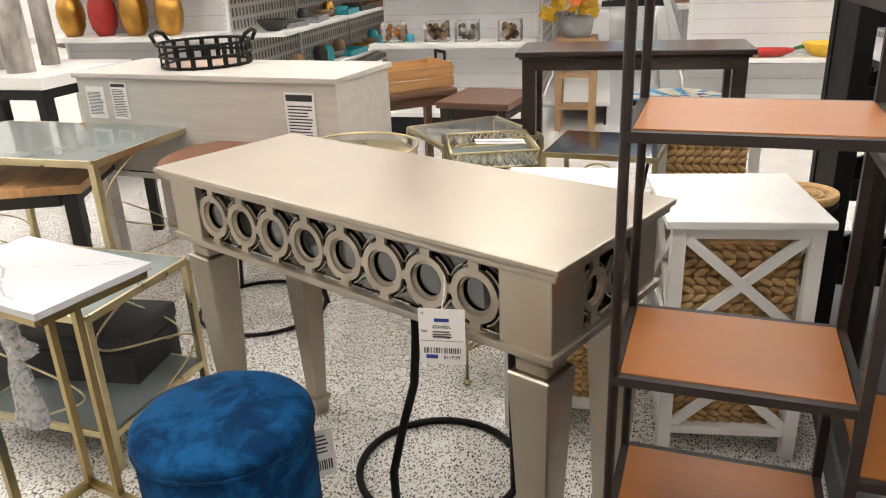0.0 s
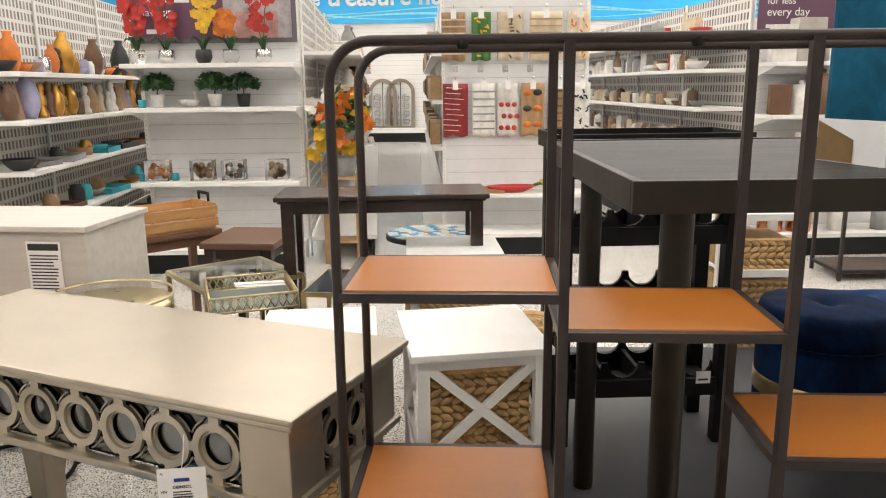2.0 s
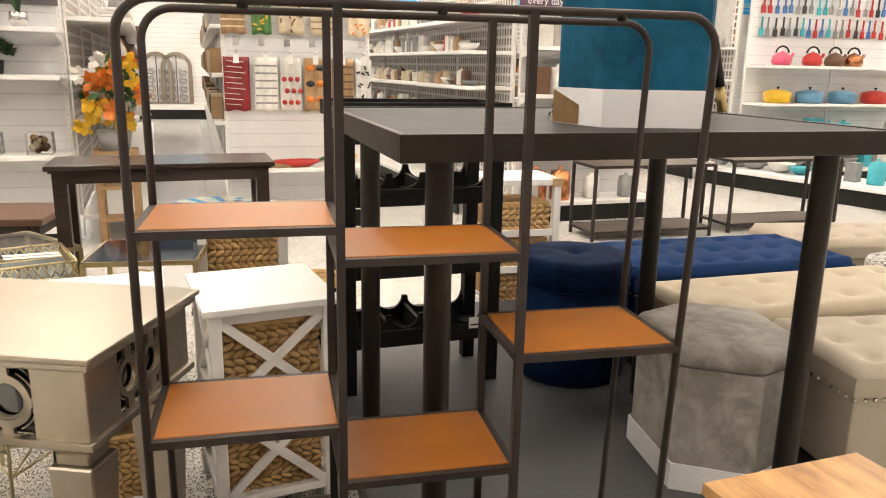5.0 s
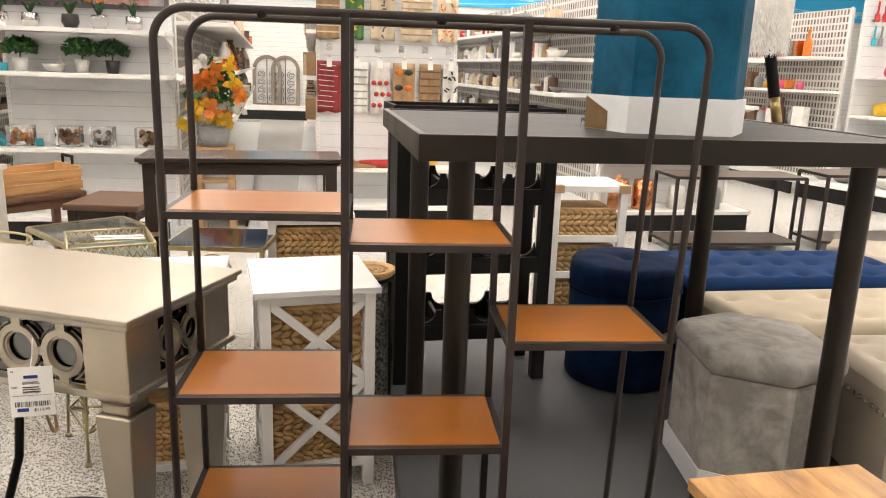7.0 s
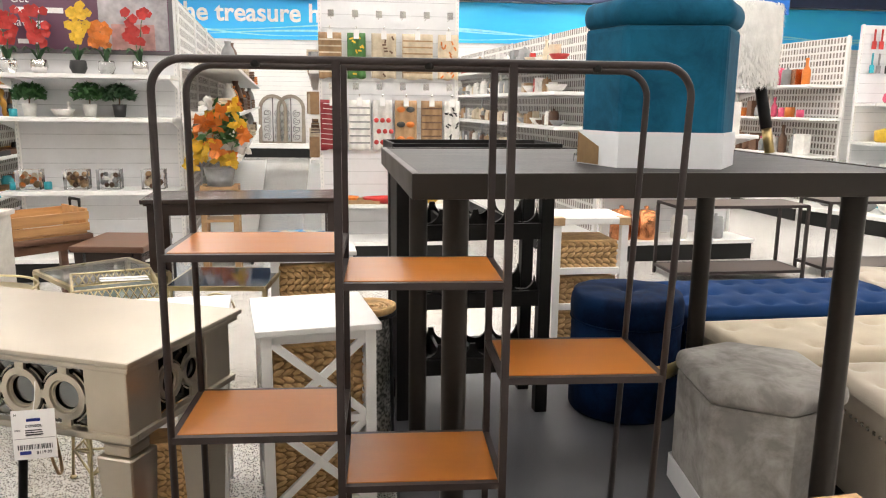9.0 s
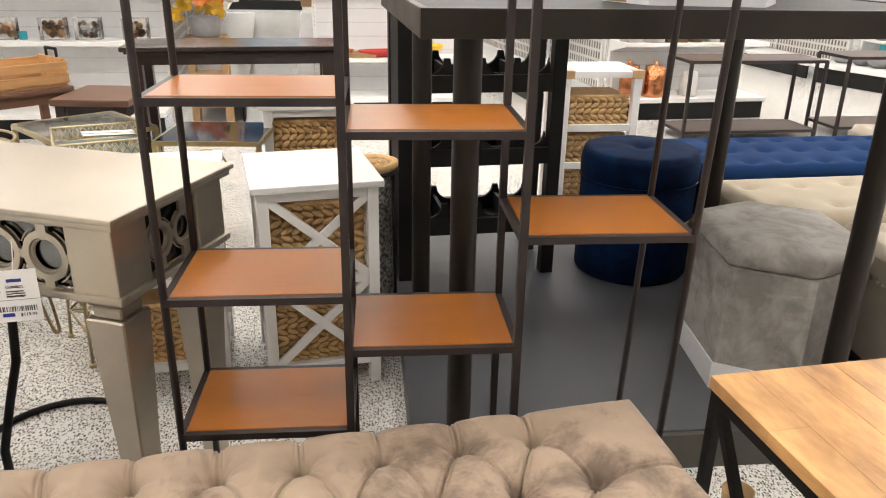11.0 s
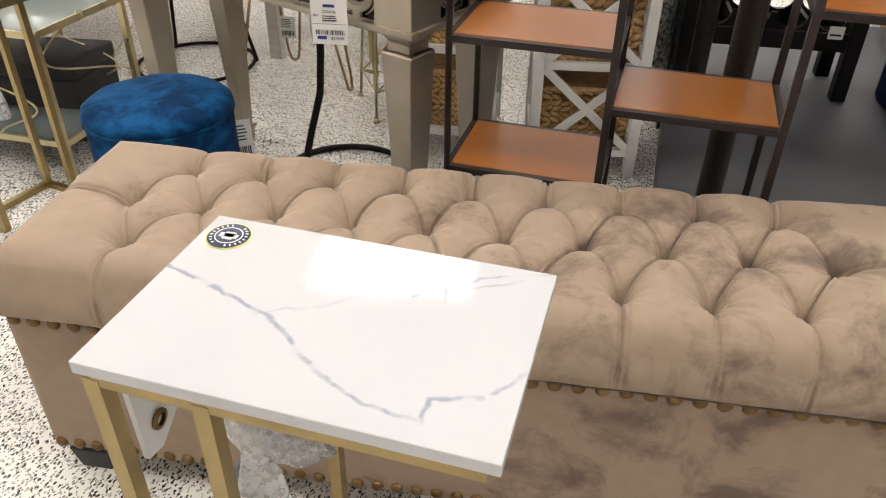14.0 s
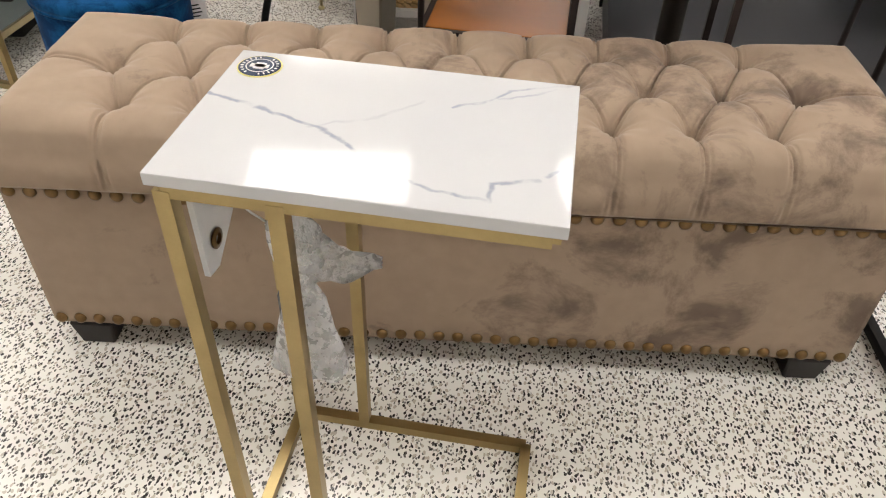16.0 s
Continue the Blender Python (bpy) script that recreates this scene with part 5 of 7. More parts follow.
def wine_rack():
    """Black wine cabinet with scalloped bottle rails."""
    t = thing("wine_rack", "black wooden wine rack with scalloped bottle shelves", "wine rack", pose(0.40, 1.27, PLAT, 0, 0, 6.0))
    w, d, H = 0.55, 0.27, 0.94
    for x in (0, w - 0.045):
        for y in (0, d - 0.045):
            part("leg", box(B(), x, y, 0, x + 0.045, y + 0.045, H - 0.02, 0.003), M_BLACK, t)
    part("top", box(B(), -0.015, -0.015, H - 0.02, w + 0.015, d + 0.015, H, 0.003), M_BLACK, t)
    for a in ((-0.015, -0.015, w + 0.015, -0.003), (-0.015, d + 0.003, w + 0.015, d + 0.015), (-0.015, -0.003, -0.003, d + 0.003), (w + 0.003, -0.003, w + 0.015, d + 0.003)):
        part("gallery_rail", box(B(), a[0], a[1], H, a[2], a[3], H + 0.03, 0.002), M_BLACK, t)
    part("side_panel", box(B(), 0.005, 0.046, 0.12, 0.017, d - 0.046, H - 0.021), M_BLACK, t)
    part("apron", box(B(), 0.046, 0.004, H - 0.10, w - 0.046, 0.024, H - 0.021), M_BLACK, t)
    for z in (0.16, 0.40, 0.64):
        part("front_rail", box(B(), 0.046, 0.004, z, w - 0.046, 0.022, z + 0.055), M_BLACK, t)
        part("back_rail", box(B(), 0.046, d - 0.022, z, w - 0.046, d - 0.004, z + 0.055), M_BLACK, t)
        part("shelf", box(B(), 0.018, 0.023, z, w - 0.018, d - 0.023, z + 0.012), M_BLACK, t)
        for y in (0.023, d - 0.036):
            bm = B()
            n = 4
            cell = (w - 0.092) / n
            pts = [(0.046, z + 0.055)]
            for k in range(n):
                cx = 0.046 + cell * (k + 0.5)
                pts += [(cx + cell * 0.42 * math.cos(math.pi * (1 - q / 8)), z + 0.105 - cell * 0.42 * math.sin(math.pi * q / 8)) for q in range(9)]
            pts.append((w - 0.046, z + 0.055))
            low = [bm.verts.new((x, y, zz)) for x, zz in pts]
            high = [bm.verts.new((x, y + 0.013, zz)) for x, zz in pts]
            base = [bm.verts.new((x, y, z + 0.012)) for x, zz in pts]
            base2 = [bm.verts.new((x, y + 0.013, z + 0.012)) for x, zz in pts]
            for k in range(len(pts) - 1):
                bm.faces.new((low[k], low[k + 1], high[k + 1], high[k]))
                bm.faces.new((base[k], base[k + 1], low[k + 1], low[k]))
                bm.faces.new((high[k], high[k + 1], base2[k + 1], base2[k]))
            bmesh.ops.recalc_face_normals(bm, faces=bm.faces)
            part("scalloped_rail", bm, M_BLACK, t)
        for k in range(3):
            x = 0.046 + (w - 0.092) * (k + 1) / 4
            part("divider", box(B(), x - 0.006, 0.037, z + 0.012, x + 0.006, d - 0.037, z + 0.075), M_BLACK, t)
    tag = thing("price_tag", "small white price tag on the wine rack", "price tag", t.matrix_basis @ pose(0.44, 0.0025, 0.20))
    part("card", box(B(), 0, -0.001, 0, 0.045, 0, 0.04), M_PAPER, tag)
    part("print", box(B(), 0.006, -0.0018, 0.010, 0.038, -0.0012, 0.016), M_INK, tag)
    return t


def basket_unit():
    t = thing("basket_unit", "white wooden drawer unit with seagrass baskets and pale wooden corners", "storage unit", pose(1.15, 2.20, 0, 0, 0, 3.0))
    w, d, top = 0.37, 0.32, 0.68
    part("top", box(B(), 0, 0, top - 0.03, w, d, top, 0.003), M_WHITE, t)
    for x in (0, w - 0.05):
        part("corner_cap", box(B(), x - 0.003, -0.003, top - 0.034, x + 0.053, 0.05, top + 0.003, 0.002), M_TRAYCORNER, t, "pale wooden corner block")
    four_legs(t, w, d, 0.0, top - 0.031, 0.035, M_WHITE, 0.004)
    for z in (0.06, 0.235, 0.41):
        part("rail", box(B(), 0.04, 0.006, z, w - 0.04, 0.026, z + 0.03), M_WHITE, t)
        part("shelf", box(B(), 0.04, 0.027, z + 0.01, w - 0.04, d - 0.01, z + 0.02), M_WHITE, t)
        basket(t, w - 0.09, d - 0.06, 0.135, pose(0.045, 0.032, z + 0.0205), 5, 8)
    return t


M_TRAYCORNER = material("pale corner wood", (0.46, 0.30, 0.16), 0.5, 0.0, 0.1, 20, 90)


def fur_stool():
    t = thing("fur_stool", "white faux fur stool with black and gold legs on table", "stool", pose(1.435, 1.10, 1.0612, 0, 0, 115))
    bm = lathe(B(), [(0, 0.22), (0.11, 0.21), (0.130, 0.235), (0.135, 0.36), (0.13, 0.425), (0.10, 0.445), (0, 0.45)], 40)
    rnd = random.Random(4)
    seat = part("seat", bm, M_FUR, t)
    tufts = B()
    for k in range(9000):
        a, z = rnd.uniform(0, 2 * math.pi), rnd.uniform(0.205, 0.44)
        r = 0.131
        if rnd.random() < 0.3:
            r, z = 0.12 * math.sqrt(rnd.random()), 0.44
        p = Vector((r * math.cos(a), r * math.sin(a), z))
        n = Vector((math.cos(a), math.sin(a), 0.3 if z < 0.44 else 1.5)).normalized()
        tip = p + n * rnd.uniform(0.003, 0.008) + Vector((rnd.uniform(-0.005, 0.005), rnd.uniform(-0.005, 0.005), -0.022))
        s = Vector((-math.sin(a), math.cos(a), 0)) * 0.0026
        tufts.faces.new((tufts.verts.new(p - s), tufts.verts.new(p + s), tufts.verts.new(tip)))
    tagged(part("fur", tufts, M_FUR, t), kind="stuff")
    for k in range(3):
        a = radians(120 * k + 200)
        x0, y0, x1, y1 = 0.085 * math.cos(a), 0.085 * math.sin(a), 0.135 * math.cos(a), 0.135 * math.sin(a)
        mid = (x0 + (x1 - x0) * 0.66, y0 + (y1 - y0) * 0.66, 0.075)
        leg = part("leg", tube(B(), [(x0, y0, 0.22), mid], 0.017, 14), M_BLACK, t)
        part("gold_tip", tube(B(), [mid, (x1, y1, 0.001)], 0.015, 14), M_GOLD, leg)
    return t


M_FUR = material("white fur", (0.88, 0.86, 0.83), 0.9, 0.0, 0.08, 30, 200, sheen=0.3)


def ring_lamp_base():
    """Black ring on the floor with a curved stem, the foot of a small table under the console."""
    t = thing("ring_base_table", "black metal pedestal with curved stem and round ring base", "table", pose(-0.453, 0.53, 0))
    part("ring_base", tube(B(), arc(0, 0, 0.009, 0.192, 0, 350, 48, "xy"), 0.009, 10, closed=True), M_BLACK, t)
    part("stem", tube(B(), [(-0.030, -0.190, 0.012), (-0.036, -0.180, 0.12), (-0.020, -0.15, 0.22), (0.005, -0.135, 0.32), (0.01, -0.125, 0.42), (0.012, -0.12, 0.56), (0.03, -0.08, 0.585)], 0.0095, 10), M_BLACK, t)
    part("stem", tube(B(), [(0.189, -0.03, 0.012), (0.185, -0.03, 0.45), (0.14, -0.03, 0.585)], 0.0085, 10), M_BLACK, t)
    part("tabletop", lathe(B(), [(0, 0.585), (0.16, 0.585), (0.16, 0.592), (0, 0.592)], 32), M_BLACK, t)
    return t


def wire_table(x, y, top, label, turn, spread, r, half, loops=False):
    """A rimmed round top on three hairpin legs, or on three slim rods joined by a looped wire."""
    t = thing("wire_leg_table", label, "table", pose(x, y, 0, 0, 0, turn))
    part("tabletop", lathe(B(), [(0, top - 0.012), (r - 0.002, top - 0.012), (r, top - 0.004), (r - 0.007, top), (0, top)], 40), M_PALEGOLD, t)
    part("rim", tube(B(), arc(0, 0, top + 0.02, r, 0, 352, 44, "xy"), 0.004, 6, closed=True), M_PALEGOLD, t)
    for k in range(3):
        a = radians(120 * k)
        ux, uy = math.cos(a), math.sin(a)
        vx, vy = -uy, ux
        q = r * 0.62
        if loops:
            pts = [(q * ux, q * uy, top - 0.012), (spread * ux, spread * uy, 0.004)]
            part("foot", lathe(B(), [(0, 0), (0.009, 0.002), (0.011, 0.007), (0.007, 0.013), (0, 0.015)], 12, pose(spread * ux, spread * uy, 0)), M_PALEGOLD, t)
            b = radians(120 * k + 120)
            c = (0.9 * spread * math.cos(b), 0.9 * spread * math.sin(b), 0.10)
            p = (0.9 * spread * ux, 0.9 * spread * uy, 0.10)
            part("stretcher", tube(B(), [p, c], 0.004, 6), M_PALEGOLD, t)
            mx, my = (p[0] + c[0]) / 2, (p[1] + c[1]) / 2
            part("wire_loop", tube(B(), [p, (mx * 0.5, my * 0.5, 0.12), (mx * 0.9, my * 0.9, 0.17), (mx * 0.5, my * 0.5, 0.21), c], 0.003, 6), M_PALEGOLD, t)
        else:
            at = lambda f, g, z: (f * ux + g * vx, f * uy + g * vy, z)
            pts = [at(q, half, top - 0.012), at(spread * 0.97, 0.020, 0.045), at(spread * 0.995, 0.012, 0.012), at(spread, 0, 0.006), at(spread * 0.995, -0.012, 0.012), at(spread * 0.97, -0.020, 0.045), at(q, -half, top - 0.012)]
        part("wire_leg", tube(B(), pts, 0.005, 8), M_PALEGOLD if loops else M_HAIRPIN, t)
    return t


def charcoal_ottoman(m, w, d, h):
    """A low cloth box with a padded lid."""
    t = thing("storage_ottoman", "low charcoal cloth storage ottoman under the small gold table", "ottoman", m)
    part("body", box(B(), 0.006, 0.006, 0.0, w - 0.006, d - 0.006, h - 0.052, 0.006), M_CHARCOAL, t)
    part("lid", box(B(), 0, 0, h - 0.050, w, d, h, 0.014), M_CHARCOAL, t)
    return t


sideboard()
round_tray()
espresso_console()
crate_table(pose(-0.365, 0.735, 0, 0, 0, 9.0), "white wooden storage table with two seagrass baskets beside the console", 0.30, 0.36, 0.598, False)
crate_table(pose(-0.085, 1.60, 0, 0, 0, 6.0), "greyish white storage table with seagrass baskets behind the others", 0.34, 0.34, 0.640, False)
tube_table("nesting_table", "gold nesting table with grey mirror top and looped wire sides", pose(-2.55, 0.85, 0, 0, 0, 3), 0.86, 0.53, 0.60, 0.011, M_MIRRORTOP, M_PALEGOLD, None, None, True, "gold nesting tables")
tube_table("nesting_table", "small gold nesting table with mirror shelf and looped wire sides", pose(-1.64, 0.29, 0, 0, 0, 1), 0.44, 0.38, 0.42, 0.009, M_MIRRORTOP, M_PALEGOLD, 0.10, M_MIRRORTOP, True, "gold nesting tables")
simple_table("wooden_table", "light wood plank-top table with dark crossed legs", pose(-2.22, 0.76, 0, 0, 0, 26.8), 0.44, 1.05, 0.50, 0.03, 0.045, M_ACACIA, M_LEG, 0.03, 0.05, planks=5)
round_table("round_table", "round reddish brown table on black ring base", -1.36, 1.20, 0.56, 0.27, M_RUST, M_BLACK, 0.022, 0.22)
round_table("mosaic_table", "round blue mosaic table on black wire legs", -0.07, 2.42, 0.56, 0.193, M_BLACK, M_BLACK, 0.022, 0.0, True)
tube_table("glass_table", "gold metal table with clear glass top", pose(-0.75, 1.462, 0, 0, 0, 41.5), 0.378, 0.385, 0.548, 0.008, M_GLASS, M_PALEGOLD, 0.15, M_GLASS)
lattice_tray(pose(-0.628, 1.187, 0, 0, 0, 23), 0.262, 0.268, 0.548, 0.05, "small gold tray table with pierced lattice sides")
tube_table("glass_table", "gold metal table with dark blue glass top", pose(-0.412, 1.415, 0, 0, 0, -3), 0.358, 0.325, 0.56, 0.008, M_BLACKGLASS, M_PALEGOLD)
simple_table("wooden_stool", "square dark brown wooden stool", pose(-1.10, 2.33, 0, 0, 0, -4), 0.345, 0.40, 0.53, 0.03, 0.04, M_WALNUT, M_ESPRESSO, 0.015, 0.05, "stool")
simple_table("wooden_bench", "brown wooden bench under a slatted crate", pose(-1.40, 2.26, 0, 0, 0, 46), 0.46, 0.32, 0.55, 0.028, 0.035, M_WALNUT, M_WALNUT, 0.012, 0.045, "bench")
wooden_crate(pose(-1.392, 2.275, 0.551, 0, 0, 46))
wine_rack()
basket_unit()
fur_stool()
ring_lamp_base()
wire_table(-0.916, 1.147, 0.60, "round bronze table on three hairpin legs behind the console", 116.2, 0.226, 0.185, 0.07)
wire_table(-0.520, 1.050, 0.46, "gold rod-leg table with looped wire beside the storage table", 34.4, 0.135, 0.15, 0.0, True)
charcoal_ottoman(pose(-1.86, 0.40, 0, 0, 0, 10), 0.58, 0.24, 0.25)
flat_bench(pose(1.45, 1.32, 0, 0, 0, 3), 0.98, 0.47, PLAT + 0.001, 0.485, M_NAVYCLOTH, "navy blue tufted bench with silver nailhead trim", 7, 3, M_NICKEL)
flat_bench(pose(1.46, 0.83, 0, 0, 0, 5), 1.05, 0.40, PLAT + 0.001, 0.475, M_BEIGE, "beige linen tufted bench on the platform", 6, 2)
flat_bench(pose(1.60, 0.41, 0, 0, 0, -4), 0.72, 0.40, PLAT + 0.001, 0.475, M_OATMEAL, "greige tufted storage ottoman with nailhead trim", 4, 3, M_NICKEL, "storage_ottoman", 0.05)
flat_bench(pose(2.46, 1.76, 0, 0, 0, -6), 0.9, 0.42, PLAT + 0.001, 0.46, M_OATMEAL, "oatmeal linen tufted bench with dark legs", 6, 2)
round_stool(2.74, 1.42, PLAT, 0.17, 0.34, M_HOUND, "round ottoman in black and white woven cloth", 0.02, 0.06)
tube_table("metal_table", "dark metal side table with brown lower shelf", pose(2.36, 3.72, 0, 0, 0, 4), 0.98, 0.36, 0.535, 0.010, M_BROWNSHELF, M_IRON, 0.06, M_BROWNSHELF)
tube_table("metal_table", "dark metal side table with brown lower shelf", pose(3.52, 3.86, 0, 0, 0, 4), 1.0, 0.36, 0.55, 0.010, M_BROWNSHELF, M_IRON, 0.06, M_BROWNSHELF)


def rattan_table():
    t = thing("rattan_stand", "small round woven rattan stand with black legs behind the storage table", "stand", pose(0.312, 1.125, 0))
    top = part("tray", lathe(B(), [(0, 0.545), (0.078, 0.545), (0.084, 0.552), (0.084, 0.566), (0.076, 0.568), (0.074, 0.556), (0, 0.555)], 36), M_SEAGRASS, t, "woven natural rattan tray")
    for k in range(4):
        part("coil", tube(B(), arc(0, 0, 0.557, 0.015 + 0.016 * k, 0, 350, 30, "xy"), 0.006, 6, closed=True), M_SEAGRASS, top)
    part("hoop", tube(B(), arc(0, 0, 0.538, 0.080, 0, 350, 36, "xy"), 0.006, 6, closed=True), M_BLACK, t)
    for k in range(3):
        a = radians(120 * k + 30)
        part("leg", tube(B(), [(0.078 * math.cos(a), 0.078 * math.sin(a), 0.54), (0.085 * math.cos(a), 0.085 * math.sin(a), 0)], 0.006, 8), M_BLACK, t)


def paper_label(m, w, h, label):
    """A stiff white label with printed bars that hangs or leans; its middle is the origin, it faces -y."""
    t = thing("paper_label", label, "paper label", m)
    part("card", box(B(), -w / 2, -0.0008, -h / 2, w / 2, 0.0008, h / 2), M_PAPER, t)
    bm = B()
    for k in range(5):
        box(bm, -w * 0.40, -0.0016, h * (0.34 - 0.085 * k), w * (0.18 + 0.05 * (k % 3)), -0.0009, h * (0.37 - 0.085 * k))
    for k in range(9):
        box(bm, -w * 0.40 + w * 0.088 * k, -0.0016, -h * 0.38, -w * 0.36 + w * 0.088 * k + w * 0.012 * (k % 3), -0.0009, -h * 0.16)
    part("print", bm, M_INK, t)


rattan_table()
round_stool(0.285, 1.44, 0, 0.10, 0.46, M_HOUND, "narrow black and white patterned woven pouf", 0.01, 0.05)
paper_label(pose(-0.566, 0.198, 0.262, -4, 0, 40), 0.05, 0.10, "white barcode label hanging from the blue ottoman")
paper_label(pose(-0.672, 0.678, 0.375, 0, 0, 8), 0.045, 0.062, "small white price tag hanging under the console")
single("paper_cup", lathe(B(), [(0, 0), (0.026, 0), (0.034, 0.085), (0.031, 0.085), (0.024, 0.008), (0, 0.006)], 28), M_KRAFT, "small tan cup standing on the terrazzo", "cup", pose(1.10, 0.165, 0))
part("arch_rail", tube(B(), arc(0.18, 0.006, 0.47, 0.062, 0, 180, 14), 0.004, 6), M_PALEGOLD, [o for o in scene.objects if o.get("label") == "gold metal table with dark blue glass top"][0])


# ---- store shelving ----
def grid_panel():
    """Wire-grid back panel seen as rows of dark slots."""
    m = bpy.data.materials.new("wire grid panel")
    m.use_nodes = True
    nt = m.node_tree
    b = nt.nodes["Principled BSDF"]
    tc = nt.nodes.new("ShaderNodeTexCoord")
    mp = nt.nodes.new("ShaderNodeMapping")
    mp.inputs["Rotation"].default_value = (radians(90), 0, 0)
    br = nt.nodes.new("ShaderNodeTexBrick")
    br.offset = 0.0
    for k, v in (("Scale", 1.0), ("Mortar Size", 0.012), ("Brick Width", 0.05), ("Row Height", 0.075)):
        br.inputs[k].default_value = v
    br.inputs["Color1"].default_value = (0.10, 0.085, 0.07, 1)
    br.inputs["Color2"].default_value = (0.30, 0.27, 0.24, 1)
    br.inputs["Mortar"].default_value = (0.68, 0.66, 0.63, 1)
    nt.links.new(tc.outputs["Object"], mp.inputs[0])
    nt.links.new(mp.outputs[0], br.inputs["Vector"])
    nt.links.new(br.outputs["Color"], b.inputs["Base Color"])
    b.inputs["Roughness"].default_value = 0.5
    return m


M_GRID = grid_panel()


def gondola(label, m, length, height, shelves, depth=0.32, panel=M_PANEL, deck=0.16, slats=True, bay=1.2, name="shelving_unit"):
    """Store shelving that faces -y: back panel with slat lines, slotted posts, shelves, deck and kick plate."""
    t = thing(name, label, "shelving", m)
    part("back_panel", box(B(), 0, 0, deck, length, 0.02, height), panel, t)
    if slats:
        z = deck + 0.10
        while z < height - 0.03:
            part("slat_groove", box(B(), 0.03, -0.003, z, length - 0.03, -0.0005, z + 0.006), M_SLAT, t)
            z += 0.10
    n = max(1, round(length / bay))
    for k in range(n + 1):
        x = length * k / n
        x = min(max(x, 0.012), length - 0.012)
        part("post", box(B(), x - 0.012, -0.016, 0.02, x + 0.012, -0.0035, height + 0.01), M_SHELF, t)
        if k in (0, n) and length < 3:
            bm = B()
            zz = 0.25
            while zz < height - 0.05:
                box(bm, x - 0.003, -0.0175, zz, x + 0.003, -0.0162, zz + 0.014)
                zz += 0.032
            tagged(part("slots", bm, M_SLAT, t), kind="stuff")
    part("deck", box(B(), 0, -depth - 0.08, deck - 0.03, length, -0.017, deck, 0.003), M_SHELF, t)
    part("kick_plate", box(B(), 0.01, -depth - 0.06, 0.0, length - 0.01, -depth - 0.04, deck - 0.031), M_KICK, t)
    for z in shelves:
        for k in range(n):
            part("shelf", box(B(), length * k / n - (0.012 if n == 1 else -0.002), -depth, z - 0.028, length * (k + 1) / n + (0.012 if n == 1 else -0.002), -0.017, z, 0.003), M_SHELF, t)
            if n == 1:
                for x in (0.0, length - 0.004):
                    bm = B()
                    q = [bm.verts.new(p) for p in ((x, -0.02, z - 0.03), (x, -depth + 0.03, z - 0.03), (x, -0.02, z - 0.09))]
                    q2 = [bm.verts.new((v.co.x + 0.004, v.co.y, v.co.z)) for v in q]
                    bm.faces.new(q), bm.faces.new(q2[::-1])
                    for i in range(3):
                        bm.faces.new((q[i], q2[i], q2[(i + 1) % 3], q[(i + 1) % 3]))
                    part("bracket", bm, M_SHELF, t)
    return t


M_SLAT = material("groove grey", (0.60, 0.60, 0.61), 0.6)

G = GRID
END_A = pose(-2.16, 4.22, 0, 0, 0, 4)
gondola("white endcap shelving with plants and decor", END_A, 1.09, 1.95, (1.365, 1.085, 0.600))
gondola("long white aisle shelving with home decor", pose(-1.07, 4.32, 0, 0, 0, 90 + G), 8.4, 1.9, (1.45, 1.12, 0.80), 0.40, M_GRID, 0.16, False)
END_V = pose(-3.86, 3.02, 0, 0, 0, 4)
gondola("white endcap shelving with metallic vases", END_V, 1.19, 1.95, (1.14, 0.775))
RUN_L = pose(-2.76, 3.14, 0, 0, 0, 90 + G)
gondola("long white aisle shelving with trays and figurines", RUN_L, 8.4, 1.95, (1.31, 1.04, 0.755, 0.45), 0.40, M_GRID, 0.16, False)
END_T = pose(-0.14, 4.80, 0, 0, 0, 3)
gondola("white slatted endcap with hanging kitchen towels", END_T, 1.085, 2.035, (0.435,), 0.30)
RUN_T = pose(-0.12 - 8.4 * math.sin(radians(5)), 4.86 + 8.4 * math.cos(radians(5)), 0, 0, 0, -90 + 5)
gondola("long white aisle shelving with textiles", RUN_T, 8.4, 1.9, (1.45, 1.10, 0.75, 0.42), 0.10, M_PANEL, 0.16, False)
END_P = pose(2.14, 4.80, 0, 0, 0, 6)
gondola("white endcap shelving with boxed kitchenware", END_P, 1.15, 1.64, (1.345, 0.985, 0.56), 0.32)
RUN_P = pose(2.12 - 8.4 * math.sin(radians(G)), 4.90 + 8.4 * math.cos(radians(G)), 0, 0, 0, -90 + G)
gondola("long white aisle shelving with kitchenware", RUN_P, 8.4, 1.86, (1.56, 1.31, 1.03, 0.74), 0.40, M_GRID, 0.16, False)
END_K = pose(5.30, 6.50, 0, 0, 0, 0)
gondola("white endcap shelving with kettles and hanging utensils", END_K, 2.2, 2.05, (1.26, 0.86, 0.42), 0.36)
RUN_K = pose(5.25 - 8.4 * math.sin(radians(G)), 6.6 + 8.4 * math.cos(radians(G)), 0, 0, 0, -90 + G)
gondola("long white aisle shelving with bottles and bath goods", RUN_K, 8.4, 1.95, (1.45, 1.10, 0.70), 0.40, M_GRID, 0.16, False)


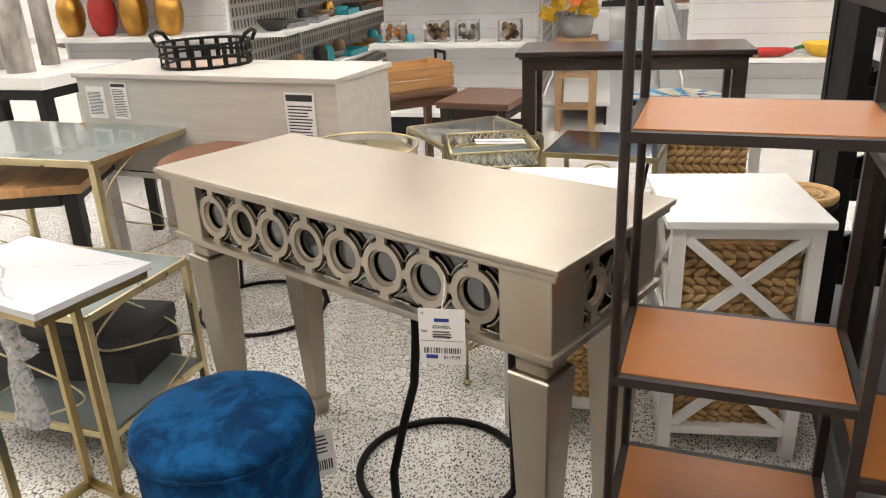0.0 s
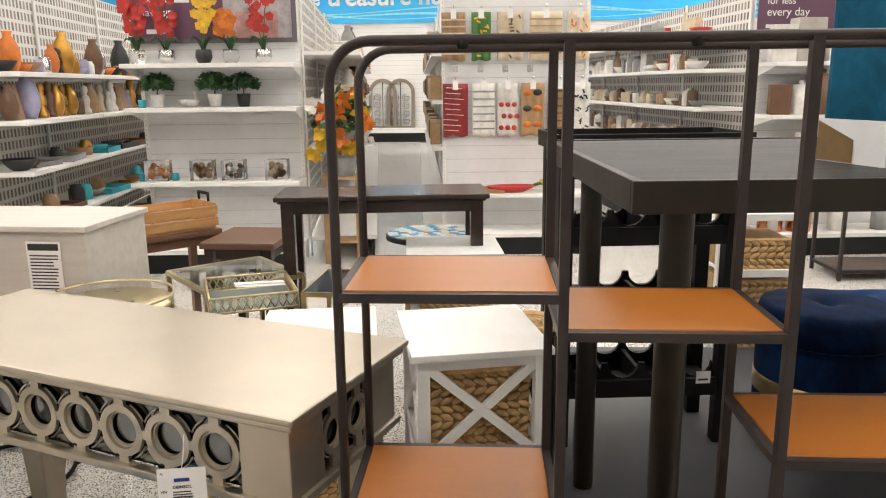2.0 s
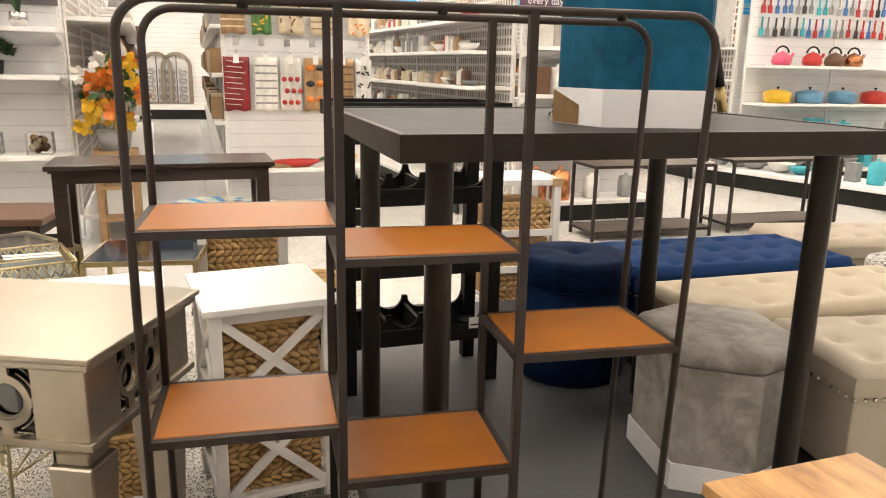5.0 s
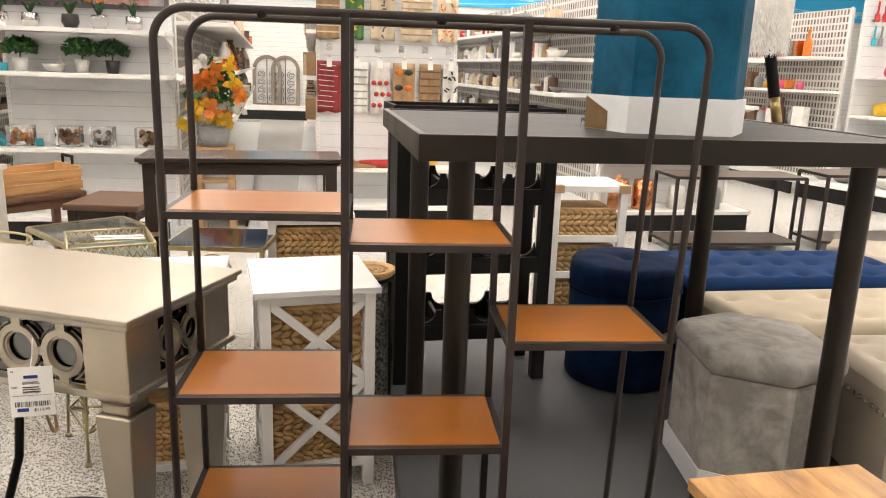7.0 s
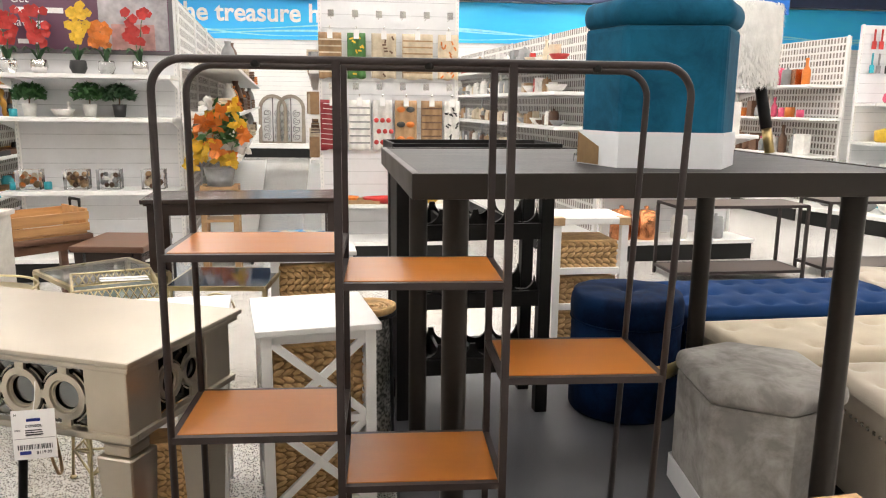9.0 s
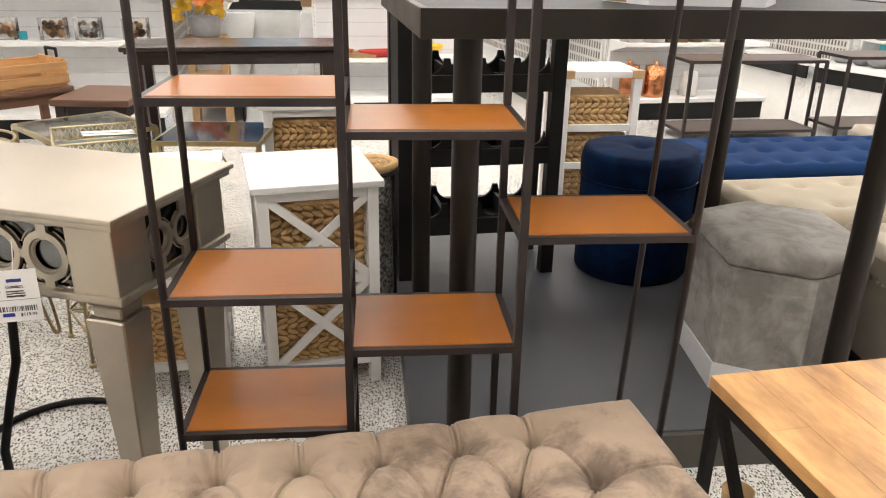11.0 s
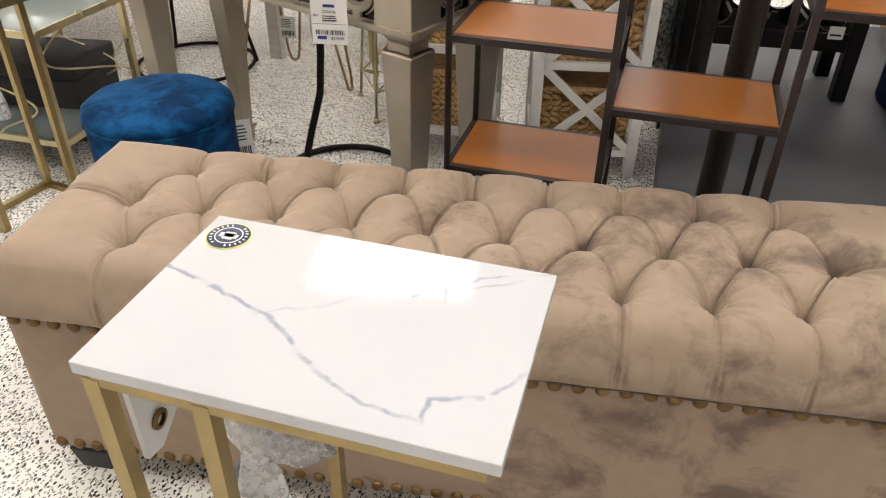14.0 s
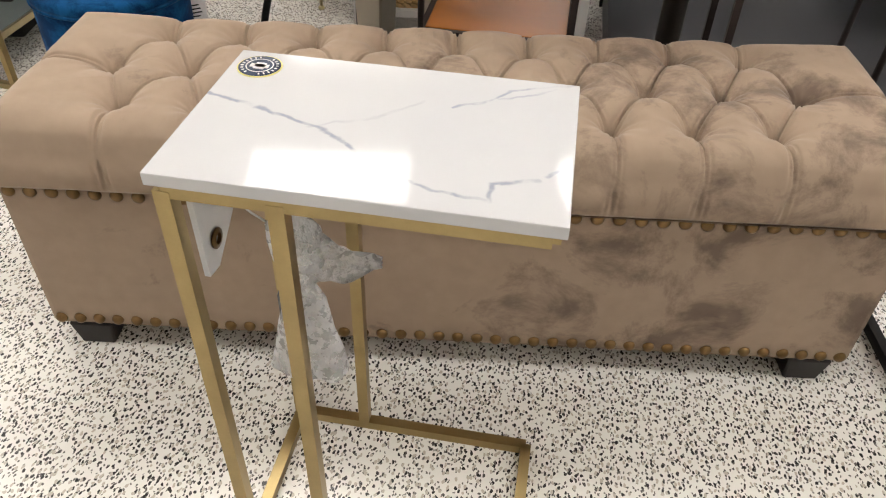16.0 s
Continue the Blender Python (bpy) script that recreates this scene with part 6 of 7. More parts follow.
# ---- signs and the far wall ----
M_BANNER = material("blue banner print", (0.012, 0.34, 0.80), 0.4, 0.0, 0.2, 0.35, 3, dark=(0.03, 0.56, 0.88), stretch=(1, 1, 4))
M_BANNERLIGHT = material("pale blue wave", (0.30, 0.74, 0.92), 0.4)
M_NAVYBAND = material("navy soffit", (0.030, 0.045, 0.105), 0.6)
M_PURPLE = material("plum sign print", (0.125, 0.055, 0.095), 0.45, 0.0, 0.1, 2, 20)
M_SIGNFRAME = material("grey sign frame", (0.12, 0.11, 0.12), 0.4)
M_WORDS = material("white lettering", (0.85, 0.85, 0.85), 0.5)
M_PHOTO = [material("sign photo rose", (0.50, 0.28, 0.26), 0.4, 0.0, 0.3, 5, 20), material("sign photo grey", (0.42, 0.40, 0.42), 0.4, 0.0, 0.3, 5, 20)]
WALL_Y = FLOOR_Y1 - 0.9
plain("trim", box(B(), FLOOR_X0 + 0.16, WALL_Y - 0.35, 3.42, FLOOR_X1 - 0.16, WALL_Y - 0.30, CEIL), M_NAVYBAND, "dark navy soffit band over the far wall", "trim")

banner = thing("wall_banner", "bright blue store banner with white lettering on the far wall", "banner", pose(0, WALL_Y - 0.04, 0))
part("print", box(B(), -9.0, -0.01, 2.55, 12.0, 0.01, 3.42), M_BANNER, banner)
for k, (amp, ph, z) in enumerate(((0.10, 0.0, 2.72), (0.07, 1.6, 2.80), (0.06, 2.9, 2.66))):
    bm = B()
    last = None
    for i in range(60):
        x = -9.0 + 21.0 * i / 59
        zz = z + amp * math.sin(x * 0.9 + ph)
        cur = (bm.verts.new((x, -0.014 - 0.002 * k, zz)), bm.verts.new((x, -0.014 - 0.002 * k, zz + 0.035 + 0.02 * math.sin(x + k))))
        if last:
            bm.faces.new((last[0], cur[0], cur[1], last[1]))
        last = cur
    part("wave_line", bm, M_BANNERLIGHT, banner)
words("lettering", "the treasure hunt", 0.54, M_WORDS, banner, pose(-4.12, -0.03, 2.93, 90, 0, 0), bold=0.012)

# slat lines on the far wall, and the mirrors that lean there
bm = B()
for k in range(24):
    box(bm, FLOOR_X0 + 0.2, WALL_Y - 0.006, 0.35 + 0.10 * k, FLOOR_X1 - 0.2, WALL_Y - 0.002, 0.357 + 0.10 * k)
tagged(plain("trim", bm, M_SLAT, "slat lines of the far wall", "trim"), kind="structure")
ledge = thing("display_ledge", "low white display ledge with black kick plate", "ledge", pose(-3.1, WALL_Y - 0.42, 0))
part("deck", box(B(), 0, 0, 0.20, 3.0, 0.38, 0.30, 0.004), M_SHELF, ledge)
part("kick_plate", box(B(), 0.02, 0.02, 0.0, 2.98, 0.36, 0.20), M_KICK, ledge)


def arched_mirror(x, label):
    t = thing("arched_panel", label, "wall decor", pose(x, WALL_Y - 0.10, 0.305, -4, 0, 0), "arched wall panels")
    w, h = 0.55, 1.03
    pts = [(-w / 2, 0, 0), (-w / 2, 0, h - w / 2)] + arc(0, 0, h - w / 2, w / 2, 180, 0, 16)[1:] + [(w / 2, 0, 0)]
    part("frame", tube(B(), pts + [pts[0]], 0.035, 4, square=True), M_GREYFRAME, t)
    for sx in (-1, 1):
        for k in range(4):
            z = 0.14 + 0.17 * k
            part("iron_scroll", tube(B(), arc(sx * 0.115, -0.006, z, 0.072, 90 * sx, 90 * sx + 300, 14) + arc(sx * 0.115, -0.006, z, 0.036, 90 * sx + 300, 90 * sx + 600, 12), 0.007, 5), M_IRON, t)
    part("iron_bar", tube(B(), [(0, -0.008, 0), (0, -0.008, h - 0.03)], 0.010, 5), M_IRON, t)
    return t


M_GREYFRAME = wood("weathered frame wood", (0.24, 0.20, 0.155), (0.14, 0.11, 0.085), 1.0, 0.7)
arched_mirror(-2.10, "weathered arched wall panel with iron scrollwork")
arched_mirror(-1.70, "weathered arched wall panel with iron scrollwork")

SIGN_A = thing("store_sign", "plum poster sign with photograph in grey frame", "sign", END_A @ pose(-0.02, -0.03, 1.505))
part("frame", box(B(), 0, 0, 0, 1.10, 0.02, 0.44, 0.004), M_SIGNFRAME, SIGN_A)
part("poster", box(B(), 0.025, -0.003, 0.025, 1.075, 0.0, 0.415), M_PURPLE, SIGN_A)
part("photo", box(B(), 0.62, -0.006, 0.03, 1.07, -0.0035, 0.41), M_PHOTO[1], SIGN_A)
part("photo", box(B(), 0.70, -0.009, 0.03, 0.98, -0.0065, 0.20), M_PHOTO[0], SIGN_A)
words("lettering", "Get", 0.075, M_WORDS, SIGN_A, pose(0.07, -0.005, 0.325, 90, 0, 0))
words("lettering", "savings", 0.075, M_WORDS, SIGN_A, pose(0.07, -0.005, 0.175, 90, 0, 0))
part("text_bar", box(B(), 0.07, -0.005, 0.26, 0.40, -0.0035, 0.295), M_WORDS, SIGN_A)
part("logo_block", box(B(), 0.10, -0.005, 0.06, 0.25, -0.0035, 0.09), M_WORDS, SIGN_A)

SIGN_P = thing("store_sign", "plum sign with white words above the shelving", "sign", END_P @ pose(-0.03, -0.03, 1.56))
part("poster", box(B(), 0, 0, 0, 0.85, 0.015, 0.44, 0.003), M_PURPLE, SIGN_P)
for k, line in enumerate(("Decorate", "your home", "for less", "every day")):
    words("lettering", line, 0.070 if k < 3 else 0.080, M_WORDS, SIGN_P, pose(0.06, -0.003, 0.35 - 0.080 * k, 90, 0, 0))
part("logo_block", box(B(), 0.06, -0.002, 0.025, 0.17, -0.0003, 0.05), M_WORDS, SIGN_P)


def hanging_sign(text, x, y, z, w, h, turn=0):
    t = thing("hanging_sign", "blue hanging aisle sign with white lettering", "sign", pose(x, y, z, 0, 0, turn))
    part("board", box(B(), -w / 2, 0, -h / 2, w / 2, 0.03, h / 2, 0.004), M_HANG, t)
    words("lettering", text, h * 0.62, M_WORDS, t, pose(-w * 0.42, -0.004, -h * 0.2, 90, 0, 0))
    for s in (-1, 1):
        part("cable", tube(B(), [(s * w * 0.4, 0.015, h / 2), (s * w * 0.4, 0.015, CEIL - z)], 0.004, 5), M_SHELF, t)


M_HANG = material("blue aisle sign", (0.012, 0.16, 0.60), 0.4)
hanging_sign("Home", 5.08, 8.5, 2.56, 0.98, 0.36)
hanging_sign("Fitting Rooms", 8.9, 9.6, 2.86, 1.9, 0.40)
ex = thing("exit_sign", "small green lit exit sign near the ceiling", "sign", pose(1.15, 12.0, 3.42))
part("box", box(B(), -0.2, 0, -0.1, 0.2, 0.05, 0.1, 0.004), M_KICK, ex)
M_EXIT = material("exit green", (0.05, 0.7, 0.25), 0.5, emit=1.2)
words("lettering", "EXIT", 0.17, M_EXIT, ex, pose(-0.19, -0.004, -0.06, 90, 0, 0))
part("stem", tube(B(), [(0, 0.025, 0.1), (0, 0.025, CEIL - 3.42)], 0.012, 6), M_KICK, ex)


low_deck = thing("display_ledge", "long low white shelf deck with black kick plate on terrazzo", "ledge", pose(4.72, 6.35, 0, 0, 0, -68))
part("deck", box(B(), 0, 0, 0.15, 2.5, 0.62, 0.19, 0.004), M_SHELF, low_deck)
part("kick_plate", box(B(), 0.02, 0.03, 0.0, 2.48, 0.60, 0.149), M_KICK, low_deck)


# ---- goods on the shelves ----
def colour_mat(name, c, rough=0.45, metal=0.0):
    return material(name, c, rough, metal, 0.12, 20, 120, vary_each=0.15)


C = {k: colour_mat(k, *v) for k, v in {
    "goods white": ((0.72, 0.70, 0.66),), "goods cream": ((0.60, 0.50, 0.36),), "goods tan": ((0.36, 0.22, 0.11),), "goods brown": ((0.13, 0.065, 0.035),),
    "goods black": ((0.02, 0.02, 0.02),), "goods grey": ((0.25, 0.25, 0.25),), "goods maroon": ((0.22, 0.012, 0.016),), "goods skyblue": ((0.10, 0.27, 0.42),), "goods red": ((0.45, 0.025, 0.020),), "goods orange": ((0.62, 0.17, 0.02),),
    "goods yellow": ((0.72, 0.44, 0.03),), "goods teal": ((0.03, 0.38, 0.46),), "goods blue": ((0.05, 0.16, 0.42),), "goods lilac": ((0.34, 0.34, 0.50),),
    "goods green": ((0.05, 0.16, 0.04),), "goods pink": ((0.75, 0.10, 0.20),), "goods gold": ((0.50, 0.27, 0.06), 0.3, 1.0), "goods silver": ((0.65, 0.64, 0.62), 0.2, 1.0),
    "goods copper": ((0.55, 0.22, 0.10), 0.25, 1.0), "leaf green": ((0.030, 0.115, 0.022), 0.6), "leaf dark": ((0.018, 0.070, 0.020), 0.6), "goods paper": ((0.50, 0.46, 0.42),)}.items()}
M_CLEAR = glass_material("clear plastic", (0.97, 0.97, 0.96), 0.05)

SHAPES = {
    "jar": [(0, 0), (0.038, 0), (0.042, 0.01), (0.042, 0.075), (0.03, 0.09), (0.032, 0.10), (0, 0.104)],
    "bottle": [(0, 0), (0.030, 0), (0.033, 0.01), (0.033, 0.11), (0.012, 0.15), (0.012, 0.19), (0.015, 0.193), (0.015, 0.21), (0, 0.212)],
    "mug": [(0, 0), (0.036, 0), (0.042, 0.012), (0.043, 0.088), (0.038, 0.088), (0.036, 0.02), (0, 0.016)],
    "bowl": [(0, 0), (0.035, 0), (0.06, 0.02), (0.085, 0.055), (0.080, 0.056), (0.05, 0.022), (0, 0.012)],
    "vase": [(0, 0), (0.035, 0), (0.055, 0.05), (0.060, 0.10), (0.045, 0.16), (0.022, 0.20), (0.028, 0.225), (0.022, 0.225), (0.016, 0.20), (0, 0.19)],
    "canister": [(0, 0), (0.05, 0), (0.052, 0.006), (0.052, 0.12), (0.047, 0.124), (0.047, 0.14), (0.01, 0.146), (0.012, 0.16), (0, 0.165)],
    "candle": [(0, 0), (0.035, 0), (0.036, 0.07), (0.032, 0.072), (0.03, 0.06), (0, 0.058)],
    "figurine": [(0, 0), (0.04, 0), (0.042, 0.02), (0.028, 0.05), (0.034, 0.09), (0.03, 0.12), (0.016, 0.14), (0.026, 0.165), (0.022, 0.19), (0, 0.205)],
}
WORDS_FOR = {"jar": "lidded jar", "bottle": "slim bottle", "mug": "ceramic mug", "bowl": "shallow bowl", "vase": "rounded vase", "canister": "lidded canister", "candle": "jar candle", "figurine": "decorative turned ornament", "carton": "printed carton", "tray": "flat tray", "frame": "photo frame", "folded": "folded textile stack"}
GOODS = {}


def goods(kind, colour):
    """One mesh for each kind and colour of shelf goods."""
    key = (kind, colour)
    if key not in GOODS:
        if kind in SHAPES:
            bm = lathe(B(), SHAPES[kind], 16)
        elif kind == "carton":
            bm = box(B(), -0.05, -0.035, 0, 0.05, 0.035, 0.15, 0.002)
            box(bm, -0.035, -0.0365, 0.05, 0.035, -0.0352, 0.11)
        elif kind == "tray":
            bm = box(B(), -0.15, -0.10, 0, 0.15, 0.10, 0.008, 0.002)
            for a in ((-0.15, -0.10, 0.15, -0.09), (-0.15, 0.09, 0.15, 0.10), (-0.15, -0.09, -0.14, 0.09), (0.14, -0.09, 0.15, 0.09)):
                box(bm, a[0], a[1], 0.008, a[2], a[3], 0.035)
        elif kind == "frame":
            bm = box(B(), -0.07, -0.008, 0.0, 0.07, 0.008, 0.18, 0.003, pose(0, 0, 0, -10, 0, 0))
            box(bm, -0.05, -0.011, 0.025, 0.05, -0.0085, 0.155, 0, pose(0, 0, 0, -10, 0, 0))
        else:
            bm = B()
            for k in range(4):
                box(bm, -0.11, -0.09, 0.025 * k, 0.11, 0.09, 0.025 * k + 0.023, 0.008)
        GOODS[key] = mesh_of(kind, bm, C[colour])
    return GOODS[key]


def put(kind, colour, m, scale=1.0):
    plain_colour = colour.split()[-1]
    ob = new({"tray": "serving_tray", "frame": "photo_frame", "folded": "folded_textile"}.get(kind, kind), goods(kind, colour))
    ob.matrix_basis = m @ Matrix.Diagonal((scale, scale, scale, 1))
    return tagged(ob, plain_colour + " " + WORDS_FOR[kind] + " on a store shelf", WORDS_FOR[kind].split()[-1], "shelf goods")


def stock(m, length, shelves, depth, kinds, colours, gap, seed, rows=1, x0=0.06, grow=1.0):
    """Goods set out along the shelves of a unit."""
    rnd = random.Random(seed)
    for z in shelves:
        for row in range(rows):
            x = x0 + rnd.random() * gap
            while x < length - 0.08:
                kind = rnd.choice(kinds)
                s = grow * (0.8 + 0.5 * rnd.random())
                put(kind, rnd.choice(colours), m @ pose(x, -depth * (0.72 - 0.32 * row) + 0.02 * rnd.random(), z + 0.0008, 0, 0, rnd.uniform(-14, 14)), s)
                x += (0.16 if kind in ("tray", "folded") else 0.085) * s * (1.6 if kind in ("tray", "folded") else 1.0) + gap * (0.3 + rnd.random())


MIX = ["goods white", "goods cream", "goods tan", "goods brown", "goods grey", "goods black"]
stock(RUN_L, 7.0, (1.31,), 0.40, ["figurine", "vase", "jar", "bowl"], ["goods tan", "goods lilac", "goods silver", "goods orange", "goods white", "goods brown", "goods gold", "goods black", "goods white"], 0.03, 21, grow=0.95)
stock(RUN_L, 7.0, (1.04,), 0.40, ["figurine", "vase", "frame", "jar"], ["goods tan", "goods black", "goods gold", "goods white", "goods brown", "goods lilac", "goods cream"], 0.05, 22, grow=0.95)
stock(RUN_L, 7.0, (0.755, 0.45), 0.40, ["tray", "tray", "bowl", "jar"], ["goods black", "goods brown", "goods tan", "goods gold", "goods teal", "goods grey", "goods black"], 0.05, 23, grow=0.95)
stock(RUN_L, 7.0, (0.161,), 0.42, ["tray", "bowl", "tray"], ["goods black", "goods brown", "goods grey", "goods gold"], 0.10, 24, grow=1.2)
stock(pose(-1.07, 4.32, 0, 0, 0, 90 + G), 6.5, (1.45, 1.12, 0.80), 0.40, ["folded", "vase", "jar", "carton"], ["goods brown", "goods cream", "goods white", "goods orange", "goods grey"], 0.10, 25, x0=0.5)
stock(RUN_P, 8.3, (1.56, 1.31), 0.40, ["mug", "jar", "carton", "canister", "bowl", "bottle"], ["goods white", "goods cream", "goods grey", "goods white", "goods tan", "goods cream", "goods red", "goods white", "goods grey"], 0.025, 26, grow=0.85)
stock(RUN_P, 8.3, (1.03, 0.74), 0.40, ["mug", "bowl", "carton", "jar", "canister"], ["goods white", "goods cream", "goods tan", "goods brown", "goods grey", "goods white", "goods cream"], 0.025, 27, grow=0.85)
stock(RUN_K, 8.3, (1.45, 1.10, 0.70), 0.40, ["bottle", "carton", "jar", "candle", "canister"], ["goods copper", "goods orange", "goods brown", "goods white", "goods pink", "goods grey", "goods gold"], 0.05, 28, grow=1.2)
stock(RUN_T, 8.2, (1.45, 1.10, 0.75), 0.10, ["carton"], ["goods brown", "goods tan", "goods cream", "goods grey"], 0.06, 29)
stock(END_P, 1.1, (1.345, 0.985, 0.56), 0.32, ["carton", "carton", "canister"], ["goods grey", "goods white", "goods brown", "goods paper"], 0.03, 30, grow=1.5)
stock(END_P, 1.1, (0.161,), 0.38, ["canister", "bowl"], ["goods copper", "goods grey", "goods white"], 0.16, 31, grow=1.4)
stock(low_deck.matrix_basis @ pose(0, 0.62, 0), 2.4, (0.191,), 0.5, ["canister", "carton", "bowl"], ["goods teal", "goods white", "goods grey", "goods white"], 0.12, 33, grow=1.5)
stock(END_K, 2.1, (0.42, 0.161), 0.36, ["canister", "carton", "bowl"], ["goods teal", "goods white", "goods grey"], 0.10, 32, grow=1.6)


def gold_vase(x, colour, size=1.0):
    bm = lathe(B(), [(0, 0), (0.045, 0), (0.072, 0.05), (0.082, 0.12), (0.076, 0.18), (0.050, 0.235), (0.036, 0.255), (0.042, 0.285), (0.034, 0.285), (0.028, 0.25), (0, 0.24)], 28)
    single("metallic_vase", bm, C[colour], ("hammered " + colour.split()[-1] + " metallic vase on the endcap shelf"), "vase", END_V @ pose(x, -0.20, 0.7758), "metallic vases").scale = (size, size, size)


gold_vase(0.25, "goods gold")
gold_vase(0.475, "goods red")
gold_vase(0.69, "goods gold", 1.03)
gold_vase(0.93, "goods gold", 0.98)


def leaves(n, r, h, seed, size, flat=1.0):
    """A crown of small single leaves with gaps."""
    rnd = random.Random(seed)
    bm = B()
    for k in range(n):
        a, b = rnd.uniform(0, 2 * math.pi), math.asin(rnd.uniform(-0.35, 1))
        q = r * (0.45 + 0.6 * rnd.random())
        c = Vector((q * math.cos(a) * math.cos(b), q * math.sin(a) * math.cos(b), h + q * math.sin(b) * flat))
        u = Vector((rnd.uniform(-1, 1), rnd.uniform(-1, 1), rnd.uniform(-0.4, 1))).normalized()
        v = u.cross(Vector((rnd.uniform(-1, 1), rnd.uniform(-1, 1), rnd.uniform(-1, 1)))).normalized()
        s = size * (0.7 + 0.6 * rnd.random())
        p = [c - u * s, c + v * s * 0.45, c + u * s, c - v * s * 0.45]
        bm.faces.new([bm.verts.new(x) for x in p])
    return bm


def potted_plant(m, pot, label, r=0.085, leaf="leaf green", seed=1):
    t = thing("potted_plant", label, "plant", m)
    part("pot", lathe(B(), [(0, 0), (0.034, 0), (0.046, 0.085), (0.040, 0.085), (0.038, 0.075), (0, 0.072)], 20), C[pot], t)
    tagged(part("foliage", leaves(460, r * 1.25, 0.14, seed, 0.020, 0.75), C[leaf], t), kind="stuff")
    part("stem", tube(B(), [(0, 0, 0.07), (0.004, 0, 0.13)], 0.005, 5), C["goods brown"], t)


def orchid(m, pot, petal, label, seed, height=0.34):
    t = thing("orchid_plant", label, "plant", m)
    part("pot", lathe(B(), [(0, 0), (0.036, 0), (0.055, 0.04), (0.050, 0.085), (0.044, 0.09), (0.040, 0.08), (0, 0.075)], 20), pot, t)
    rnd = random.Random(seed)
    for k in range(5):
        a = 2 * math.pi * k / 5 + rnd.random()
        bm = B()
        dx, dy = math.cos(a), math.sin(a)
        w = 0.016
        L = [(0, 0.08, w * 0.6), (0.04, 0.15, w), (0.085, 0.17, w * 0.8), (0.12, 0.14, 0.001)]
        last = None
        for q, z, ww in L:
            cur = (bm.verts.new((dx * q - dy * ww, dy * q + dx * ww, z)), bm.verts.new((dx * q + dy * ww, dy * q - dx * ww, z)))
            if last:
                bm.faces.new((last[0], last[1], cur[1], cur[0]))
            last = cur
        part("leaf", bm, C["leaf dark"], t)
    for s in range(2):
        lean = rnd.uniform(-0.05, 0.05)
        pts = [(0, 0, 0.08), (lean * 0.4, 0, 0.20), (lean, 0, height), (lean * 1.8, -0.01, height + 0.04)]
        part("stem", tube(B(), pts, 0.003, 5), C["leaf green"], t)
        for k in range(12):
            f = rnd.random()
            c = Vector((lean * (0.4 + f) + rnd.uniform(-0.05, 0.05), rnd.uniform(-0.04, 0.01), 0.19 + (height - 0.12) * f))
            bm = B()
            for q in range(5):
                a = 2 * math.pi * q / 5 + rnd.random() * 0.4
                e = Vector((math.cos(a), rnd.uniform(-0.3, 0.1), math.sin(a))) * 0.032
                o = Vector((-math.sin(a), 0, math.cos(a))) * 0.017
                bm.faces.new([bm.verts.new(x) for x in (c, c + e * 0.6 - o, c + e, c + e * 0.6 + o)])
            part("flower", bm, C[petal], t)
    return t


Z1, Z2, Z3 = 1.3658, 1.0858, 0.6008
orchid(END_A @ pose(0.05, -0.15, Z1), M_CLEAR, "goods red", "red silk orchid in a clear glass pot", 41)
orchid(END_A @ pose(0.24, -0.15, Z1), C["goods silver"], "goods red", "dark red silk orchid in a hammered silver pot", 42)
orchid(END_A @ pose(0.49, -0.17, Z1), C["goods black"], "goods yellow", "yellow silk orchid in a black ceramic pot", 43, 0.38)
orchid(END_A @ pose(0.66, -0.14, Z1), M_CLEAR, "goods orange", "orange silk orchid in a small glass pot", 44, 0.26)
orchid(END_A @ pose(0.88, -0.16, Z1), C["goods silver"], "goods red", "bright red silk orchid in a silver pot", 45)
potted_plant(END_A @ pose(0.16, -0.16, Z2), "goods white", "small green artificial plant in a white pot", 0.085, "leaf green", 51)
potted_plant(END_A @ pose(0.54, -0.16, Z2), "goods white", "leafy green artificial plant in a pale pot", 0.090, "leaf green", 52)
potted_plant(END_A @ pose(0.73, -0.16, Z2), "goods black", "dark green artificial plant in a black pot", 0.085, "leaf dark", 53)
put("bowl", "goods white", END_A @ pose(0.37, -0.17, Z2), 0.9)
put("figurine", "goods white", END_A @ pose(0.40, -0.14, Z2), 0.5)
put("candle", "goods teal", END_A @ pose(0.07, -0.20, Z2), 0.7)
put("candle", "goods teal", END_A @ pose(0.03, -0.20, Z3), 0.7)
put("candle", "goods teal", END_A @ pose(0.24, -0.18, Z3), 0.7)


def filled_box(m, colours, seed, label):
    """Clear box full of small dried balls."""
    t = thing("clear_box", label, "decor box", m)
    w, h = 0.15, 0.135
    bm = box(B(), -w / 2, -0.055, 0, w / 2, 0.055, h, 0.003)
    part("shell", bm, M_CLEAR, t, "clear plastic box")
    rnd = random.Random(seed)
    for k in range(22):
        r = rnd.uniform(0.016, 0.026)
        ball = lathe(B(), [(0, -r), (r * 0.6, -r * 0.8), (r, 0), (r * 0.6, r * 0.8), (0, r)], 8)
        part("ball", ball, C[rnd.choice(colours)], t).matrix_basis = pose(rnd.uniform(-0.047, 0.047), rnd.uniform(-0.028, 0.028), rnd.uniform(0.028, h - 0.032))


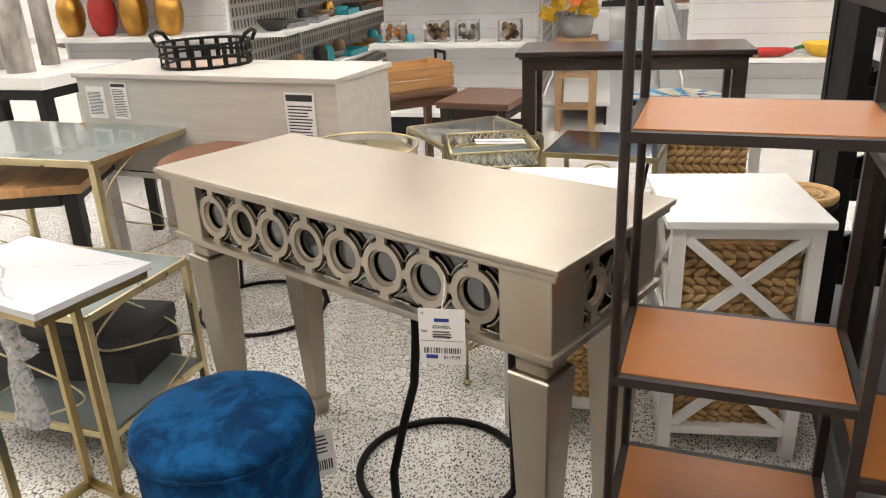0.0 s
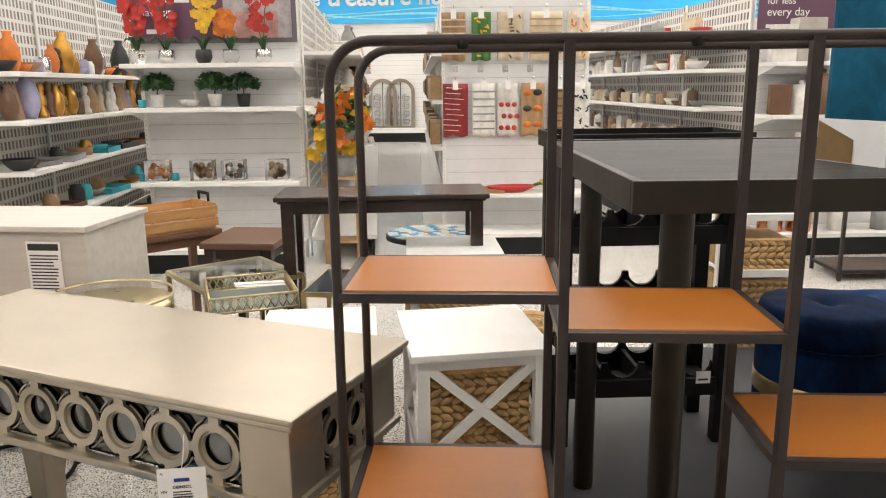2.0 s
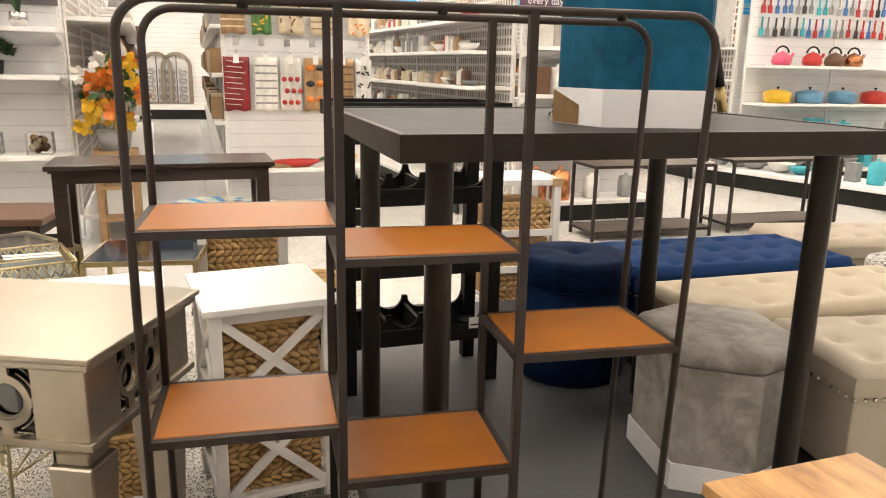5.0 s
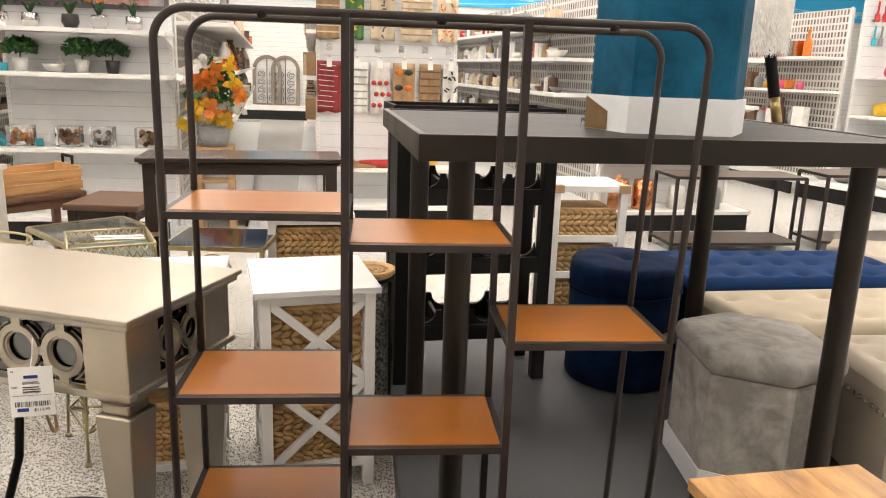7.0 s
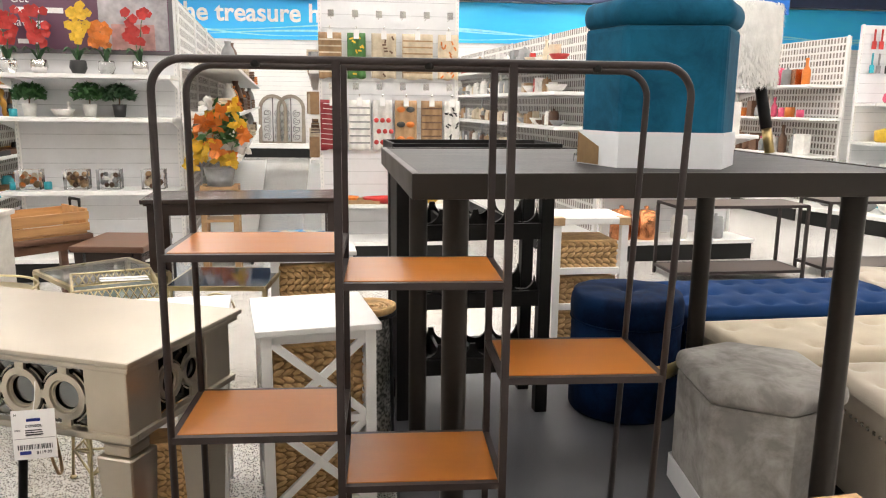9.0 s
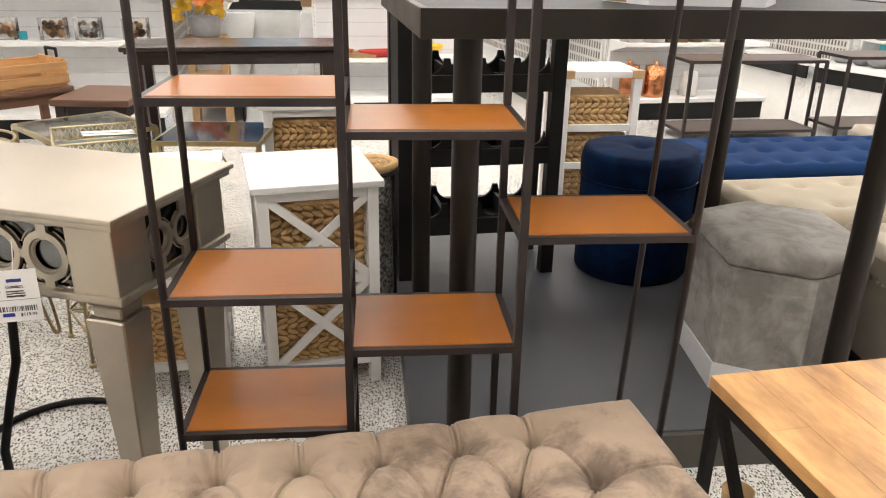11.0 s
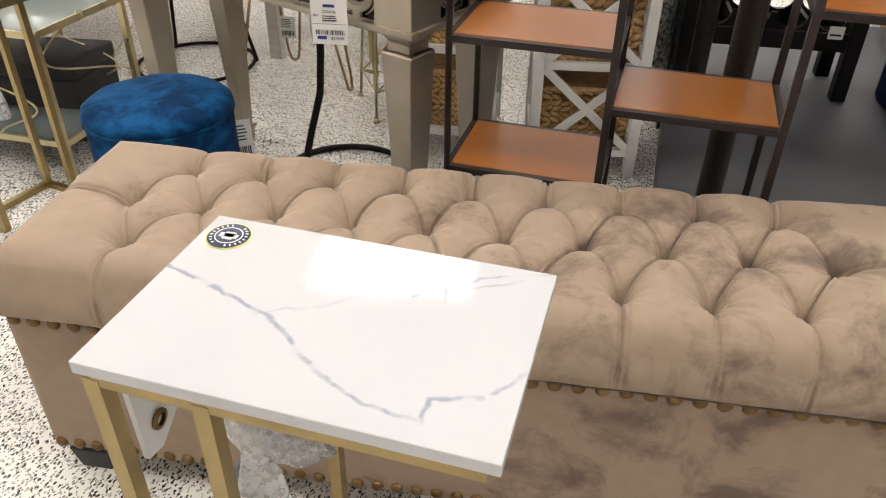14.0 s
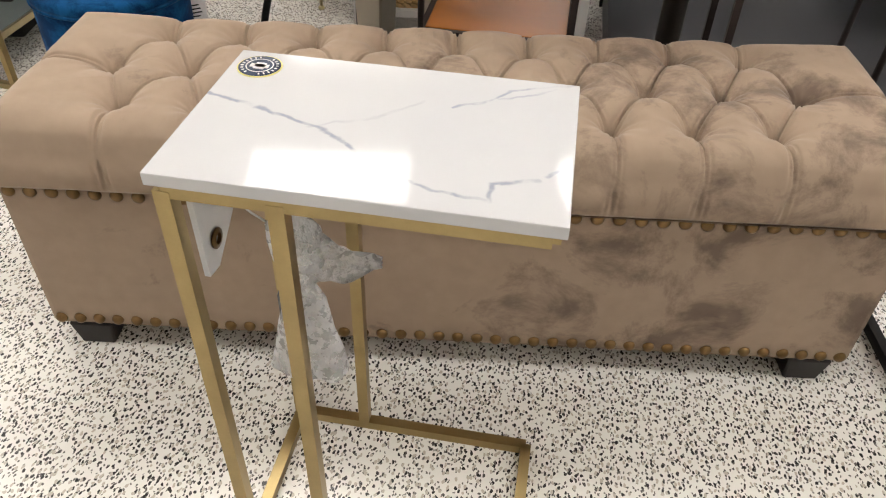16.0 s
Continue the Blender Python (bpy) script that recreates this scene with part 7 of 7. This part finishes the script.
filled_box(END_A @ pose(0.13, -0.18, Z3), ["goods orange", "goods tan", "goods cream"], 61, "clear box of orange potpourri balls")
filled_box(END_A @ pose(0.43, -0.18, Z3), ["goods brown", "goods tan"], 62, "clear box of brown dried balls")
filled_box(END_A @ pose(0.64, -0.18, Z3), ["goods white", "goods brown", "goods grey"], 63, "clear box of white and brown balls")
filled_box(END_A @ pose(0.93, -0.18, Z3), ["goods brown", "goods tan", "goods cream"], 64, "clear box of dried pods")


# the bouquet beside the endcap
bq = thing("flower_stand", "wooden stand with orange and yellow silk flowers in a grey bucket", "flower stand", pose(-0.80, 4.22, 0, 0, 0, 5))
for s in (-0.11, 0.11):
    part("leg", box(B(), s - 0.02, -0.08, 0, s + 0.02, -0.05, 0.62, 0.002), C["goods tan"], bq)
    part("leg", box(B(), s - 0.02, 0.05, 0, s + 0.02, 0.08, 0.62, 0.002), C["goods tan"], bq)
for z in (0.15, 0.36, 0.59):
    part("board", box(B(), -0.13, -0.085, z, 0.13, 0.085, z + 0.02, 0.002), C["goods tan"], bq)
part("bucket", lathe(B(), [(0, 0.612), (0.085, 0.612), (0.11, 0.74), (0.10, 0.74), (0, 0.72)], 24), C["goods grey"], bq)
tagged(part("foliage", leaves(240, 0.19, 0.95, 71, 0.040, 1.3), C["leaf green"], bq), kind="stuff")
rnd = random.Random(72)
for k in range(26):
    colour = ["goods orange", "goods yellow", "goods yellow", "goods white", "goods orange"][k % 5]
    a, q = rnd.uniform(0, 6.28), rnd.uniform(0.06, 0.19)
    c = Vector((q * math.cos(a), -0.09 + q * math.sin(a) * 0.7, 0.76 + 0.42 * rnd.random()))
    bm = B()
    for j in range(14):
        d = Vector((rnd.uniform(-1, 1), rnd.uniform(-1, 0.4), rnd.uniform(-1, 1))).normalized() * rnd.uniform(0.05, 0.085)
        o = d.cross(Vector((0.3, 1, 0.2))).normalized() * 0.024
        bm.faces.new([bm.verts.new(x) for x in (c, c + d * 0.6 - o, c + d, c + d * 0.6 + o)])
    part("flower", bm, C[colour], bq)


def towel(m, w, h, base, motif, mc, label, seed):
    """A hanging kitchen towel, folded once, with its print as thin pieces on the cloth."""
    t = thing("kitchen_towel", label, "towel", m, "hanging kitchen towels")
    rnd = random.Random(seed)
    bm = B()
    nx, nz = 12, 10
    front = [[bm.verts.new((-w / 2 + w * i / nx, -0.018 - 0.006 * math.sin(i * 1.3 + seed) - 0.004 * math.sin(j * 0.9), -h * j / nz + 0.006 * math.sin(i * 0.8 + seed) * (j == nz))) for j in range(nz + 1)] for i in range(nx + 1)]
    back = [[bm.verts.new((v.co.x, v.co.y + 0.014, v.co.z)) for v in line] for line in front]
    for i in range(nx):
        for j in range(nz):
            bm.faces.new((front[i][j], front[i][j + 1], front[i + 1][j + 1], front[i + 1][j])).smooth = True
            bm.faces.new((back[i][j], back[i + 1][j], back[i + 1][j + 1], back[i][j + 1])).smooth = True
    for i in range(nx):
        bm.faces.new((front[i][0], front[i + 1][0], back[i + 1][0], back[i][0]))
        bm.faces.new((front[i][nz], back[i][nz], back[i + 1][nz], front[i + 1][nz]))
    for j in range(nz):
        bm.faces.new((front[0][j], back[0][j], back[0][j + 1], front[0][j + 1]))
        bm.faces.new((front[nx][j], front[nx][j + 1], back[nx][j + 1], back[nx][j]))
    part("cloth", bm, C[base], t)
    y = -0.0295
    if motif == "dots":
        for k in range(9):
            part("dot", lathe(B(), [(0, 0), (0.019, 0), (0.019, 0.002), (0, 0.002)], 12, pose(-w * 0.32 + (k % 3) * w * 0.32 + (0.02 if (k // 3) % 2 else 0), y, -h * 0.40 - (k // 3) * h * 0.22, 90, 0, 0)), C[mc], t)
    elif motif == "stripes":
        for k in range(6):
            part("stripe", box(B(), -w * 0.48, y - 0.002, -h * (0.14 + 0.14 * k), w * 0.48, y, -h * (0.17 + 0.14 * k)), C[mc], t)
    elif motif == "script":
        for k in range(9):
            part("text_bar", box(B(), -w * (0.25 + 0.2 * rnd.random()), y - 0.002, -h * (0.08 + 0.10 * k), w * (0.2 + 0.22 * rnd.random()), y, -h * (0.092 + 0.10 * k), 0, pose(0, 0, 0, 0, 4, 0)), C[mc], t)
    elif motif == "mugs":
        for k in range(6):
            cx, cz = (-0.24 if k % 2 else 0.2) * w, -h * (0.18 + 0.30 * (k // 2))
            part("mug_print", lathe(B(), [(0, 0), (0.034, 0), (0.034, 0.002), (0, 0.002)], 10, pose(cx, y, cz, 90, 0, 0), (1, 0.7)), C[mc if k % 3 else "goods black"], t)
    else:
        for k in range(16):
            part("leaf_print", box(B(), -0.015, y - 0.002, -0.006, 0.015, y, 0.006, 0, pose(rnd.uniform(-0.4, 0.4) * w, 0, -h * rnd.uniform(0.06, 0.94), 0, rnd.uniform(0, 180), 0)), C[mc], t)
    part("hook", tube(B(), [(0, 0.015, 0.035), (0, -0.03, 0.03), (0, -0.05, 0.045)], 0.004, 5), M_NICKEL, t)
    part("hanger_card", box(B(), -0.02, -0.032, -0.045, 0.02, -0.030, 0.02), M_PAPER, t)


for x, w, base, motif, mc, label in ((0.10, 0.185, "goods maroon", "script", "goods white", "dark red kitchen towel with white script lines"), (0.31, 0.165, "goods white", "stripes", "goods grey", "white kitchen towel with grey stripes"),
                                    (0.487, 0.150, "goods white", "dots", "goods red", "white kitchen towel with red dots"), (0.672, 0.17, "goods tan", "mugs", "goods orange", "brown kitchen towel with printed mugs"),
                                    (0.875, 0.165, "goods tan", "stripes", "goods brown", "tan kitchen towel with brown stripes"), (1.035, 0.12, "goods white", "leaves", "goods black", "white kitchen towel with black print")):
    towel(END_T @ pose(x, -0.03, 1.222), w, 0.385, base, motif, mc, label, int(x * 100))
for x, w, base, motif, mc, label in ((0.09, 0.175, "goods tan", "stripes", "goods cream", "tan striped kitchen towel"), (0.29, 0.14, "goods green", "leaves", "goods yellow", "green kitchen towel with yellow fruit print"),
                                    (0.50, 0.19, "goods cream", "leaves", "goods brown", "cream kitchen towel with brown leaf print"), (0.76, 0.24, "goods cream", "stripes", "goods tan", "beige folded kitchen towel"), (1.0, 0.16, "goods cream", "leaves", "goods orange", "cream kitchen towel with autumn leaves")):
    towel(END_T @ pose(x, -0.03, 1.725), w, 0.34, base, motif, mc, label, int(x * 100) + 7)
for k in range(6):
    for z, dz in ((1.30, 0), (1.83, 0)):
        cl = thing("display_hook", "chrome hook with clear price holder on the endcap", "hook", END_T @ pose(0.10 + 0.18 * k, -0.004, z), "display hooks")
        part("prong", tube(B(), [(0, 0, 0), (0, -0.12, 0.005), (0, -0.135, 0.02)], 0.004, 5), M_NICKEL, cl)
        part("price_holder", box(B(), -0.022, -0.139, 0.0, 0.022, -0.136, 0.05), C["goods silver"], cl)

pep = thing("serving_dish", "red pepper-shaped ceramic dish on the white shelf", "dish", END_T @ pose(0.50, -0.20, 0.4358, 0, 0, 8))
bm = lathe(B(), [(0, 0.0), (0.05, 0.0), (0.085, 0.03), (0.09, 0.05), (0.082, 0.05), (0.06, 0.02), (0, 0.012)], 24, None, (2.0, 0.9))
part("dish", bm, C["goods red"], pep)
part("stalk", tube(B(), [(0.17, 0, 0.045), (0.22, 0, 0.06), (0.25, 0.01, 0.055)], 0.012, 8), C["goods green"], pep)
put("bowl", "goods yellow", END_T @ pose(0.84, -0.17, 0.4358), 1.5)
put("tray", "goods tan", END_T @ pose(0.32, -0.18, 0.4358), 0.9)
put("bowl", "goods orange", END_T @ pose(0.22, -0.18, 0.4358), 0.9)


def kettle(x, colour):
    t = thing("kettle", colour.split()[-1] + " stovetop kettle with black arched handle", "kettle", END_K @ pose(x, -0.20, 1.2608))
    part("body", lathe(B(), [(0, 0), (0.085, 0), (0.105, 0.04), (0.095, 0.09), (0.055, 0.13), (0.02, 0.14), (0, 0.155)], 28), C[colour], t)
    part("spout", tube(B(), [(0.08, 0, 0.07), (0.12, 0, 0.10), (0.135, 0, 0.13)], 0.016, 10), C[colour], t)
    part("handle", tube(B(), arc(0, 0, 0.12, 0.08, 10, 170, 12), 0.010, 8), M_BLACK, t)


for x, c in ((0.30, "goods pink"), (0.68, "goods red"), (0.96, "goods brown"), (1.20, "goods copper")):
    kettle(x, c)


def casserole(x, colour):
    t = thing("casserole_pot", colour.split()[-1] + " enamel casserole pot with lid", "pot", END_K @ pose(x, -0.20, 0.8608))
    part("body", lathe(B(), [(0, 0), (0.12, 0), (0.14, 0.02), (0.145, 0.10), (0.14, 0.105), (0, 0.105)], 28), C[colour], t)
    part("lid", lathe(B(), [(0.146, 0.106), (0.14, 0.118), (0.06, 0.142), (0, 0.146)], 28), C[colour], t)
    part("knob", lathe(B(), [(0.008, 0.146), (0.008, 0.16), (0.022, 0.17), (0, 0.18)], 12), M_BLACK, t)


for x, c in ((0.30, "goods yellow"), (0.70, "goods skyblue"), (1.12, "goods skyblue"), (1.55, "goods red")):
    casserole(x, c)
rnd = random.Random(81)
for k in range(22):
    x = 0.12 + 0.085 * k
    for z in (2.0, 1.76):
        u = thing("kitchen_utensil", "kitchen utensil hanging on the store panel", "utensil", END_K @ pose(x + 0.02 * rnd.random(), -0.03, z + 0.02 * rnd.random()), "hanging utensils")
        c = C[rnd.choice(["goods teal", "goods blue", "goods black", "goods silver", "goods red", "goods grey"])]
        part("handle", box(B(), -0.009, -0.008, -0.12, 0.009, 0.004, 0.0, 0.003), c, u)
        part("head", box(B(), -0.025, -0.007, -0.20, 0.025, 0.003, -0.12, 0.003), c, u)
for k in range(3):
    single("gift_bag", box(B(), -0.09, -0.04, 0, 0.09, 0.04, 0.17, 0.012), C["goods pink"], "bright pink bag standing on the shelf", "bag", RUN_K @ pose(7.1 + 0.25 * k, -0.22, 0.7008), "pink bags")


# birch vases on the low white table at the far side
tb = thing("display_table", "low white display table with black edge", "table", pose(-4.05, 1.95, 0, 0, 0, 4))
part("top", box(B(), 0, 0, 0.60, 1.0, 0.7, 0.66, 0.003), M_SHELF, tb)
part("edge", box(B(), 0.01, -0.004, 0.55, 0.99, 0.69, 0.599), M_KICK, tb)
four_legs(tb, 1.0, 0.7, 0.0, 0.55, 0.06, M_KICK, 0.03)
M_BIRCH = material("birch bark", (0.50, 0.46, 0.42), 0.8, 0.0, 0.3, 7, 40, dark=(0.07, 0.06, 0.055), stretch=(1, 1, 0.4))
for k, (x, y, r, h) in enumerate(((0.25, 0.2, 0.06, 0.55), (0.45, 0.35, 0.055, 0.62), (0.70, 0.2, 0.07, 0.48), (0.62, 0.5, 0.05, 0.66))):
    single("birch_vase", lathe(B(), [(0, 0), (r, 0), (r * 0.97, h * 0.5), (r * 0.95, h), (r * 0.75, h), (0, h - 0.03)], 24), M_BIRCH, "tall birch bark cylinder vase", "vase", tb.matrix_basis @ pose(x, y, 0.661, 0, 0, 40 * k), "birch vases")
